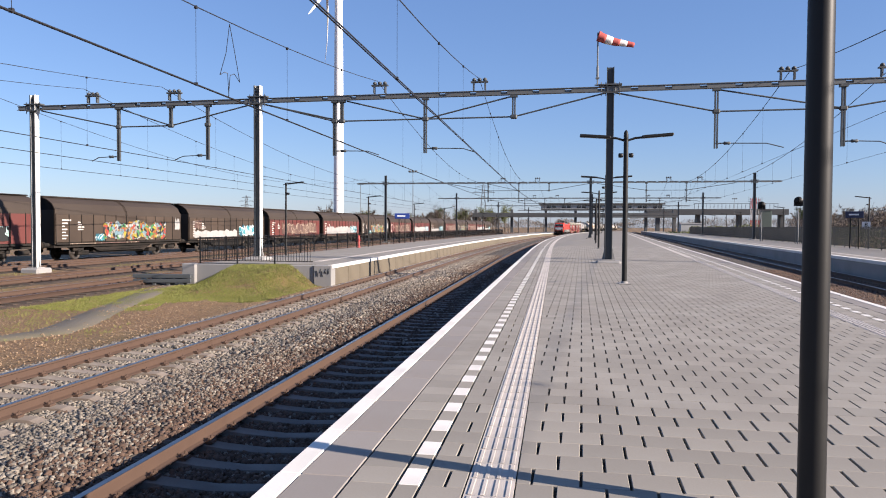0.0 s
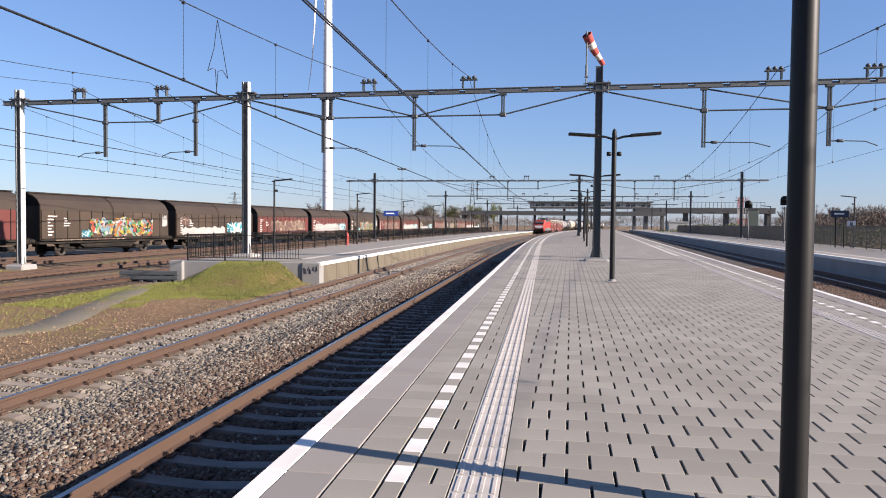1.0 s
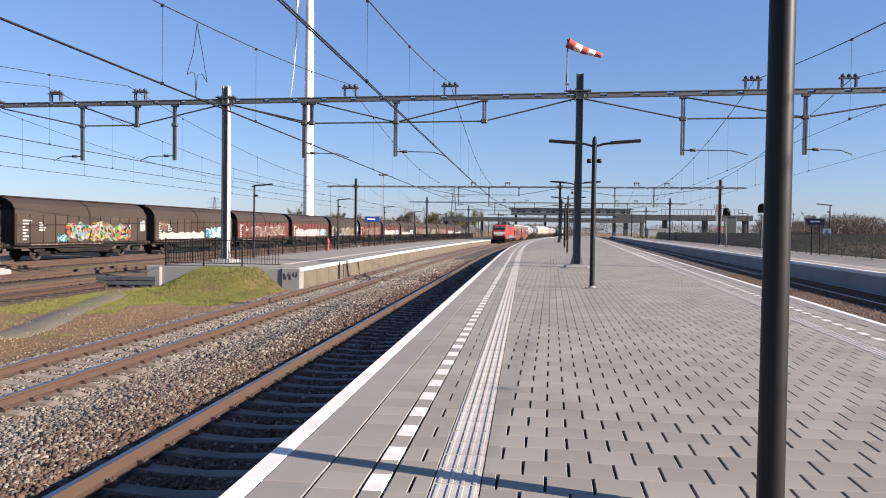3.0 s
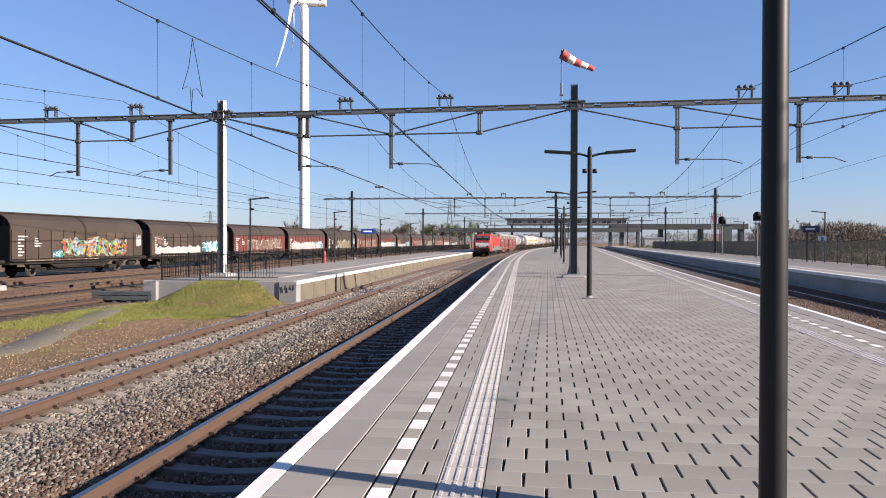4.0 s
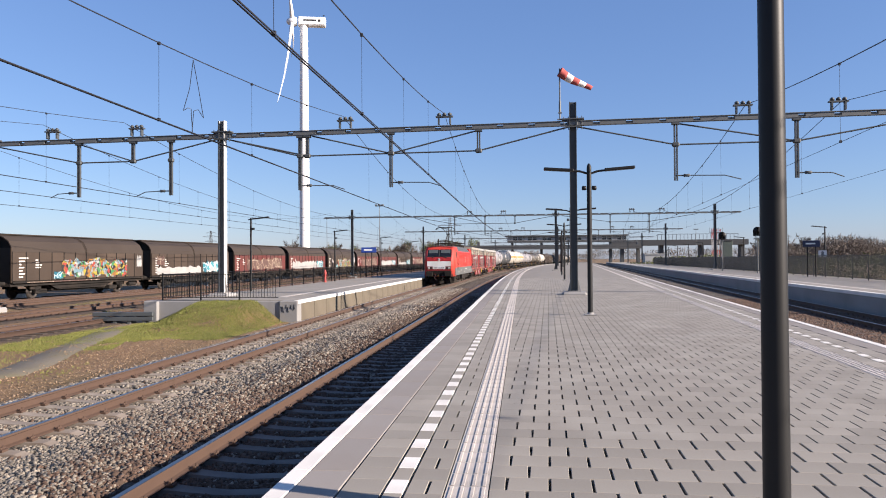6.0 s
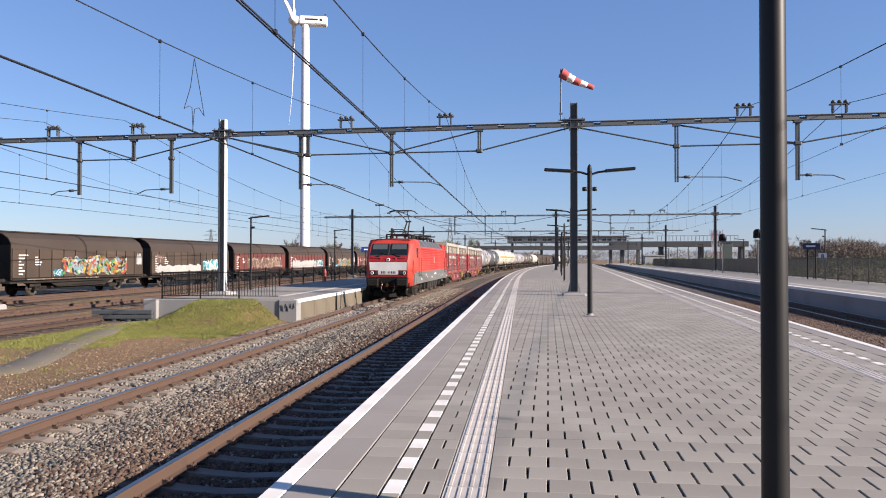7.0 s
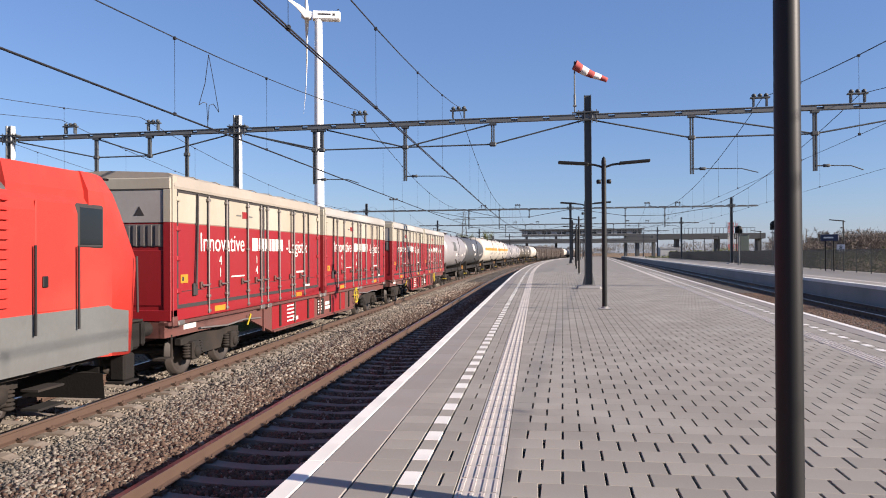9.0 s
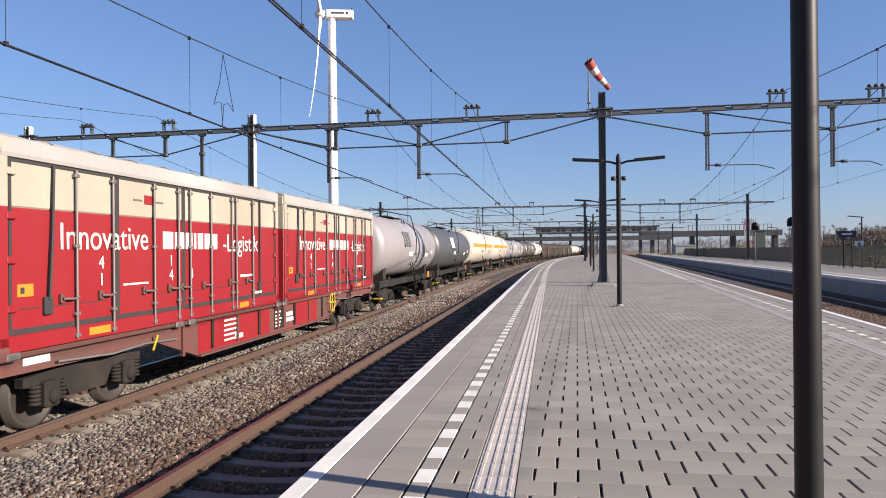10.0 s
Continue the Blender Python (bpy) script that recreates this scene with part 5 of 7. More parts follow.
# ---- locomotive ----
def build_loco():
    t = thing("locomotive", "red electric locomotive with white front panel and raised pantograph", "locomotive")
    W, L = 1.5, 7.55
    side = [(W, 1.0), (W, 2.95), (W - 0.03, 3.1), (W - 0.08, 3.18)]
    body = loft(Geo(), [[(x, y, z) for x, z in mirror_prof(side)] for y in (-L, L)])
    part("body", body, RED, t)
    roof_half = [(W - 0.08, 3.17), (W - 0.10, 3.22), (0.98, 3.66), (0.86, 3.70), (0.0, 3.72)]
    rf = part("roof", loft(Geo(), [[(x, y, z) for x, z in mirror_prof(roof_half)] for y in (-6.1, 6.1)]), ROOF_GREY, t, "grey roof with sloping hatches")
    for s in (-1, 1):
        for i in range(6):
            y = -6.05 + i * 2.02
            part("hatch", Geo().add([(s * 1.375, y + 0.06, 3.235), (s * 1.375, y + 1.9, 3.235), (s * 0.985, y + 1.9, 3.668), (s * 0.985, y + 0.06, 3.668), (s * 1.385, y + 0.06, 3.245), (s * 1.385, y + 1.9, 3.245), (s * 0.995, y + 1.9, 3.68), (s * 0.995, y + 0.06, 3.68)], [(0, 1, 2, 3), (4, 5, 6, 7), (0, 1, 5, 4), (1, 2, 6, 5), (2, 3, 7, 6), (3, 0, 4, 7)]), ROOF_GREY, rf)
    for e in (-1, 1):
        # cab: tapering sides, upright lower front, windscreen leaning back
        full = [(W, 0.9), (W, 2.3), (W, 2.95), (W - 0.02, 3.3), (1.36, 3.58), (0.0, 3.68)]
        shoulder = [(1.42, 0.78, 8.75), (1.44, 2.28, 8.85), (1.40, 3.05, 8.50), (1.37, 3.3, 8.38), (1.26, 3.56, 8.27), (0.0, 3.64, 8.22)]
        front = [(1.13, 0.78, 9.076), (1.16, 2.28, 9.24), (1.19, 3.05, 8.70), (1.16, 3.34, 8.50), (1.10, 3.52, 8.39), (0.0, 3.60, 8.35)]
        mid = [(1.485, 0.85, 8.1), (1.49, 2.3, 8.1), (1.47, 2.98, 8.0), (1.45, 3.3, 7.95), (1.32, 3.58, 7.9), (0.0, 3.66, 7.88)]
        ring = lambda pts: [(x, e * y, z) for x, z, y in pts] + [(-x, e * y, z) for x, z, y in reversed(pts) if x > 1e-4]
        g = Geo()
        knee = [(min(1.49, c[0] + 0.35 * (c[0] - (a[0] + b[0]) / 2)), c[1], c[2] + 0.35 * (c[2] - (a[2] + b[2]) / 2)) for a, c, b in zip(mid, shoulder, front)]
        curve = [[tuple((1 - u) ** 2 * a[q] + 2 * u * (1 - u) * c[q] + u * u * b[q] for q in range(3)) for a, c, b in zip(mid, knee, front)] for u in np.linspace(0, 1, 9)]
        loft(g, [[(x, e * L, z) for x, z in mirror_prof(full)], ring(mid)], caps=(True, False))
        loft(g, [ring(c) for c in curve], caps=(False, False), smooth=True)
        red_top = mirror_prof([(W - 0.085, 3.17), (W - 0.09, 3.28), (1.34, 3.57), (0.0, 3.67)])
        loft(g, [[(x, e * 6.07, z) for x, z in red_top], [(x, e * (L + 0.03), z) for x, z in red_top]])
        g.add(ring(front), [(0, 1, len(ring(front)) - 2, len(ring(front)) - 1), (1, 2, 3, 4, 5, 6, 7, 8, 9)])
        cab = part("cab", g, RED, t)
        # front face skins, 4 mm proud
        fy = lambda z: 9.10 + (z - 1.0) / 1.28 * 0.14 if z < 2.28 else 9.24 - (z - 2.28) * 0.70
        def skin(x0, x1, xa, xb, z0, z1, d, dep=0.02):
            q = [(x0, e * (fy(z0) + d), z0), (x1, e * (fy(z0) + d), z0), (xb, e * (fy(z1) + d), z1), (xa, e * (fy(z1) + d), z1)]
            q2 = [(x, y - e * dep, z) for x, y, z in q]
            return Geo().add(q + q2, [(0, 1, 2, 3), (7, 6, 5, 4), (0, 4, 5, 1), (1, 5, 6, 2), (2, 6, 7, 3), (3, 7, 4, 0)])
        part("front_skin", skin(-1.115, 1.115, -1.14, 1.14, 1.02, 2.27, 0.004), FRONT_RED_SHADED, cab, "red front darkened as shade")
        part("front_skin", skin(-1.14, 1.14, -1.16, 1.16, 2.285, 2.60, 0.004), FRONT_RED_SHADED, cab, "red front darkened as shade")
        part("headstock", skin(-1.10, 1.10, -1.118, 1.118, 0.80, 1.34, 0.012, 0.05), GRIME, cab, "black grimy headstock")
        part("front_panel", skin(-1.10, 1.10, -1.12, 1.12, 1.74, 2.22, 0.012), PANEL_WHITE, cab, "white panel")
        part("number_panel", skin(-0.60, 0.60, -0.60, 0.60, 1.49, 1.745, 0.011), PANEL_WHITE, cab)
        for k in range(9):
            if k != 3:
                part("number_bar", skin(-0.42 + k * 0.10, -0.375 + k * 0.10, -0.42 + k * 0.10, -0.375 + k * 0.10, 1.54, 1.68, 0.016, 0.006), BLACK, cab)
        part("windscreen_surround", skin(-1.15, 1.15, -1.12, 1.12, 2.61, 3.37, 0.008), RUBBER, cab)
        for sx in (-1, 1):
            part("windscreen", skin(*sorted((sx * 0.04, sx * 1.11)), *sorted((sx * 0.04, sx * 1.08)), 2.65, 3.33, 0.016), GLASS, cab, "dark cab window")
            part("sun_blind", skin(*sorted((sx * 0.14, sx * 1.02)), *sorted((sx * 0.14, sx * 1.01)), 2.99, 3.29, 0.019, 0.003), UPPER_PANE, cab, "grey upper half of the cab window")
            wp = part("wiper", Geo().tube((sx * 0.62, e * (fy(2.58) + 0.05), 2.58), (sx * 0.22, e * (fy(2.72) + 0.05), 2.72), 0.018, n=5).tube((sx * 0.05, e * (fy(2.66) + 0.05), 2.66), (sx * 0.5, e * (fy(2.78) + 0.05), 2.78), 0.014, n=5), BLACK, cab)
            part("wiper_motor", Geo().box(sx * 0.62 - 0.09, min(e * fy(2.56), e * (fy(2.56) + 0.07)), 2.52, sx * 0.62 + 0.09, max(e * fy(2.56), e * (fy(2.56) + 0.07)), 2.6, 0.015), BLACK, wp)
            part("lamp_housing", skin(*sorted((sx * 0.64, sx * 1.09)), *sorted((sx * 0.64, sx * 1.09)), 1.48, 1.68, 0.012), BLACK, cab)
            part("headlamp", Geo().lathe([(0.0, e * 0.014), (0.055, e * 0.016), (0.085, e * 0.024), (0.10, e * 0.018), (0.10, 0)], "y", 18, (sx * 0.965, e * (fy(1.58) + 0.005), 1.58)), PANEL_WHITE, cab, "white ringed headlamp")
            part("headlamp_glass", Geo().lathe([(0.0, e * 0.021), (0.054, e * 0.019)], "y", 14, (sx * 0.965, e * (fy(1.58) + 0.005), 1.58)), GLASS, cab)
            part("tail_lamp", Geo().lathe([(0.0, e * 0.016), (0.06, e * 0.02), (0.08, e * 0.018), (0.08, 0)], "y", 16, (sx * 0.74, e * (fy(1.58) + 0.005), 1.58)), RUBBER, cab, "unlit dark lamp")
            part("front_handrail", Geo().path([(sx * 0.30, e * (fy(2.5) + 0.0), 2.46), (sx * 0.34, e * (fy(2.5) + 0.08), 2.48), (sx * 1.0, e * (fy(2.5) + 0.08), 2.50), (sx * 1.05, e * fy(2.5), 2.48)], 0.02, 6), RED, cab)
            part("rail_bracket", Geo().box(sx * 0.45 - 0.04, min(e * (fy(2.42) - 0.02), e * (fy(2.42) + 0.05)), 2.34, sx * 0.45 + 0.04, max(e * (fy(2.42) - 0.02), e * (fy(2.42) + 0.05)), 2.47, 0.01), RED, cab)
        part("headlamp", Geo().lathe([(0.0, e * 0.05), (0.06, e * 0.05), (0.09, e * 0.058), (0.105, e * 0.05), (0.105, -e * 0.06)], "y", 18, (0, e * fy(2.36), 2.36)), PANEL_WHITE, cab, "upper headlamp")
        part("headlamp_glass", Geo().lathe([(0.0, e * 0.056), (0.062, e * 0.054)], "y", 14, (0, e * fy(2.36), 2.36)), GLASS, cab)
        part("roof_seam", Geo().path([(-1.24, e * 8.38, 3.54), (-1.1, e * 8.42, 3.56), (0.0, e * 8.38, 3.63), (1.1, e * 8.42, 3.56), (1.24, e * 8.38, 3.54)], 0.02, 5), RUBBER, cab)
        part("buffer_beam", Geo().box(-1.25, min(e * 8.75, e * 9.05), 0.78, 1.25, max(e * 8.75, e * 9.05), 1.0, 0.03), UNDER, t)
        for sx in (-1, 1):
            part("crash_box", Geo().box(sx * 0.875 - 0.28, min(e * 9.0, e * 9.42), 0.78, sx * 0.875 + 0.28, max(e * 9.0, e * 9.42), 1.26, 0.05), GRIME, t)
            part("buffer_head", Geo().box(sx * 0.875 - 0.32, min(e * 9.42, e * 9.52), 0.82, sx * 0.875 + 0.32, max(e * 9.42, e * 9.52), 1.24, 0.04), GRIME, t)
            part("step_box", Geo().box(sx * 1.27 - 0.13, min(e * 8.55, e * 8.85), 0.38, sx * 1.27 + 0.13, max(e * 8.55, e * 8.85), 0.80, 0.03), GRIME, t)
            part("step_tread", Geo().box(sx * 1.27 - 0.16, min(e * 8.5, e * 8.9), 0.34, sx * 1.27 + 0.16, max(e * 8.5, e * 8.9), 0.375), UNDER, t)
            part("rail_guard", Geo().box(sx * 0.75 - 0.2, min(e * 8.6, e * 8.7), 0.18, sx * 0.75 + 0.2, max(e * 8.6, e * 8.7), 0.6, 0.02), GRIME, t)
            part("hose", Geo().path([(sx * 0.3, e * 8.9, 0.95), (sx * 0.32, e * 9.05, 0.8), (sx * 0.3, e * 9.0, 0.55), (sx * 0.2, e * 8.9, 0.4)], 0.03, 6), UNDER, t)
        part("coupling_tag", Geo().lathe([(0.0, -0.012), (0.10, -0.012), (0.10, 0.012), (0.0, 0.012)], "y", 14, (-0.05, e * 9.22, 0.86)), ORANGE_RUST, t, "rust-orange coupling guard")
        for sx in (-1, 1):
            part("air_cock", Geo().tube((sx * 0.36, e * 9.06, 0.98), (sx * 0.36, e * 9.2, 0.92), 0.022, n=6).tube((sx * 0.36, e * 9.12, 0.95), (sx * 0.44, e * 9.14, 1.06), 0.012, n=5), CRED, t, "red air cock")
            part("air_hose", Geo().path([(sx * 0.36, e * 9.2, 0.92), (sx * 0.40, e * 9.28, 0.72), (sx * 0.34, e * 9.24, 0.52), (sx * 0.22, e * 9.14, 0.48)], 0.026, 6), ROD, t, "grey air hose")
            part("buffer_plate", Geo().box(sx * 0.875 - 0.34, min(e * 9.0, e * 9.40), 1.25, sx * 0.875 + 0.34, max(e * 9.0, e * 9.40), 1.285, 0.01), UNDER, t)
        part("snow_plough", Geo().add([(-1.2, e * 8.35, 0.15), (1.2, e * 8.35, 0.15), (0, e * 8.85, 0.15), (-1.2, e * 8.3, 0.55), (1.2, e * 8.3, 0.55), (0, e * 8.75, 0.55)], [(0, 1, 2), (5, 4, 3), (0, 2, 5, 3), (2, 1, 4, 5), (1, 0, 3, 4)]), GRIME, t)
        part("coupling", Geo().box(-0.07, min(e * 8.8, e * 9.2), 0.9, 0.07, max(e * 8.8, e * 9.2), 1.06, 0.02).path([(0, e * 9.15, 0.95), (0.05, e * 9.2, 0.6), (0, e * 9.1, 0.4)], 0.035, 6), UNDER, t)
        for sx in (-1, 1):
            xx = sx * (W + 0.004)
            yc = e * 6.75
            cw = part("cab_window", Geo().box(min(sx * 1.44, sx * 1.512), e * 7.58 - 0.31, 2.46, max(sx * 1.44, sx * 1.512), e * 7.58 + 0.31, 3.10, 0.05), RUBBER, t, "black window frame")
            part("pane", Geo().box(min(sx * 1.49, sx * 1.517), e * 7.58 - 0.26, 2.51, max(sx * 1.49, sx * 1.517), e * 7.58 + 0.26, 3.05, 0.04), GLASS, cw, "dark glass")
            bq = [(sx * 1.502, e * 7.99, 0.90), (sx * 1.49, e * 8.12, 0.90), (sx * 1.468, e * 8.55, 0.86), (sx * 1.475, e * 8.55, 1.50), (sx * 1.497, e * 8.12, 1.56), (sx * 1.506, e * 7.99, 1.62)]
            part("band_end", Geo().add(bq + [(x - sx * 0.06, y, z) for x, y, z in bq], [(0, 1, 4, 5), (1, 2, 3, 4), (11, 10, 7, 6), (10, 9, 8, 7), (0, 6, 7, 1), (1, 7, 8, 2), (2, 8, 9, 3), (3, 9, 10, 4), (4, 10, 11, 5), (5, 11, 6, 0)]), GREY_BAND, t, "grey lower side band")
            d = part("cab_door", Geo().box(min(sx * 1.48, sx * 1.508), e * 6.83 - 0.36, 1.63, max(sx * 1.48, sx * 1.508), e * 6.83 + 0.36, 3.08, 0.01), RED, t)
            for o in (-0.42, 0.42):
                part("handrail", Geo().tube((sx * 1.55, e * 6.83 + o, 1.35), (sx * 1.55, e * 6.83 + o, 2.5), 0.018, n=6), BLACK, d)
            part("handle", Geo().box(min(sx * 1.5, sx * 1.53), e * 6.83 - 0.25, 1.95, max(sx * 1.5, sx * 1.53), e * 6.83 - 0.15, 2.1, 0.01), BLACK, d)
            part("corner_handrail", Geo().tube((sx * 1.475, e * 8.80, 1.45), (sx * 1.46, e * 8.80, 2.35), 0.02, n=6), RUBBER, t)
            for k in range(3):
                part("step", Geo().box(min(sx * 1.2, sx * 1.45), e * 6.83 - 0.25, 0.35 + 0.25 * k, max(sx * 1.2, sx * 1.45), e * 6.83 + 0.25, 0.38 + 0.25 * k), UNDER, t)
    for sx in (-1, 1):
        part("side_band", Geo().box(min(sx * 1.46, sx * 1.506), -8.0, 0.89, max(sx * 1.46, sx * 1.506), 8.0, 1.62), GREY_BAND, t, "grey lower side band")
        for k in range(12):
            z = 1.74 + k * 0.118
            part("side_rib", Geo().add([(sx * 1.49, -5.95, z - 0.012), (sx * 1.49, 5.97, z - 0.012), (sx * 1.545, 5.97, z), (sx * 1.545, -5.95, z), (sx * 1.49, -5.95, z + 0.055), (sx * 1.49, 5.97, z + 0.055)], [(0, 1, 2, 3), (3, 2, 5, 4), (0, 3, 4), (1, 5, 2)]), RED, t)
        for y, w, z, h in ((-4.0, 0.25, 1.32, 0.1), (-3.4, 0.2, 1.2, 0.07), (0.2, 0.35, 1.34, 0.07), (0.62, 0.5, 1.34, 0.1), (1.2, 0.3, 1.35, 0.05), (2.8, 0.2, 1.25, 0.05), (5.3, 0.25, 1.15, 0.1), (-6.0, 0.3, 1.1, 0.12), (-1.2, 0.5, 1.12, 0.07), (4.2, 0.25, 1.1, 0.08)):
            part("data_marking", Geo().box(min(sx * 1.5, sx * 1.509), y, z, max(sx * 1.5, sx * 1.509), y + w, z + h), LETTER, t)
        # company emblem as a plain outlined square with bars
        em = part("emblem", Geo().box(min(sx * 1.53, sx * 1.551), -0.4, 2.12, max(sx * 1.53, sx * 1.551), 0.25, 2.58), EMBLEM, t, "white square emblem")
        part("emblem_field", Geo().box(min(sx * 1.535, sx * 1.555), -0.345, 2.175, max(sx * 1.535, sx * 1.555), 0.195, 2.525), RED, em)
        for o in (-0.28, -0.02):
            part("emblem_bar", Geo().box(min(sx * 1.54, sx * 1.559), o, 2.23, max(sx * 1.54, sx * 1.559), o + 0.14, 2.47), EMBLEM, em)
    for y in (-4.95, 4.95):
        bogie(t, y, 2.7, 0.6, "dark locomotive bogie")
    eqp = Geo().box(-1.25, -2.7, 0.35, 1.25, 2.7, 1.0, 0.05)
    part("transformer_case", eqp, UNDER, t)
    for i in range(5):
        for sx in (-1, 1):
            part("equipment_box", Geo().box(sx * 1.32 - 0.09, -2.5 + i * 1.05, 0.42, sx * 1.32 + 0.09, -1.65 + i * 1.05, 0.96, 0.03), UNDER, t)
    part("underframe", Geo().box(-1.3, -8.5, 0.8, 1.3, 8.5, 1.02), UNDER, t)
    # roof gear
    for y in (-5.4, -3.4, 3.0, 5.4):
        fr = part("pantograph_frame" if abs(y) < 4 else "roof_busbar", Geo().box(-0.75, y - 0.75, 3.95, -0.69, y + 0.75, 4.0).box(0.69, y - 0.75, 3.95, 0.75, y + 0.75, 4.0).box(-0.75, y - 0.75, 3.95, 0.75, y - 0.69, 4.0).box(-0.75, y + 0.69, 3.95, 0.75, y + 0.75, 4.0), UNDER, t)
        for sx in (-0.7, 0.7):
            for sy in (-0.7, 0.7):
                part("insulator", Geo().lathe([(0.05, 0), (0.09, 0.05), (0.05, 0.09), (0.09, 0.14), (0.05, 0.18), (0.06, 0.24)], "z", 10, (sx, y + sy, 3.70)), UNDER, fr)
        if y != -3.4:
            g = Geo()
            for a in (0, 0.12):
                g.path([(-0.45, y + 0.7, 4.05 + a), (-0.3, y - 0.7, 4.15 + a), (0.3, y - 0.7, 4.15 + a), (0.45, y + 0.7, 4.05 + a)], 0.03, 6)
            g.path([(-0.8, y + 0.5, 4.2), (0.8, y + 0.5, 4.2)], 0.04, 6).path([(-0.8, y + 0.85, 4.2), (0.8, y + 0.85, 4.2)], 0.04, 6)
            part("folded_pantograph", g, UNDER, fr)
    p = part("pantograph", Geo().tube((-0.18, -3.4, 4.02), (-0.08, -2.05, 5.0), 0.055, 0.045, n=8).tube((0.18, -3.4, 4.02), (0.08, -2.05, 5.0), 0.055, 0.045, n=8).tube((-0.2, -2.05, 5.0), (0.2, -2.05, 5.0), 0.05, n=8), UNDER, t, "raised single-arm pantograph")
    part("upper_arm", Geo().tube((-0.08, -2.05, 5.0), (-0.3, -4.4, 5.5), 0.03, n=6).tube((0.08, -2.05, 5.0), (0.3, -4.4, 5.5), 0.03, n=6).tube((-0.4, -4.4, 5.5), (0.4, -4.4, 5.5), 0.025, n=6), UNDER, p)
    for dy in (-0.2, 0.2):
        part("contact_strip", Geo().path([(-0.97, -4.4 + dy, 5.38), (-0.78, -4.4 + dy, 5.54), (-0.55, -4.4 + dy, 5.59), (0.55, -4.4 + dy, 5.59), (0.78, -4.4 + dy, 5.54), (0.97, -4.4 + dy, 5.38)], 0.03, 6).tube((-0.35, -4.4, 5.5), (-0.35, -4.4 + dy, 5.58), 0.02, n=5).tube((0.35, -4.4, 5.5), (0.35, -4.4 + dy, 5.58), 0.02, n=5), UNDER, p)
    for i in range(14):
        y = -4.6 + 0.7 * i
        part("roof_cable", Geo().path([(0.5 * math.sin(i), y, 3.95), (0.4 * math.cos(i * 2), y + 0.4, 4.05 + 0.05 * math.sin(i * 3)), (0.5 * math.sin(i + 1), y + 0.75, 3.95)], 0.03, 5), UNDER, rf)
    for y in (-4.3, -4.0, 1.0):
        part("isolator", Geo().lathe([(0.05, 0), (0.1, 0.1), (0.05, 0.2), (0.1, 0.3), (0.05, 0.4), (0.05, 0.75)], "z", 10, (-0.75, y, 3.7)), UNDER, rf)
    return t


def lettered(t, body, size, x, y, z, material=LETTER):
    return text(body, size, pose(x, y, z, 90, 0, 90), material, t)


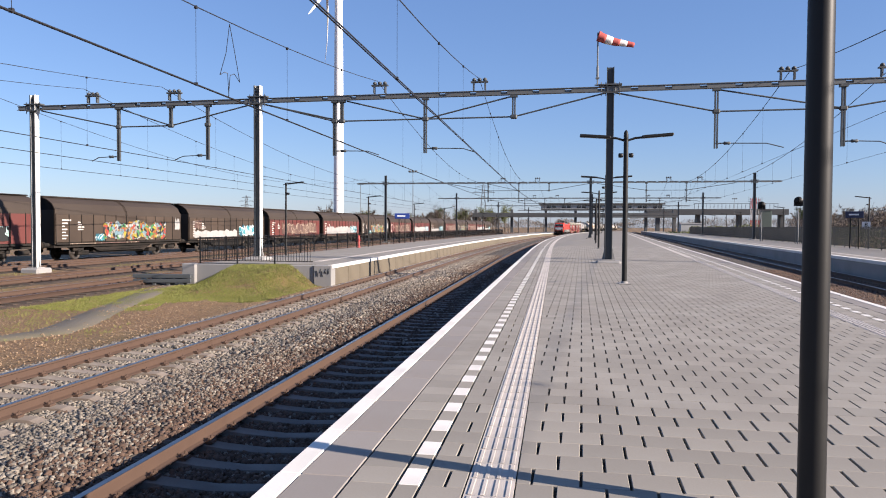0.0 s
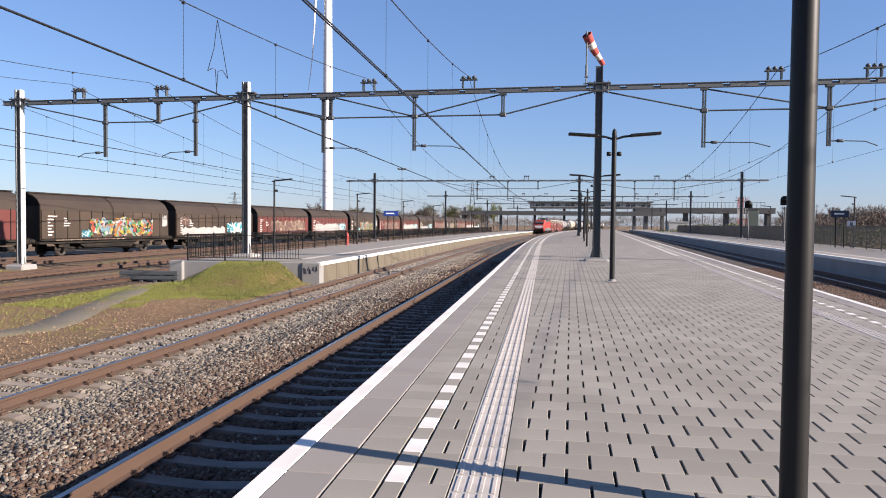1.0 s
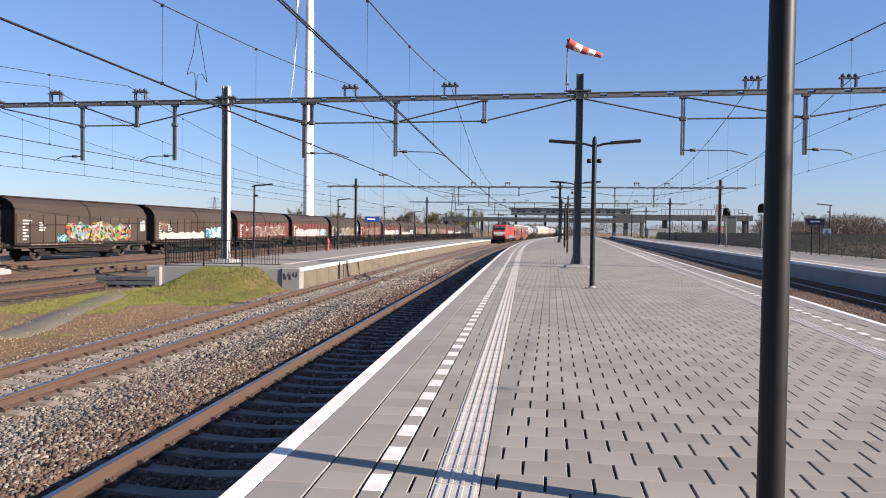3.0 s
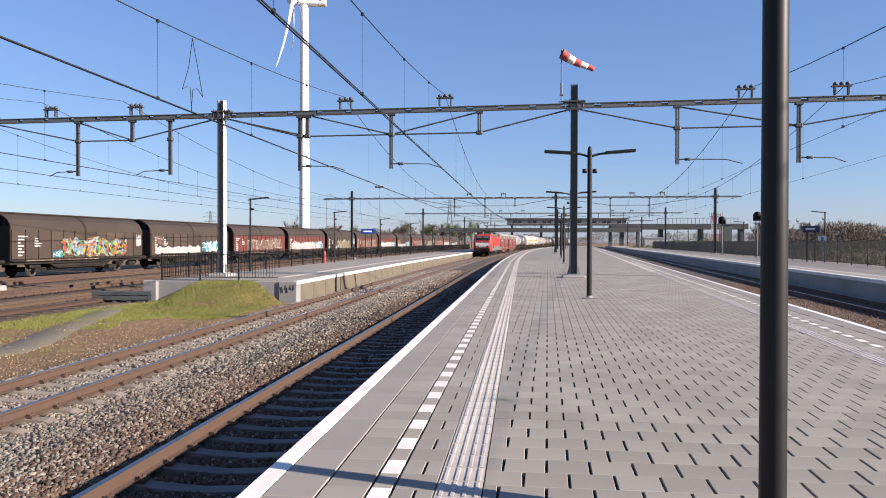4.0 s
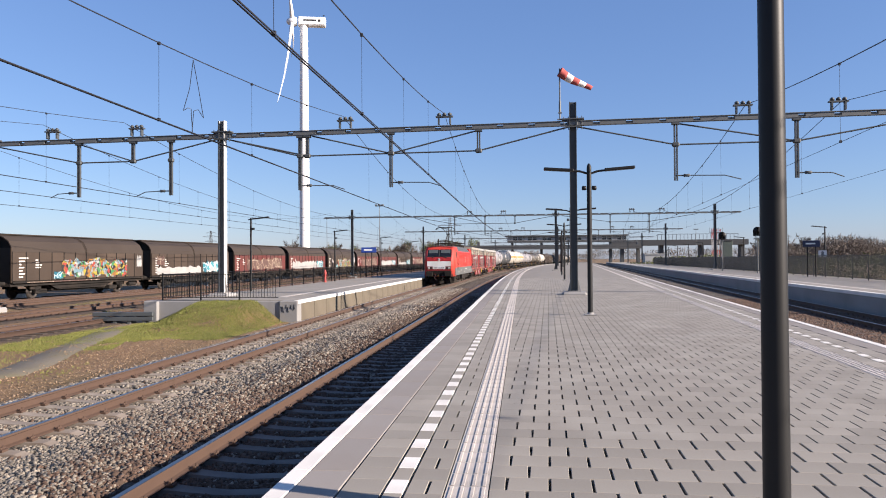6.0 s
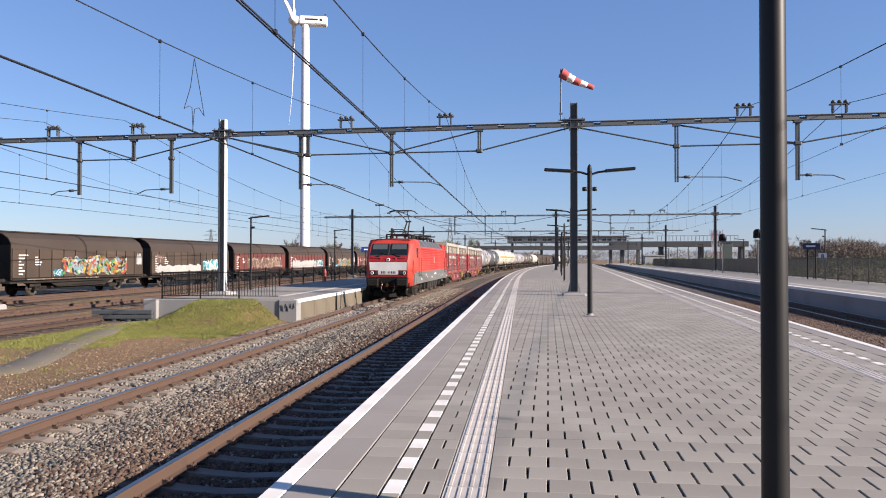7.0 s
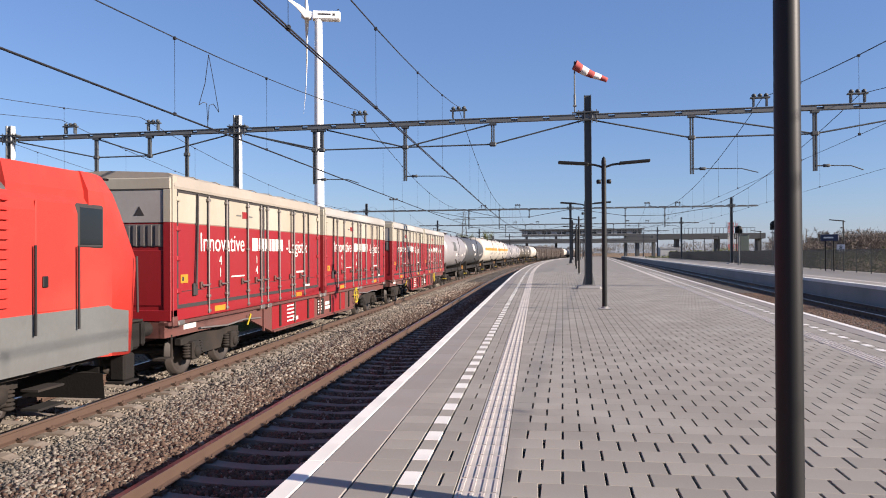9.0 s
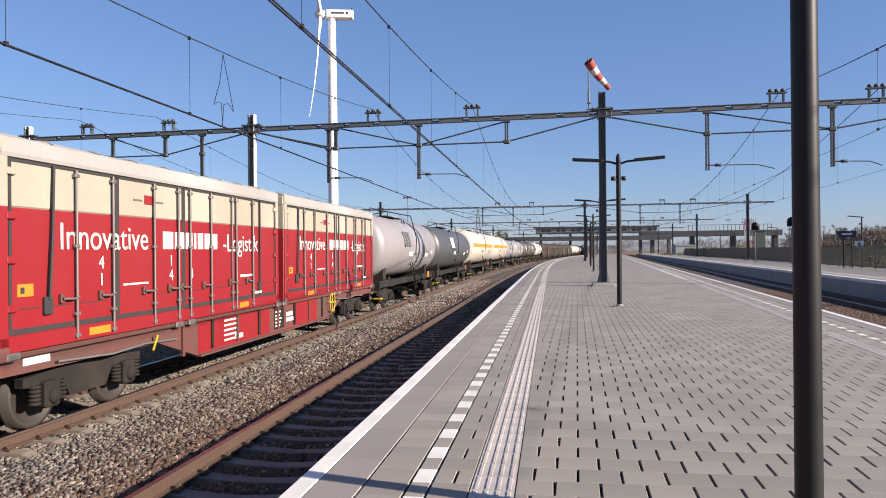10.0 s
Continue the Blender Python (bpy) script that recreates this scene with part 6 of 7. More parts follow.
# ---- container wagon ----
def build_container(roof, label):
    """Its floor at z = 0, its middle at the origin; the sides face +x and -x."""
    c = thing("container", label, "container")
    L, H, W = 4.47, 2.44, 1.27
    side = lambda s, y0, z0, y1, z1, d, b=0.0, back=0.0: Geo().box(min(s * (W - back), s * (W + d)), y0, z0, max(s * (W - back), s * (W + d)), y1, z1, b)
    part("lower_shell", Geo().box(-W, -L, 0.0, W, L, 1.80, 0.02), CRED, c)
    part("upper_shell", Geo().box(-W + 0.001, -L, 1.80, W - 0.001, L, H + 0.05, 0.02), CREAM, c, "cream upper band")
    rf = [(-W - 0.035, H - 0.02), (-W - 0.045, H + 0.03), (-W - 0.01, H + 0.22), (-W + 0.08, H + 0.265), (-W * 0.5, H + 0.31), (0, H + 0.33), (W * 0.5, H + 0.31), (W - 0.08, H + 0.265), (W + 0.01, H + 0.22), (W + 0.045, H + 0.03), (W + 0.035, H - 0.02)]
    wob = random.Random(6)
    rings = []
    for y in np.linspace(-L + 0.03, L - 0.03, 28):
        rings.append([(x, y, z + (wob.uniform(-0.012, 0.012) if 1 < k < 9 else 0)) for k, (x, z) in enumerate(rf)])
    part("roof_sheet", loft(Geo(), rings, smooth=False), roof, c, "weathered roof sheet rolled over the top rail")
    for i in range(1, 9):
        part("roof_bow", Geo().path([(x * 1.004, -L + i * 0.99, z + 0.014) for x, z in rf[2:-2]], 0.010, 5), roof, c)
    for s in (-1, 1):
        part("bottom_rail", side(s, -L, 0.0, L, 0.2, 0.03, 0.006), CRED, c)
        part("side_seal", side(s, -L + 0.16, 0.215, L - 0.16, 0.285, 0.012), RUBBER, c, "black rubber seal")
        part("rail_gap", side(s, -L + 0.1, H - 0.075, L - 0.1, H - 0.03, 0.006), RUBBER, c)
        for yy in (-L, L - 0.15):
            part("corner_post", side(s, yy, 0.0, yy + 0.15, 1.80, 0.03, 0.008, 0.06), CRED, c)
            part("corner_post", side(s, yy, 1.80, yy + 0.15, H + 0.2, 0.032, 0.008, 0.06), CREAM, c)
            part("corner_casting", side(s, yy - 0.004, -0.1, yy + 0.17, 0.09, 0.036, 0.015, 0.1), FRAME_RED, c)
        for yy in (-L + 0.18, L - 0.22):
            part("side_seal", side(s, yy, 0.22, yy + 0.05, H - 0.04, 0.010), RUBBER, c)
            for zb in (0.5, 1.1, 1.65, 2.2):
                part("hinge", side(s, yy - 0.06, zb, yy + 0.1, zb + 0.09, 0.045, 0.01), CRED if zb < 1.7 else CREAM, c)
        # strap hanging from the roof sheet, slightly slack
        part("strap", Geo().path([(s * (W + 0.03), -3.50, H - 0.05), (s * (W + 0.045), -3.55, 1.5), (s * (W + 0.05), -3.62, 0.62)], 0.024, 5), RUBBER, c)
        part("strap_buckle", side(s, -3.70, 0.42, -3.54, 0.66, 0.05, 0.015), RUBBER, c)
        part("strap", Geo().path([(s * (W + 0.03), 3.35, H - 0.05), (s * (W + 0.04), 3.33, 0.55)], 0.02, 5), RUBBER, c)
        part("strap_buckle", side(s, 3.26, 0.36, 3.4, 0.56, 0.045, 0.015), RUBBER, c)
        for y, thick in ((-3.05, 1), (-2.2, 1), (-1.06, 1), (-0.27, 1), (0.15, 1), (0.97, 1), (1.9, 0), (2.1, 1), (2.95, 1)):
            r = part("locking_rod", Geo().tube((s * (W + 0.04), y, 0.04), (s * (W + 0.04), y, H - 0.06), 0.02 if thick else 0.013, n=8), ROD, c, "grey steel locking rod")
            part("panel_joint", side(s, y + 0.028, 0.29, y + 0.052, H - 0.05, 0.004), RUBBER, c)
            for zb in (0.06, 0.36, 1.3, 2.28):
                part("rod_bracket", side(s, y - 0.05, zb, y + 0.05, zb + 0.05, 0.068, 0.008), ROD, r)
            if thick:
                part("rod_handle", Geo().path([(s * (W + 0.06), y + 0.02, 0.62), (s * (W + 0.085), y - 0.12, 0.60), (s * (W + 0.06), y - 0.32, 0.61)], 0.017, 6), ROD, r)
                part("handle_catch", side(s, y - 0.34, 0.55, y - 0.26, 0.68, 0.05, 0.01), FRAME_RED, r)
        for y in (-2.12, -0.1):
            part("door_seal", side(s, y, 0.3, y + 0.12, H - 0.05, 0.006), RUBBER, c)
        for y0, y1 in ((-4.1, -3.1), (-3.0, -2.3), (-1.0, -0.35), (0.25, 0.9), (1.05, 1.8), (2.2, 2.9), (3.0, 4.0)):
            part("board_line", side(s, y0, 0.52, y1, 0.533, 0.004), RUBBER, c)
        part("orange_plate", side(s, -4.15, 0.68, -3.87, 0.84, 0.01), ORANGE, c, "orange hazard plate")
        part("plate_bar", side(s, -4.10, 0.72, -4.03, 0.80, 0.012), RUBBER, c)
        part("orange_plate", side(s, -2.78, 0.05, -2.28, 0.16, 0.036), ORANGE, c, "orange reflector")
        part("orange_plate", side(s, 2.25, 0.05, 2.7, 0.16, 0.036), ORANGE, c, "orange reflector")
        part("brand_patch", side(s, -1.30, 2.02, -0.98, 2.17, 0.006), CRED, c, "small red brand patch")
        part("brand_bar", side(s, -1.62, 2.06, -1.36, 2.09, 0.006), GREY_BAND, c)
        part("brand_bar", side(s, -0.95, 2.06, -0.72, 2.09, 0.006), GREY_BAND, c)
        part("marking", side(s, -1.9, 0.72, -1.2, 0.75, 0.006), LETTER, c)
        part("marking", side(s, 2.35, 0.70, 3.0, 0.75, 0.006), LETTER, c)
        part("marking", side(s, 3.1, 0.30, 3.5, 0.35, 0.006), LETTER, c)
        # product word as plain upright bars of its letters' widths
        y = -0.74
        for w in (0.33, 0.32, 0.24, 0.08, 0.2, 0.2, 0.26):
            part("lettering_bar", Geo().box(min(s * W, s * (W + 0.008)), s * y if s > 0 else -y - w, 1.29, max(s * W, s * (W + 0.008)), (s * y if s > 0 else -y - w) + w, 1.59), LETTER, c)
            y += w + 0.065
        turn = 90 * s
        for body, size, y, z in (("Innovative", 0.53, -2.29, 1.44), ("-Logistik", 0.51, 2.40, 1.40), ("4", 0.27, -2.45, 1.08), ("1", 0.27, -2.45, 0.83), ("1", 0.27, -0.48, 1.08), ("4", 0.27, -0.48, 0.83), ("3", 0.27, 0.24, 0.83)):
            text(body, size, pose(s * (W + 0.008), s * y, z, 90, 0, turn), LETTER, c)
    for e in (-1, 1):
        face = lambda x0, z0, x1, z1, d, b=0.0: Geo().box(x0, min(e * (L - 0.01), e * (L + d)), z0, x1, max(e * (L - 0.01), e * (L + d)), z1, b)
        part("end_panel", face(-W + 0.16, 1.80, W - 0.16, H - 0.05, 0.012, 0.005), END_GREY, c, "grey upper end wall")
        part("end_beam", face(-W, H - 0.04, W, H + 0.18, 0.035, 0.02), CREAM, c)
        part("end_door", face(-W + 0.17, 0.28, W - 0.17, 1.30, 0.014, 0.01), CRED, c)
        gr = part("end_grille", face(-W + 0.17, 1.36, W - 0.17, 1.77, 0.012, 0.005), GREY_BAND, c, "slatted grille")
        for k in range(15):
            x = -W + 0.21 + k * 0.145
            part("slat", face(x, 1.38, x + 0.07, 1.75, 0.03), ROD, gr)
        for x in (-W, W - 0.15):
            part("end_post", face(x, 0.0, x + 0.15, 1.80, 0.03, 0.01), CRED, c)
            part("end_post", face(x, 1.80, x + 0.15, H - 0.03, 0.03, 0.01), CREAM, c)
        part("notice", face(-0.98, 1.93, -0.78, 2.28, 0.017), GREY_BAND, c)
        part("notice", Geo().add([(0.55, e * (L + 0.018), 1.93), (0.75, e * (L + 0.018), 1.93), (0.65, e * (L + 0.018), 2.10), (0.55, e * L, 1.93), (0.75, e * L, 1.93), (0.65, e * L, 2.10)], [(0, 1, 2), (5, 4, 3), (0, 3, 4, 1), (1, 4, 5, 2), (2, 5, 3, 0)]), RUBBER, c, "black triangular warning sign")
        part("bottom_beam", face(-W, 0.0, W, 0.2, 0.035, 0.01), CRED, c)
        part("marking", face(-0.6, 0.62, 0.5, 0.70, 0.018), LETTER, c)
        for x in (-0.35, 0.35):
            part("end_rod", Geo().tube((x, e * (L + 0.03), 0.1), (x, e * (L + 0.03), 0.6), 0.018, n=6), ROD, c)
    return c


def build_container_wagon():
    t = thing("container_wagon", "red-brown flat wagon with fish-bellied side sills", "goods wagon")
    for s in (-1, 1):
        x0, x1 = sorted((s * 1.08, s * 1.18))
        pts = [(-9.3, 1.16), (-9.3, 0.86), (-5.4, 0.84), (-4.0, 0.42), (4.0, 0.42), (5.4, 0.84), (9.3, 0.86), (9.3, 1.16)]
        part("side_sill", loft(Geo(), [[(x0, a, z) for a, z in pts], [(x1, a, z) for a, z in pts]]), FRAME_RED, t, "fish-bellied sill")
        for a in np.arange(-4.6, 4.7, 1.15):
            part("stiffener", Geo().box(min(s * 1.17, s * 1.22), a - 0.04, 0.5, max(s * 1.17, s * 1.22), a + 0.04, 1.12), UNDER if int(a) % 2 else FRAME_RED, t)
        part("red_patch", Geo().box(min(s * 1.17, s * 1.184), -4.0, 0.46, max(s * 1.17, s * 1.184), -0.5, 1.06), CRED, t)
        part("red_patch", Geo().box(min(s * 1.17, s * 1.184), 1.3, 0.46, max(s * 1.17, s * 1.184), 3.0, 1.1), CRED, t)
        for a, b, zz in ((-2.4, 0.4, 0.55), (0.6, 0.5, 0.62), (0.6, 0.45, 0.76), (-8.6, 0.5, 0.95)):
            part("marking", Geo().box(min(s * 1.18, s * 1.19), a, zz, max(s * 1.18, s * 1.19), a + b, zz + 0.1), LETTER, t)
        part("top_flange", Geo().box(min(s * 1.05, s * 1.27), -9.3, 1.075, max(s * 1.05, s * 1.27), 9.3, 1.145, 0.01), FRAME_RED, t)
        part("bottom_flange", Geo().box(min(s * 1.05, s * 1.24), -4.0, 0.40, max(s * 1.05, s * 1.24), 4.0, 0.44), FRAME_RED, t)
        for a in (-8.9, -4.9, -4.45, -0.2, 0.2, 4.45, 4.9, 8.9):
            part("container_spigot", Geo().box(min(s * 1.1, s * 1.32), a - 0.12, 1.06, max(s * 1.1, s * 1.32), a + 0.12, 1.16, 0.02), ROD, t)
        part("data_panel", Geo().box(min(s * 1.17, s * 1.192), -0.2, 0.5, max(s * 1.17, s * 1.192), 0.45, 1.0), UNDER, t, "black data panel")
        for k in range(5):
            part("marking", Geo().box(min(s * 1.19, s * 1.196), -0.15, 0.56 + k * 0.085, max(s * 1.19, s * 1.196), 0.15 + 0.05 * (k % 3), 0.6 + k * 0.085), LETTER, t)
            part("marking", Geo().box(min(s * 1.18, s * 1.19), -2.9, 0.56 + k * 0.1, max(s * 1.18, s * 1.19), -2.3 + 0.1 * (k % 2), 0.6 + k * 0.1), LETTER, t)
        for a in (-6.4, 6.4):
            part("brake_pipe", Geo().path([(s * 1.22, a - 1.6, 0.92), (s * 1.25, a - 0.4, 0.86), (s * 1.25, a + 0.5, 0.9), (s * 1.2, a + 1.6, 0.84)], 0.02, 5), ROD, t)
        wheel = Geo()
        pr = [(s * 1.28, 4.2 + 0.27 * math.cos(q), 0.86 + 0.27 * math.sin(q)) for q in np.linspace(0, 2 * math.pi, 17)]
        wheel.path(pr, 0.018, 5).path([pr[0], pr[8]], 0.014, 5).path([pr[4], pr[12]], 0.014, 5).tube((s * 1.15, 4.2, 0.86), (s * 1.3, 4.2, 0.86), 0.03, n=6)
        part("brake_wheel", wheel, YELLOW, t, "yellow brake handwheel")
        part("brake_lever", Geo().tube((s * 1.2, -5.6, 0.75), (s * 1.28, -5.6, 1.0), 0.025, n=6), YELLOW, t)
    part("centre_sill", Geo().box(-0.4, -9.3, 0.7, 0.4, 9.3, 1.1), FRAME_RED, t)
    for a in (-9.3, -7, -4.6, 0, 4.6, 7, 9.2):
        part("cross_member", Geo().box(-1.1, a, 0.86, 1.1, a + 0.12, 1.14), FRAME_RED, t)
    for a in (-7.05, 7.05):
        bogie(t, a)
    for e in (-1, 1):
        buffers(t, e * 9.38, e)
        for s in (-1, 1):
            part("end_step", Geo().box(min(s * 0.95, s * 1.2), min(e * 9.0, e * 9.3), 0.45, max(s * 0.95, s * 1.2), max(e * 9.0, e * 9.3), 0.49).tube((s * 1.18, e * 9.05, 0.45), (s * 1.18, e * 9.05, 0.9), 0.02, n=5), UNDER, t)
    return t


# ---- tank wagon ----
def tank_mat(name, col, col2, dirt):
    return mat(name, col, 0.45, col2=col2, scale=0.6, fine=10, bump=0.03, dirt=dirt, dirt_amt=0.45, stretch=(1, 1, 0.4))


TANK_LIGHT = tank_mat("tank_light_grey", (0.255, 0.246, 0.251), (0.22, 0.205, 0.21), (0.15, 0.135, 0.13))
TANK_GREY = tank_mat("tank_dark_grey", (0.068, 0.0714, 0.0782), (0.055, 0.058, 0.062), (0.04, 0.035, 0.03))
TANK_WHITE = tank_mat("tank_white", (0.442, 0.416, 0.374), (0.42, 0.39, 0.34), (0.30, 0.25, 0.19))
TANK_BROWN = tank_mat("tank_brown", (0.0952, 0.0816, 0.0612), (0.07, 0.06, 0.048), (0.04, 0.034, 0.028))


def build_tank(L, R, shell, label, band=None, stairs=True):
    t = thing("tank_wagon", label, "tank wagon")
    h, zc = L / 2 - 0.85, 1.25 + R
    prof = [(0.0, -h - 0.36), (R * 0.45, -h - 0.30), (R * 0.8, -h - 0.16), (R * 0.96, -h - 0.03), (R, -h + 0.1), (R, h - 0.1), (R * 0.96, h + 0.03), (R * 0.8, h + 0.16), (R * 0.45, h + 0.30), (0.0, h + 0.36)]
    tk = part("tank", Geo().lathe(prof, "y", 40, (0, 0, zc)), shell, t)
    for y in np.linspace(-h + 0.3, h - 0.3, 5):
        part("weld_band", Geo().lathe([(R + 0.002, y - 0.04), (R + 0.01, y - 0.03), (R + 0.01, y + 0.03), (R + 0.002, y + 0.04)], "y", 40, (0, 0, zc)), shell, tk)
    if band:
        for s in (-1, 1):
            g = Geo()
            for q0, q1 in zip(np.linspace(-0.02, 0.2, 5), np.linspace(-0.02, 0.2, 5)[1:]):
                c = [(s * (R + 0.006) * math.cos(q), y, zc + (R + 0.006) * math.sin(q)) for q, y in ((q0, -h), (q0, h), (q1, h), (q1, -h))]
                c2 = [(x * 0.99, y, z) for x, y, z in c]
                g.add(c + c2, [(0, 1, 2, 3), (7, 6, 5, 4), (0, 4, 5, 1), (2, 6, 7, 3)])
            part("stripe", g, ORANGE, tk, "orange stripe")
    else:
        for s in (-1, 1):
            for k in range(3):
                q = 0.25
                x, z = s * (R * math.cos(q) + 0.01), zc + R * math.sin(q)
                part("lettering_bar", Geo().box(-0.005, -0.2, -0.35, 0.005, 0.2, 0.35, 0, pose(x, -h * 0.35 + k * 0.52, z, 0, -s * math.degrees(q), 0)), LETTER if shell != TANK_LIGHT else GREY_BAND, tk)
    for s in (-1, 1):
        for yy, w, zz in ((-h * 0.2, 1.0, -0.25), (h * 0.5, 0.7, -0.3), (h * 0.75, 0.4, -0.2)):
            q = zz
            part("marking", Geo().box(-0.004, 0, -0.1, 0.004, w, 0.1, 0, pose(s * (R * math.cos(q) + 0.006), yy, zc + R * math.sin(q), 0, s * math.degrees(-q), 0)), LETTER if shell != TANK_WHITE else GREY_BAND, tk)
    # frame, saddles, walkway, ladder
    for s in (-1, 1):
        part("solebar", Geo().box(s * 1.0 - 0.08, -L / 2 + 0.65, 0.92, s * 1.0 + 0.08, L / 2 - 0.65, 1.18, 0.01), UNDER, t)
        part("ladder", Geo().tube((s * (R + 0.06), -0.25, 0.6), (s * (R * 0.55), -0.25, zc + R * 0.98), 0.022, n=5).tube((s * (R + 0.06), 0.25, 0.6), (s * (R * 0.55), 0.25, zc + R * 0.98), 0.022, n=5).path([(s * (R + 0.1), -0.3, zc - 0.4), (s * (R + 0.14), -0.3, zc + 0.4), (s * R * 0.9, -0.3, zc + R + 0.1), (0, -0.3, zc + R + 0.35)], 0.025, 5), UNDER, t)
        for k in range(9):
            u = k / 9
            part("ladder_rung", Geo().tube((s * (R + 0.06), -0.25, 0.7 + u * 1.8), (s * (R + 0.06), 0.25, 0.7 + u * 1.8), 0.014, n=5), UNDER, t)
        part("hazard_plate", Geo().box(s * 1.09, L / 2 - 2.2, 0.98, s * 1.10, L / 2 - 1.7, 1.28), ORANGE, t) if s > 0 else None
        part("step_plate", Geo().box(min(s * 0.9, s * 1.2), -L / 2 + 0.7, 0.5, max(s * 0.9, s * 1.2), -L / 2 + 1.1, 0.54), YELLOW, t, "yellow step")
        part("step_plate", Geo().box(min(s * 0.9, s * 1.2), L / 2 - 1.1, 0.5, max(s * 0.9, s * 1.2), L / 2 - 0.7, 0.54), YELLOW, t)
        part("step_hanger", Geo().tube((s * 1.1, -L / 2 + 0.9, 0.5), (s * 1.05, -L / 2 + 0.9, 1.0), 0.025, n=5).tube((s * 1.1, L / 2 - 0.9, 0.5), (s * 1.05, L / 2 - 0.9, 1.0), 0.025, n=5), UNDER, t)
    for y in (-L / 2 + 2.3, L / 2 - 2.3):
        part("saddle", Geo().box(-1.0, y - 0.25, 0.95, 1.0, y + 0.25, zc - R * 0.62, 0.02), UNDER, t)
        bogie(t, y)
    wk = part("walkway", Geo().box(-0.35, -1.8, zc + R + 0.04, 0.35, 1.8, zc + R + 0.08), UNDER, t)
    part("walkway_rail", Geo().path([(-0.4, -1.8, zc + R + 0.05), (-0.4, -1.8, zc + R + 0.45), (-0.4, 1.8, zc + R + 0.45), (-0.4, 1.8, zc + R + 0.05)], 0.02, 5), UNDER, wk)
    part("manhole", Geo().lathe([(0.3, 0), (0.3, 0.16), (0.24, 0.2), (0.0, 0.22)], "z", 18, (0, 0.9, zc + R - 0.03)), shell, tk)
    part("drain_valve", Geo().tube((0, 0, zc - R), (0, 0, 0.55), 0.12, n=10).tube((-0.9, 0, 0.62), (0.9, 0, 0.62), 0.07, n=8), UNDER, t)
    for e in (-1, 1):
        buffers(t, e * (L / 2 - 0.62), e)
        part("headstock", Geo().box(-1.2, min(e * (L / 2 - 0.72), e * (L / 2 - 0.6)), 0.85, 1.2, max(e * (L / 2 - 0.72), e * (L / 2 - 0.6)), 1.2, 0.01), UNDER, t)
    return t


# ---- covered sliding-wall wagon ----
def graffiti_mat(name, hues, outline, scale):
    """Sprayed colour fields with outlines."""
    m = bpy.data.materials.new(name)
    m.use_nodes = True
    N, Lk = m.node_tree.nodes, m.node_tree.links.new
    tc, wv = N.new("ShaderNodeTexCoord"), N.new("ShaderNodeTexNoise")
    wv.inputs["Scale"].default_value = 2.2
    ad = N.new("ShaderNodeMix")
    ad.data_type, ad.blend_type = "RGBA", "LINEAR_LIGHT"
    ad.inputs["Factor"].default_value = 0.35
    Lk(tc.outputs["Object"], ad.inputs["A"])
    Lk(tc.outputs["Object"], wv.inputs["Vector"])
    Lk(wv.outputs["Color"], ad.inputs["B"])
    v, e = N.new("ShaderNodeTexVoronoi"), N.new("ShaderNodeTexVoronoi")
    e.feature = "DISTANCE_TO_EDGE"
    for n in (v, e):
        n.inputs["Scale"].default_value = scale
        Lk(ad.outputs["Result"], n.inputs["Vector"])
    sp = N.new("ShaderNodeSeparateColor")
    Lk(v.outputs["Color"], sp.inputs[0])
    cr = N.new("ShaderNodeValToRGB")
    cr.color_ramp.interpolation = "CONSTANT"
    while len(cr.color_ramp.elements) < len(hues):
        cr.color_ramp.elements.new(0.5)
    for i, h in enumerate(hues):
        cr.color_ramp.elements[i].position, cr.color_ramp.elements[i].color = i / len(hues), (*(0.45 * c for c in h), 1)
    Lk(sp.outputs[0], cr.inputs[0])
    lt = N.new("ShaderNodeMath")
    lt.operation = "LESS_THAN"
    lt.inputs[1].default_value = 0.03
    Lk(e.outputs["Distance"], lt.inputs[0])
    mx = N.new("ShaderNodeMix")
    mx.data_type = "RGBA"
    Lk(lt.outputs[0], mx.inputs["Factor"])
    Lk(cr.outputs[0], mx.inputs["A"])
    mx.inputs["B"].default_value = (*outline, 1)
    Lk(mx.outputs["Result"], N["Principled BSDF"].inputs["Base Color"])
    N["Principled BSDF"].inputs["Roughness"].default_value = 0.6
    return m


G_MULTI = graffiti_mat("graffiti_multi", [(0.55, 0.45, 0.05), (0.08, 0.35, 0.12), (0.55, 0.08, 0.05), (0.25, 0.42, 0.5), (0.45, 0.45, 0.42), (0.5, 0.22, 0.04), (0.05, 0.04, 0.05), (0.02, 0.02, 0.02), (0.6, 0.6, 0.58)], (0.03, 0.03, 0.03), 4.2)
G_WHITE = graffiti_mat("graffiti_white", [(0.62, 0.60, 0.58), (0.55, 0.54, 0.52), (0.66, 0.64, 0.62)], (0.25, 0.24, 0.23), 1.2)
G_TEAL = graffiti_mat("graffiti_teal", [(0.05, 0.33, 0.42), (0.08, 0.42, 0.5), (0.55, 0.58, 0.58), (0.03, 0.2, 0.28)], (0.7, 0.7, 0.7), 1.8)
G_DARK = graffiti_mat("graffiti_green", [(0.03, 0.10, 0.08), (0.05, 0.05, 0.05), (0.06, 0.22, 0.17), (0.03, 0.03, 0.03)], (0.35, 0.5, 0.45), 0.9)
G_PINK = graffiti_mat("graffiti_faded", [(0.20, 0.11, 0.08), (0.28, 0.20, 0.15), (0.24, 0.15, 0.11), (0.18, 0.10, 0.08)], (0.32, 0.26, 0.2), 1.2)
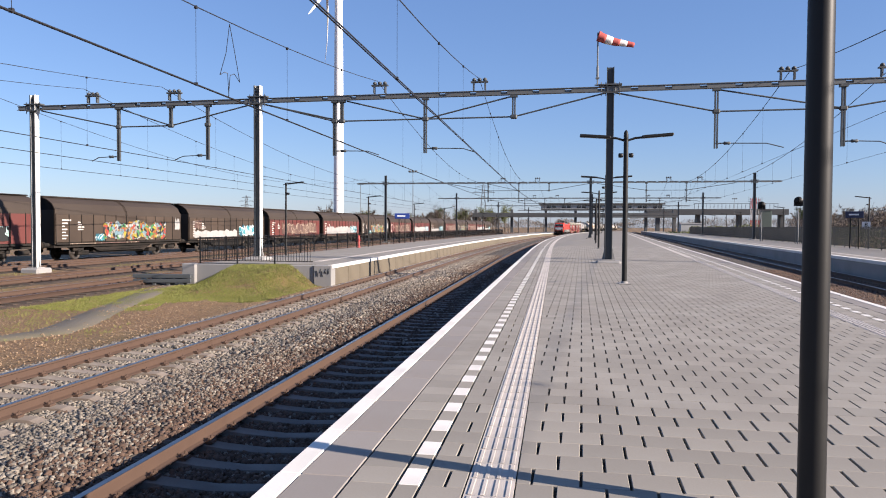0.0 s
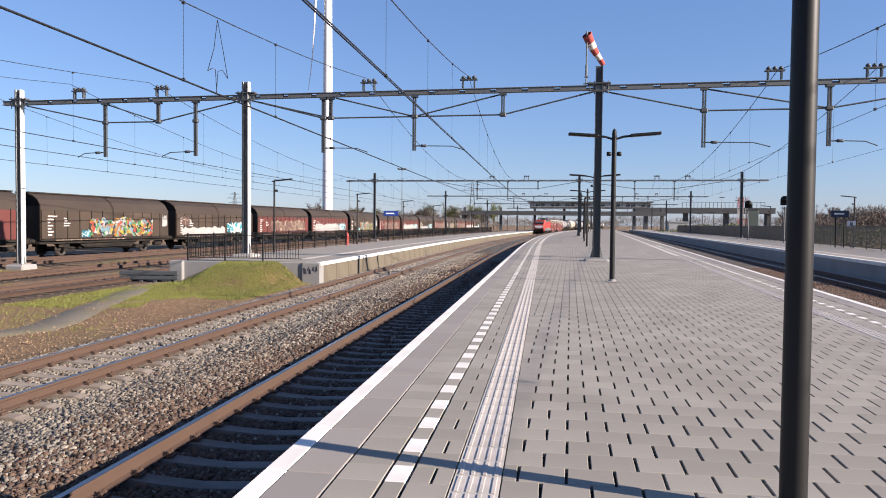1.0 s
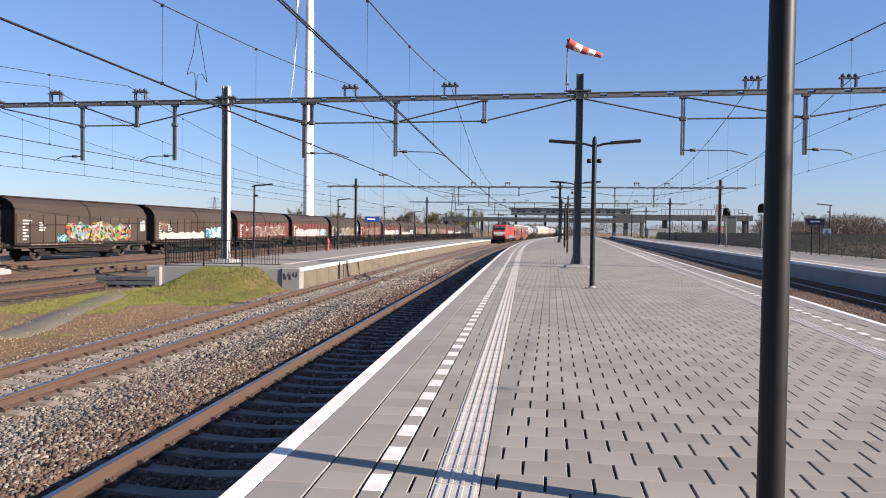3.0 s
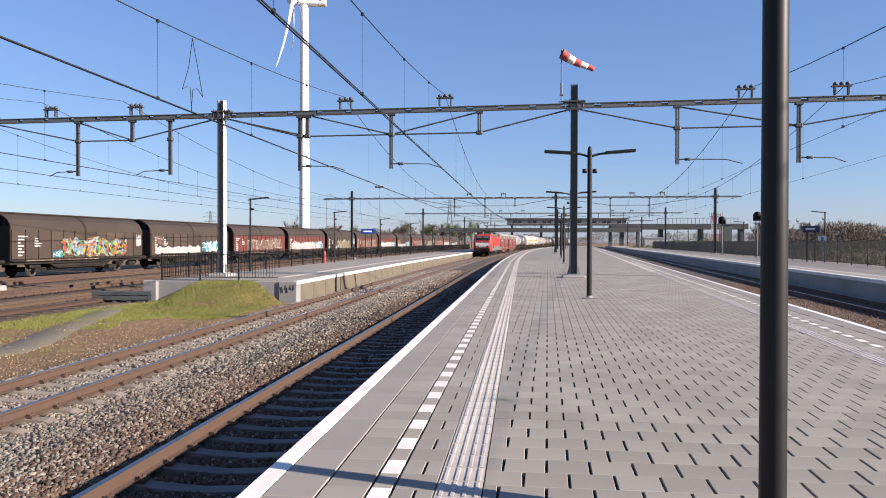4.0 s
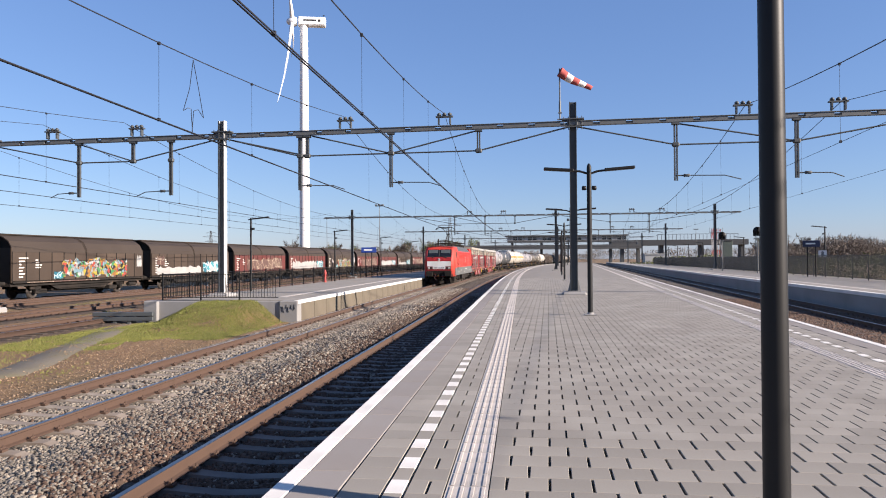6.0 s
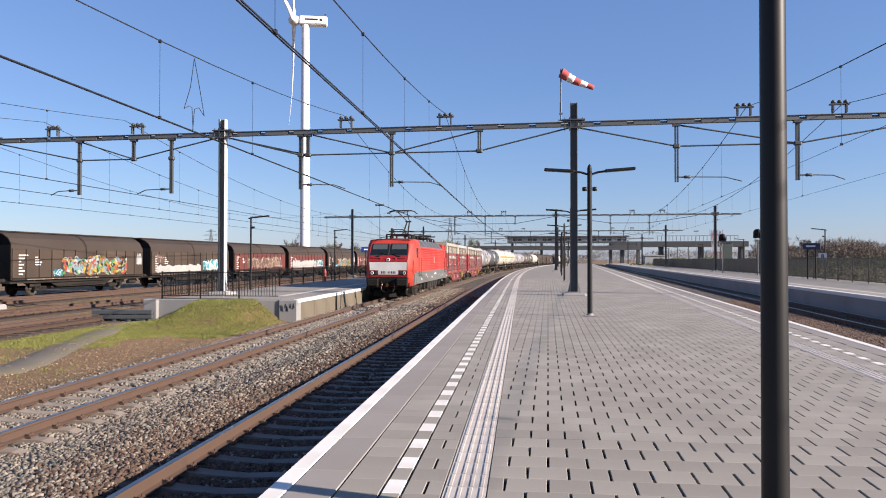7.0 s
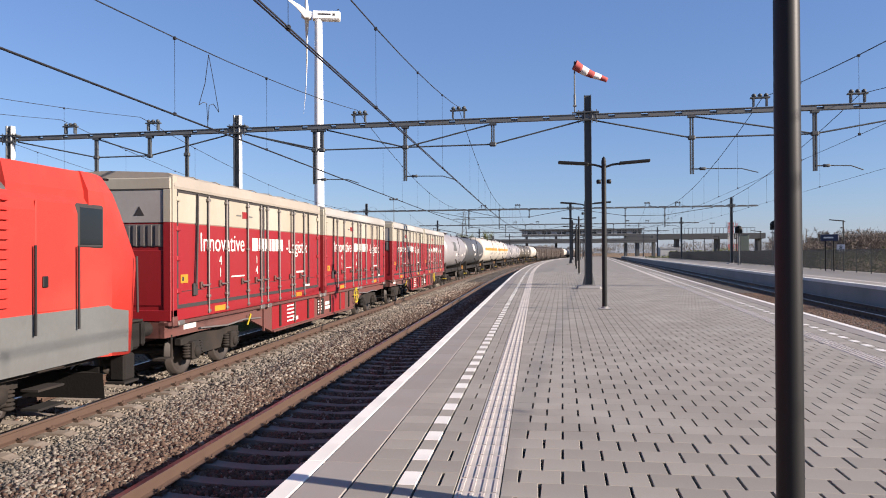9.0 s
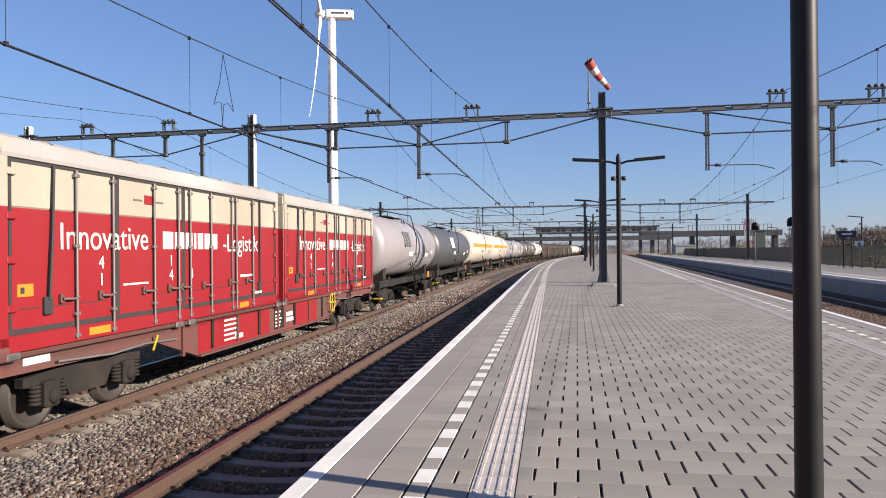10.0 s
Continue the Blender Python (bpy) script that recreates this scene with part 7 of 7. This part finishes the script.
WALL_BROWN = mat("wall_brown", (0.0391, 0.0246, 0.0151), 0.65, col2=(0.0251, 0.0166, 0.0111), scale=0.8, fine=10, bump=0.05, dirt=(0.0577, 0.0391, 0.0262), dirt_amt=0.6, stretch=(1, 1, 0.4), rand=0.16)
WALL_RED = mat("wall_red_brown", (0.106, 0.0201, 0.0156), 0.65, col2=(0.0725, 0.0179, 0.0145), scale=0.8, fine=10, bump=0.05, dirt=(0.0725, 0.0335, 0.0279), dirt_amt=0.5, stretch=(1, 1, 0.4), rand=0.08)
ROOF_BROWN = mat("roof_brown", (0.0321, 0.0206, 0.013), 0.75, col2=(0.0216, 0.014, 0.00951), scale=0.6, fine=8, bump=0.05, dirt=(0.0426, 0.0312, 0.0225), dirt_amt=0.4)


def blob(y0, y1, z0, z1, x, seed):
    """A flat sprayed field with an uneven outline."""
    rng = random.Random(seed)
    n = 26
    top = [(x, y0 + (y1 - y0) * i / n, z1 - (z1 - z0) * 0.3 * rng.random() * (1 if 0 < i < n else 1.6)) for i in range(n + 1)]
    low = [(x, y0 + (y1 - y0) * i / n, z0 + (z1 - z0) * 0.18 * rng.random()) for i in range(n + 1)]
    g = Geo()
    vs = top + low + [(x - 0.006, y, z) for _, y, z in top + low]
    m = n + 1
    for i in range(n):
        g.add([vs[i], vs[i + 1], vs[m + i + 1], vs[m + i]], [(0, 1, 2, 3)])
        g.add([vs[2 * m + i], vs[2 * m + i + 1], vs[3 * m + i + 1], vs[3 * m + i]], [(3, 2, 1, 0)])
    return g


def build_covered(label, sprays=(), red_from=None):
    """Two-axle wagon; its middle at the origin, 15.5 m over buffers."""
    t = thing("covered_wagon", label, "goods wagon")
    H = 7.1
    half = [(1.36, 1.12), (1.40, 1.3), (1.40, 3.0), (1.34, 3.32), (1.12, 3.72), (0.75, 3.98), (0.35, 4.12), (0.0, 4.16)]
    part("body", loft(Geo(), [[(x * 0.985, y, z - 0.01) for x, z in mirror_prof(half)] for y in (-H + 0.25, H - 0.25)]), UNDER, t)
    up = half[2:]
    for k in range(2):
        y0, y1 = (-H, -0.04) if k == 0 else (0.04, H)
        ring = lambda y: [(x, y, z) for x, z in mirror_prof(up)] + [(x * 0.96, y, z - 0.05) for x, z in reversed(mirror_prof(up))]
        part("roof_half", loft(Geo(), [ring(y) for y in np.linspace(y0, y1, 3)], caps=(True, True), smooth=False), ROOF_BROWN, t, "curved brown roof")
        part("roof_rib", Geo().path([(x * 1.004, (y0 + 0.05) if k else (y1 - 0.05), z + 0.012) for x, z in mirror_prof(up)], 0.035, 5), ROOF_BROWN, t)
    part("roof_ridge", Geo().box(-0.5, -H - 0.05, 4.12, 0.5, H + 0.05, 4.2, 0.02), ROOF_BROWN, t)
    nb = 12
    w = 2 * H / nb
    for s in (-1, 1):
        for i in range(nb):
            y0 = -H + i * w
            mt = WALL_RED if red_from is not None and i >= red_from else WALL_BROWN
            part("wall_panel", Geo().box(min(s * 1.36, s * 1.40), y0 + 0.03, 1.2, max(s * 1.36, s * 1.40), y0 + w - 0.03, 3.0, 0.012), mt, t)
            part("wall_rib", Geo().box(min(s * 1.36, s * 1.425), y0 - 0.022, 1.15, max(s * 1.36, s * 1.425), y0 + 0.022, 3.05), UNDER, t)
        part("sill_rail", Geo().box(min(s * 1.3, s * 1.45), -H, 1.05, max(s * 1.3, s * 1.45), H, 1.15), UNDER, t)
        part("sill_stripe", Geo().box(min(s * 1.44, s * 1.456), -H + 1.2, 1.06, max(s * 1.44, s * 1.456), H * 0.2, 1.12), G_PINK, t)
        pts = [(-3.8, 1.05), (-2.6, 0.52), (2.6, 0.52), (3.8, 1.05)]
        x0, x1 = sorted((s * 1.05, s * 1.1))
        part("truss", loft(Geo(), [[(x0, a, z) for a, z in pts], [(x1, a, z) for a, z in pts]]), UNDER, t)
    sx = 1.404
    for k in range(7):
        part("marking", Geo().box(sx, -H + 0.55, 1.4 + k * 0.2, sx + 0.006, -H + 0.55 + (0.35, 0.5, 0.3, 0.45, 0.2, 0.5, 0.8)[k], 1.48 + k * 0.2), LETTER, t)
        if k < 4:
            part("marking", Geo().box(sx, -H + 2.0, 2.0 + k * 0.16, sx + 0.006, -H + 2.0 + (0.5, 0.6, 0.35, 0.25)[k], 2.07 + k * 0.16), LETTER, t)
    for i, (y0, y1, z0, z1, mt, lab) in enumerate(sprays):
        part("graffiti", blob(y0, y1, z0, z1, 1.432, i + int(100 + y0 * 7)), mt, t, lab)
    for a in (-4.6, 4.6):
        wheelset(t, a, 0.47)
        for s in (-1, 1):
            part("axle_guard", Geo().box(s * 1.0 - 0.05, a - 0.5, 0.6, s * 1.0 + 0.05, a + 0.5, 1.06, 0.02).box(s * 1.02 - 0.12, a - 0.14, 0.32, s * 1.02 + 0.12, a + 0.14, 0.64, 0.03), UNDER, t)
            part("leaf_spring", loft(Geo(), [[(x, a - 0.65, 0.86), (x, a, 0.7), (x, a + 0.65, 0.86), (x, a + 0.65, 0.92), (x, a, 0.8), (x, a - 0.65, 0.92)] for x in (s * 1.02 - 0.06, s * 1.02 + 0.06)]), UNDER, t)
    part("underframe", Geo().box(-1.25, -H, 0.85, 1.25, H, 1.1), UNDER, t)
    part("brake_gear", Geo().box(-0.9, -2.9, 0.4, 0.9, 2.9, 0.86, 0.05).box(-0.95, -4.3, 0.3, 0.95, -3.4, 0.6, 0.05).box(-0.95, 3.4, 0.3, 0.95, 4.3, 0.6, 0.05).tube((-1.1, -6.4, 0.62), (-1.1, -5.5, 0.62), 0.16, n=12).tube((1.1, 5.5, 0.62), (1.1, 6.4, 0.62), 0.16, n=12), UNDER, t)
    for e in (-1, 1):
        part("end_wall", Geo().box(-1.33, min(e * (H - 0.3), e * (H - 0.22)), 1.1, 1.33, max(e * (H - 0.3), e * (H - 0.22)), 3.3), WALL_BROWN, t)
        buffers(t, e * (H + 0.1), e)
        for x in (-1.34, 1.34):
            part("end_post", Geo().box(x - 0.04, min(e * H, e * (H + 0.05)), 1.1, x + 0.04, max(e * H, e * (H + 0.05)), 3.3), WALL_BROWN, t)
    return t


# the moving train
loco = build_loco()
loco.scale = (1.0, 1.035, 1.0)
TRAIN = [(loco, 8.32, 10.2)]
wagon_a = build_container_wagon()
box_a = build_container(TARP, "cream and red container with a tan weathered roof sheet")
box_b = build_container(TARP_PALE, "cream and red container with a pale grey roof sheet")
for k, (mid, ends) in enumerate(((28.1, (23.37, 32.83)), (48.25, (43.6, 52.98)))):
    w = wagon_a if k == 0 else copy_thing(wagon_a, pose(0, 0, 0))
    tagged(w, group="container wagons")
    TRAIN.append((w, mid, 14.1))
    for i, d in enumerate(ends):
        c = (box_a, box_b)[i] if k == 0 else copy_thing(box_b, pose(0, 0, 0))
        tagged(c, group="containers")
        TRAIN.append((c, d, 4.0))
s = 58.3
CONTAINERS = [o for o, _, _ in TRAIN if o.name.startswith("container") and not o.name.startswith("container_wagon")]
light = build_tank(14.4, 1.36, TANK_LIGHT, "light grey tank wagon with ladder and walkway")
grey = build_tank(17.2, 1.36, TANK_GREY, "dark grey tank wagon with white lettering bars")
stripe = build_tank(18.2, 1.5, TANK_WHITE, "white gas tank wagon with an orange stripe", band=True)
brown = build_tank(14.2, 1.35, TANK_BROWN, "grimy brown tank wagon")
white = build_tank(14.2, 1.4, TANK_WHITE, "white tank wagon further back")
slide = build_covered("dark brown covered goods wagon in the moving train")
seen = {}
for proto, L in ((light, 14.4), (grey, 17.2), (stripe, 18.2), (stripe, 18.2), (light, 14.4), (light, 14.4), (brown, 14.2), (brown, 14.2), (white, 14.2), (slide, 15.5), (slide, 15.5), (slide, 15.5), (slide, 15.5), (slide, 15.5), (slide, 15.5), (white, 14.2), (white, 14.2), (brown, 14.2), (slide, 15.5), (white, 14.2)):
    w = copy_thing(proto, pose(0, 0, 0)) if proto in seen else proto
    seen[proto] = 1
    TRAIN.append((w, s + L / 2, L - 5.0))
    s += L


def vehicle_rows(s, wheelbase, lift=0.0):
    """Rows of a vehicle whose middle runs s metres behind the train's front."""
    rows = []
    for i in range(41):
        t = i * 0.25
        lag = np.interp(t, [9.0, 9.25, 9.5, 9.75, 10.0], [0.0, 0.22, 0.38, 0.15, 0.0])
        y = FRONT0 - SPEED * t + s + float(lag)
        a, b = y - wheelbase / 2, y + wheelbase / 2
        xa, xb = bend(a), bend(b)
        rows.append((t, pose(TRACKS_LEFT[1] + (xa + xb) / 2, y, RAIL_Z + lift, 0, 0, -math.degrees(math.atan2(xb - xa, wheelbase)))))
    return rows


# the parked train
park = lambda k: pose(-35.0 + 0.05 * (33.2 + 15.5 * k), 33.2 + 15.5 * k, RAIL_Z, 0, 0, -2.86)
kinds = [
    build_covered("red-brown covered wagon with dark green graffiti", [(-6.8, 4.6, 1.25, 2.6, G_DARK, "dark green graffiti")], red_from=9),
    build_covered("brown sliding-wall wagon with colourful lettered graffiti", [(-2.6, 4.9, 1.2, 2.75, G_MULTI, "many-coloured graffiti"), (-3.4, -2.5, 1.2, 1.8, G_TEAL, ""), (6.2, 6.9, 1.9, 2.95, G_WHITE, "pale patch")]),
    build_covered("brown sliding-wall wagon with white and teal graffiti", [(-6.4, 1.2, 1.2, 2.0, G_WHITE, "white graffiti"), (1.6, 5.0, 1.25, 2.5, G_TEAL, "teal graffiti"), (-6.3, -5.2, 2.0, 2.95, G_PINK, "")]),
    build_covered("red-brown wagon with faded graffiti", [(-4.0, 6.0, 1.3, 2.8, G_PINK, "faded graffiti")], red_from=0),
    build_covered("red-brown wagon with pale graffiti along the sill", [(-6.0, 3.0, 1.2, 2.4, G_WHITE, "pale graffiti"), (3.2, 6.0, 1.3, 2.4, G_TEAL, "")], red_from=0),
]
for k in range(14):
    if k < 5:
        kinds[k].matrix_world = park(k)
    else:
        copy_thing(kinds[(1, 3, 4, 2, 3)[k % 5]], park(k))


# ---- tiles of the island platform ----
def piece_mesh(name, w, l, h, material, bev=0.004):
    return Geo().box(-w / 2, -l / 2, -h, w / 2, l / 2, 0, bev).mesh(name, material)


def lay_platform():
    t = platform
    P0, P1 = 2.4, 6.4  # stretch whose tiles are laid singly
    far = 62.0
    cache = {}
    rest = {"tile": (Geo(), PAVER), "edge_slab": (Geo(), SLAB), "marking_tile": (Geo(), WHITE)}

    def lay(name, x0, x1, y0, y1, material, z=0.0, lean=0.0):
        w, l = round(x1 - x0, 3), round(y1 - y0, 3)
        if w < 0.03:
            return
        x, y = (x0 + x1) / 2, (y0 + y1) / 2
        if P0 - 0.2 <= y0 < P1:
            key = (name, w, l, material.name, lean)
            if key not in cache:
                g = Geo().box(-w / 2, -l / 2, -0.05, w / 2, l / 2, 0, 0.004)
                g.v = [(a + lean * c, c, d) for a, c, d in g.v]
                cache[key] = g.mesh(name, material)
            part(name, cache[key], None, t, m=pose(x, y, z + random.uniform(-0.0012, 0.0012)))
        else:
            d = lean * l / 2
            g = rest[name][0]
            o = len(g.v)
            g.box(x0, y0, z - 0.05, x1, y1, z)
            for i in range(o, len(g.v)):
                a, c, q = g.v[i]
                g.v[i] = (a + (d if c > y else -d), c, q)

    gx, gy = 0.0095, 0.0014
    LEAN, PITCH = 0.0355, 0.306  # the field runs midway between the two platform edges
    k = 0
    y = -6.6
    while y < far:
        b = bend(y)
        e = EDGE_L + b
        odd = k % 2
        # strip of narrow tiles with white ones every second place
        ys = y - 0.18
        lay("marking_tile" if odd else "tile", e + 0.80 + gx, e + 0.95 - gx, ys + gy, ys + 0.3 - gy, WHITE if odd else PAVER, 0.002 if odd else 0)
        lay("tile", e + 0.49 + gx, e + 0.80 - gx, ys + gy, ys + 0.3 - gy, PAVER)
        if odd:
            lay("tile", e + 0.95 + gx, e + 1.10 - gx, ys + gy, ys + 0.3 - gy, PAVER)
            lay("tile", e + 1.10 + gx, e + 1.23 - gx, ys + gy, ys + 0.3 - gy, PAVER)
        else:
            lay("tile", e + 0.95 + gx, e + 1.23 - gx, ys + gy, ys + 0.3 - gy, PAVER)
        yf = y - 0.045
        x = (0.175 if odd else 0.022) + LEAN * (yf + 0.15 - 4.6) + b
        x -= PITCH * math.floor((x - (e + 1.53)) / PITCH)
        if x - (e + 1.53) > 0.08:
            lay("tile", e + 1.53 + 0.004, x - gx, yf + gy, yf + 0.3 - gy, PAVER)
        else:
            lay("tile", e + 1.53 + 0.004, x + PITCH - gx, yf + gy, yf + 0.3 - gy, PAVER)
            x += PITCH
        xr = right(-1.53, y)
        while x < xr - 0.03:
            lay("tile", x + gx, min(x + PITCH, xr) - gx, yf + gy, yf + 0.3 - gy, PAVER, lean=LEAN)
            x += PITCH
        for a0, a1, nm in ((-1.23, -0.95, "tile"), (-0.95, -0.80, "mark"), (-0.80, -0.49, "tile")):
            mk = nm == "mark" and odd
            lay("marking_tile" if mk else "tile", right(a0, y) + gx, right(a1, y) - gx, y + gy, y + 0.3 - gy, WHITE if mk else PAVER, 0.002 if mk else 0, lean=0.075)
        y += 0.3
        k += 1
    y, k = -6.6, 0
    while y < far:
        e = EDGE_L + bend(y)
        if P0 <= y < 26:
            for nm, a0, a1, mt, z in (("edge_coping", 0.0, 0.145, WHITE, 0.004), ("edge_slab", 0.15, 0.485, SLAB, 0.0)):
                key = (nm,)
                if key not in cache:
                    cache[key] = piece_mesh(nm, a1 - a0, 0.994, 0.16, mt, 0.008)
                part(nm, cache[key], None, t, m=pose(e + (a0 + a1) / 2, y + 0.5, z))
        else:
            rest["edge_slab"][0].box(e + 0.15, y + 0.003, -0.1, e + 0.485, y + 0.997, 0)
            rest["marking_tile"][0].box(e, y + 0.003, -0.16, e + 0.145, y + 0.997, 0.004)
        r = right(0, y + 0.5)
        rest["edge_slab"][0].box(r - 0.485, y + 0.003, -0.1, r - 0.15, y + 0.997, 0)
        y += 1.0
    part("edge_coping", strip_geo(lambda y: right(-0.145, y), lambda y: right(0, y), -14, 330, -0.16, 0.004), WHITE, t, "white edge")
    # ribbed guide tiles
    def rib_tile(g, x, y, w=0.296):
        g.box(x + 0.002, y + 0.0015, -0.05, x + w, y + 0.2985, 0.0, 0.0)
        for i in range(4):
            u = x + 0.0375 + i * 0.075
            g.box(u - 0.013, y + 0.012, 0.0, u + 0.013, y + 0.288, 0.006, 0.004)
    g = Geo()
    rib_tile(g, -0.15, -0.15)
    rm = g.mesh("guide_tile", RIB)
    restg = Geo()
    y = -6.6
    while y < 40:
        e = EDGE_L + bend(y) + 1.23
        if 2.3 < y < 20:
            part("guide_tile", rm, None, t, m=pose(e + 0.15, y + 0.15, 0.001))
        else:
            rib_tile(restg, e, y)
        rib_tile(restg, right(-1.53, y), y)
        y += 0.3
    for i in range(4):
        restg.sweep([(-0.016, 0), (0.016, 0), (0.013, 0.006), (-0.013, 0.006)], [(EDGE_L + 1.2675 + i * 0.075 + bend(q), q, 0) for q in np.linspace(40, 300, 60)])
    tagged(part("distant_guide_tiles", restg, RIB, t), kind="stuff")
    part("guide_strip", strip_geo(lambda y: EDGE_L + 1.23 + bend(y), lambda y: EDGE_L + 1.53 + bend(y), 40, 320, -0.03, 0.0), RIB, t)
    part("guide_strip", strip_geo(lambda y: right(-1.53, y), lambda y: right(-1.23, y), 40, 320, -0.03, 0.002), RIB, t)
    part("edge_coping", strip_geo(lambda y: EDGE_L + bend(y), lambda y: EDGE_L + 0.145 + bend(y), far, 320, -0.16, 0.004), WHITE, t, "white edge")
    part("marking_strip", strip_geo(lambda y: EDGE_L + 0.8 + bend(y), lambda y: EDGE_L + 0.95 + bend(y), far, 320, -0.03, 0.001), RIB, t)
    part("paving", strip_geo(lambda y: EDGE_L + 1.53 + bend(y), lambda y: right(-1.53, y), far, 320, -0.03, 0.0), PAVER, t)
    part("paving", strip_geo(lambda y: EDGE_L + 0.145 + bend(y), lambda y: EDGE_L + 0.8 + bend(y), far, 320, -0.03, 0.0), PAVER, t)
    part("paving", strip_geo(lambda y: EDGE_L + 0.95 + bend(y), lambda y: EDGE_L + 1.23 + bend(y), far, 320, -0.03, 0.0), PAVER, t)
    part("paving", strip_geo(lambda y: right(-1.23, y), lambda y: right(-0.145, y), far, 320, -0.03, 0.0), PAVER, t)
    # the part behind the camera
    part("paving", strip_geo(lambda y: EDGE_L + 0.06, lambda y: right(-0.15, y), -14, -6.62, -0.03, 0.0), PAVER, t)
    for nm, (gg, mt) in rest.items():
        tagged(part("distant_" + nm + "s", gg.mesh("rest", mt, fix=False), None, t), kind="stuff")


lay_platform()

def motions():
    for ob, s, base in TRAIN:
        walk(ob, vehicle_rows(s, base, 1.16 if ob in CONTAINERS else 0.0))
    walk(rotor, [(i * 1.0, rotor_seat @ pose(0, 0, 0, 64.5 * (i * 1.0 - 6.5), 0, 0)) for i in range(11)])
    flaps = [(0, 4, 17), (0.5, 15, 24), (1.0, 48, 46), (1.5, 30, 38), (2.0, 12, 22), (2.5, 8, 20), (4.0, 12, 26), (4.5, 6, 20), (5.0, 10, 26), (5.5, 12, 28), (7.0, 10, 26), (7.5, 8, 25), (8.0, 10, 24), (8.6, 6, 22), (9.0, 12, 26), (9.5, 25, 34), (10.0, 38, 44)]
    walk(sock, [(t, sock_seat @ pose(0, 0, 0, 0, 0, yaw) @ pose(0, 0, 0, 0, d, 0)) for t, yaw, d in flaps])


motions()
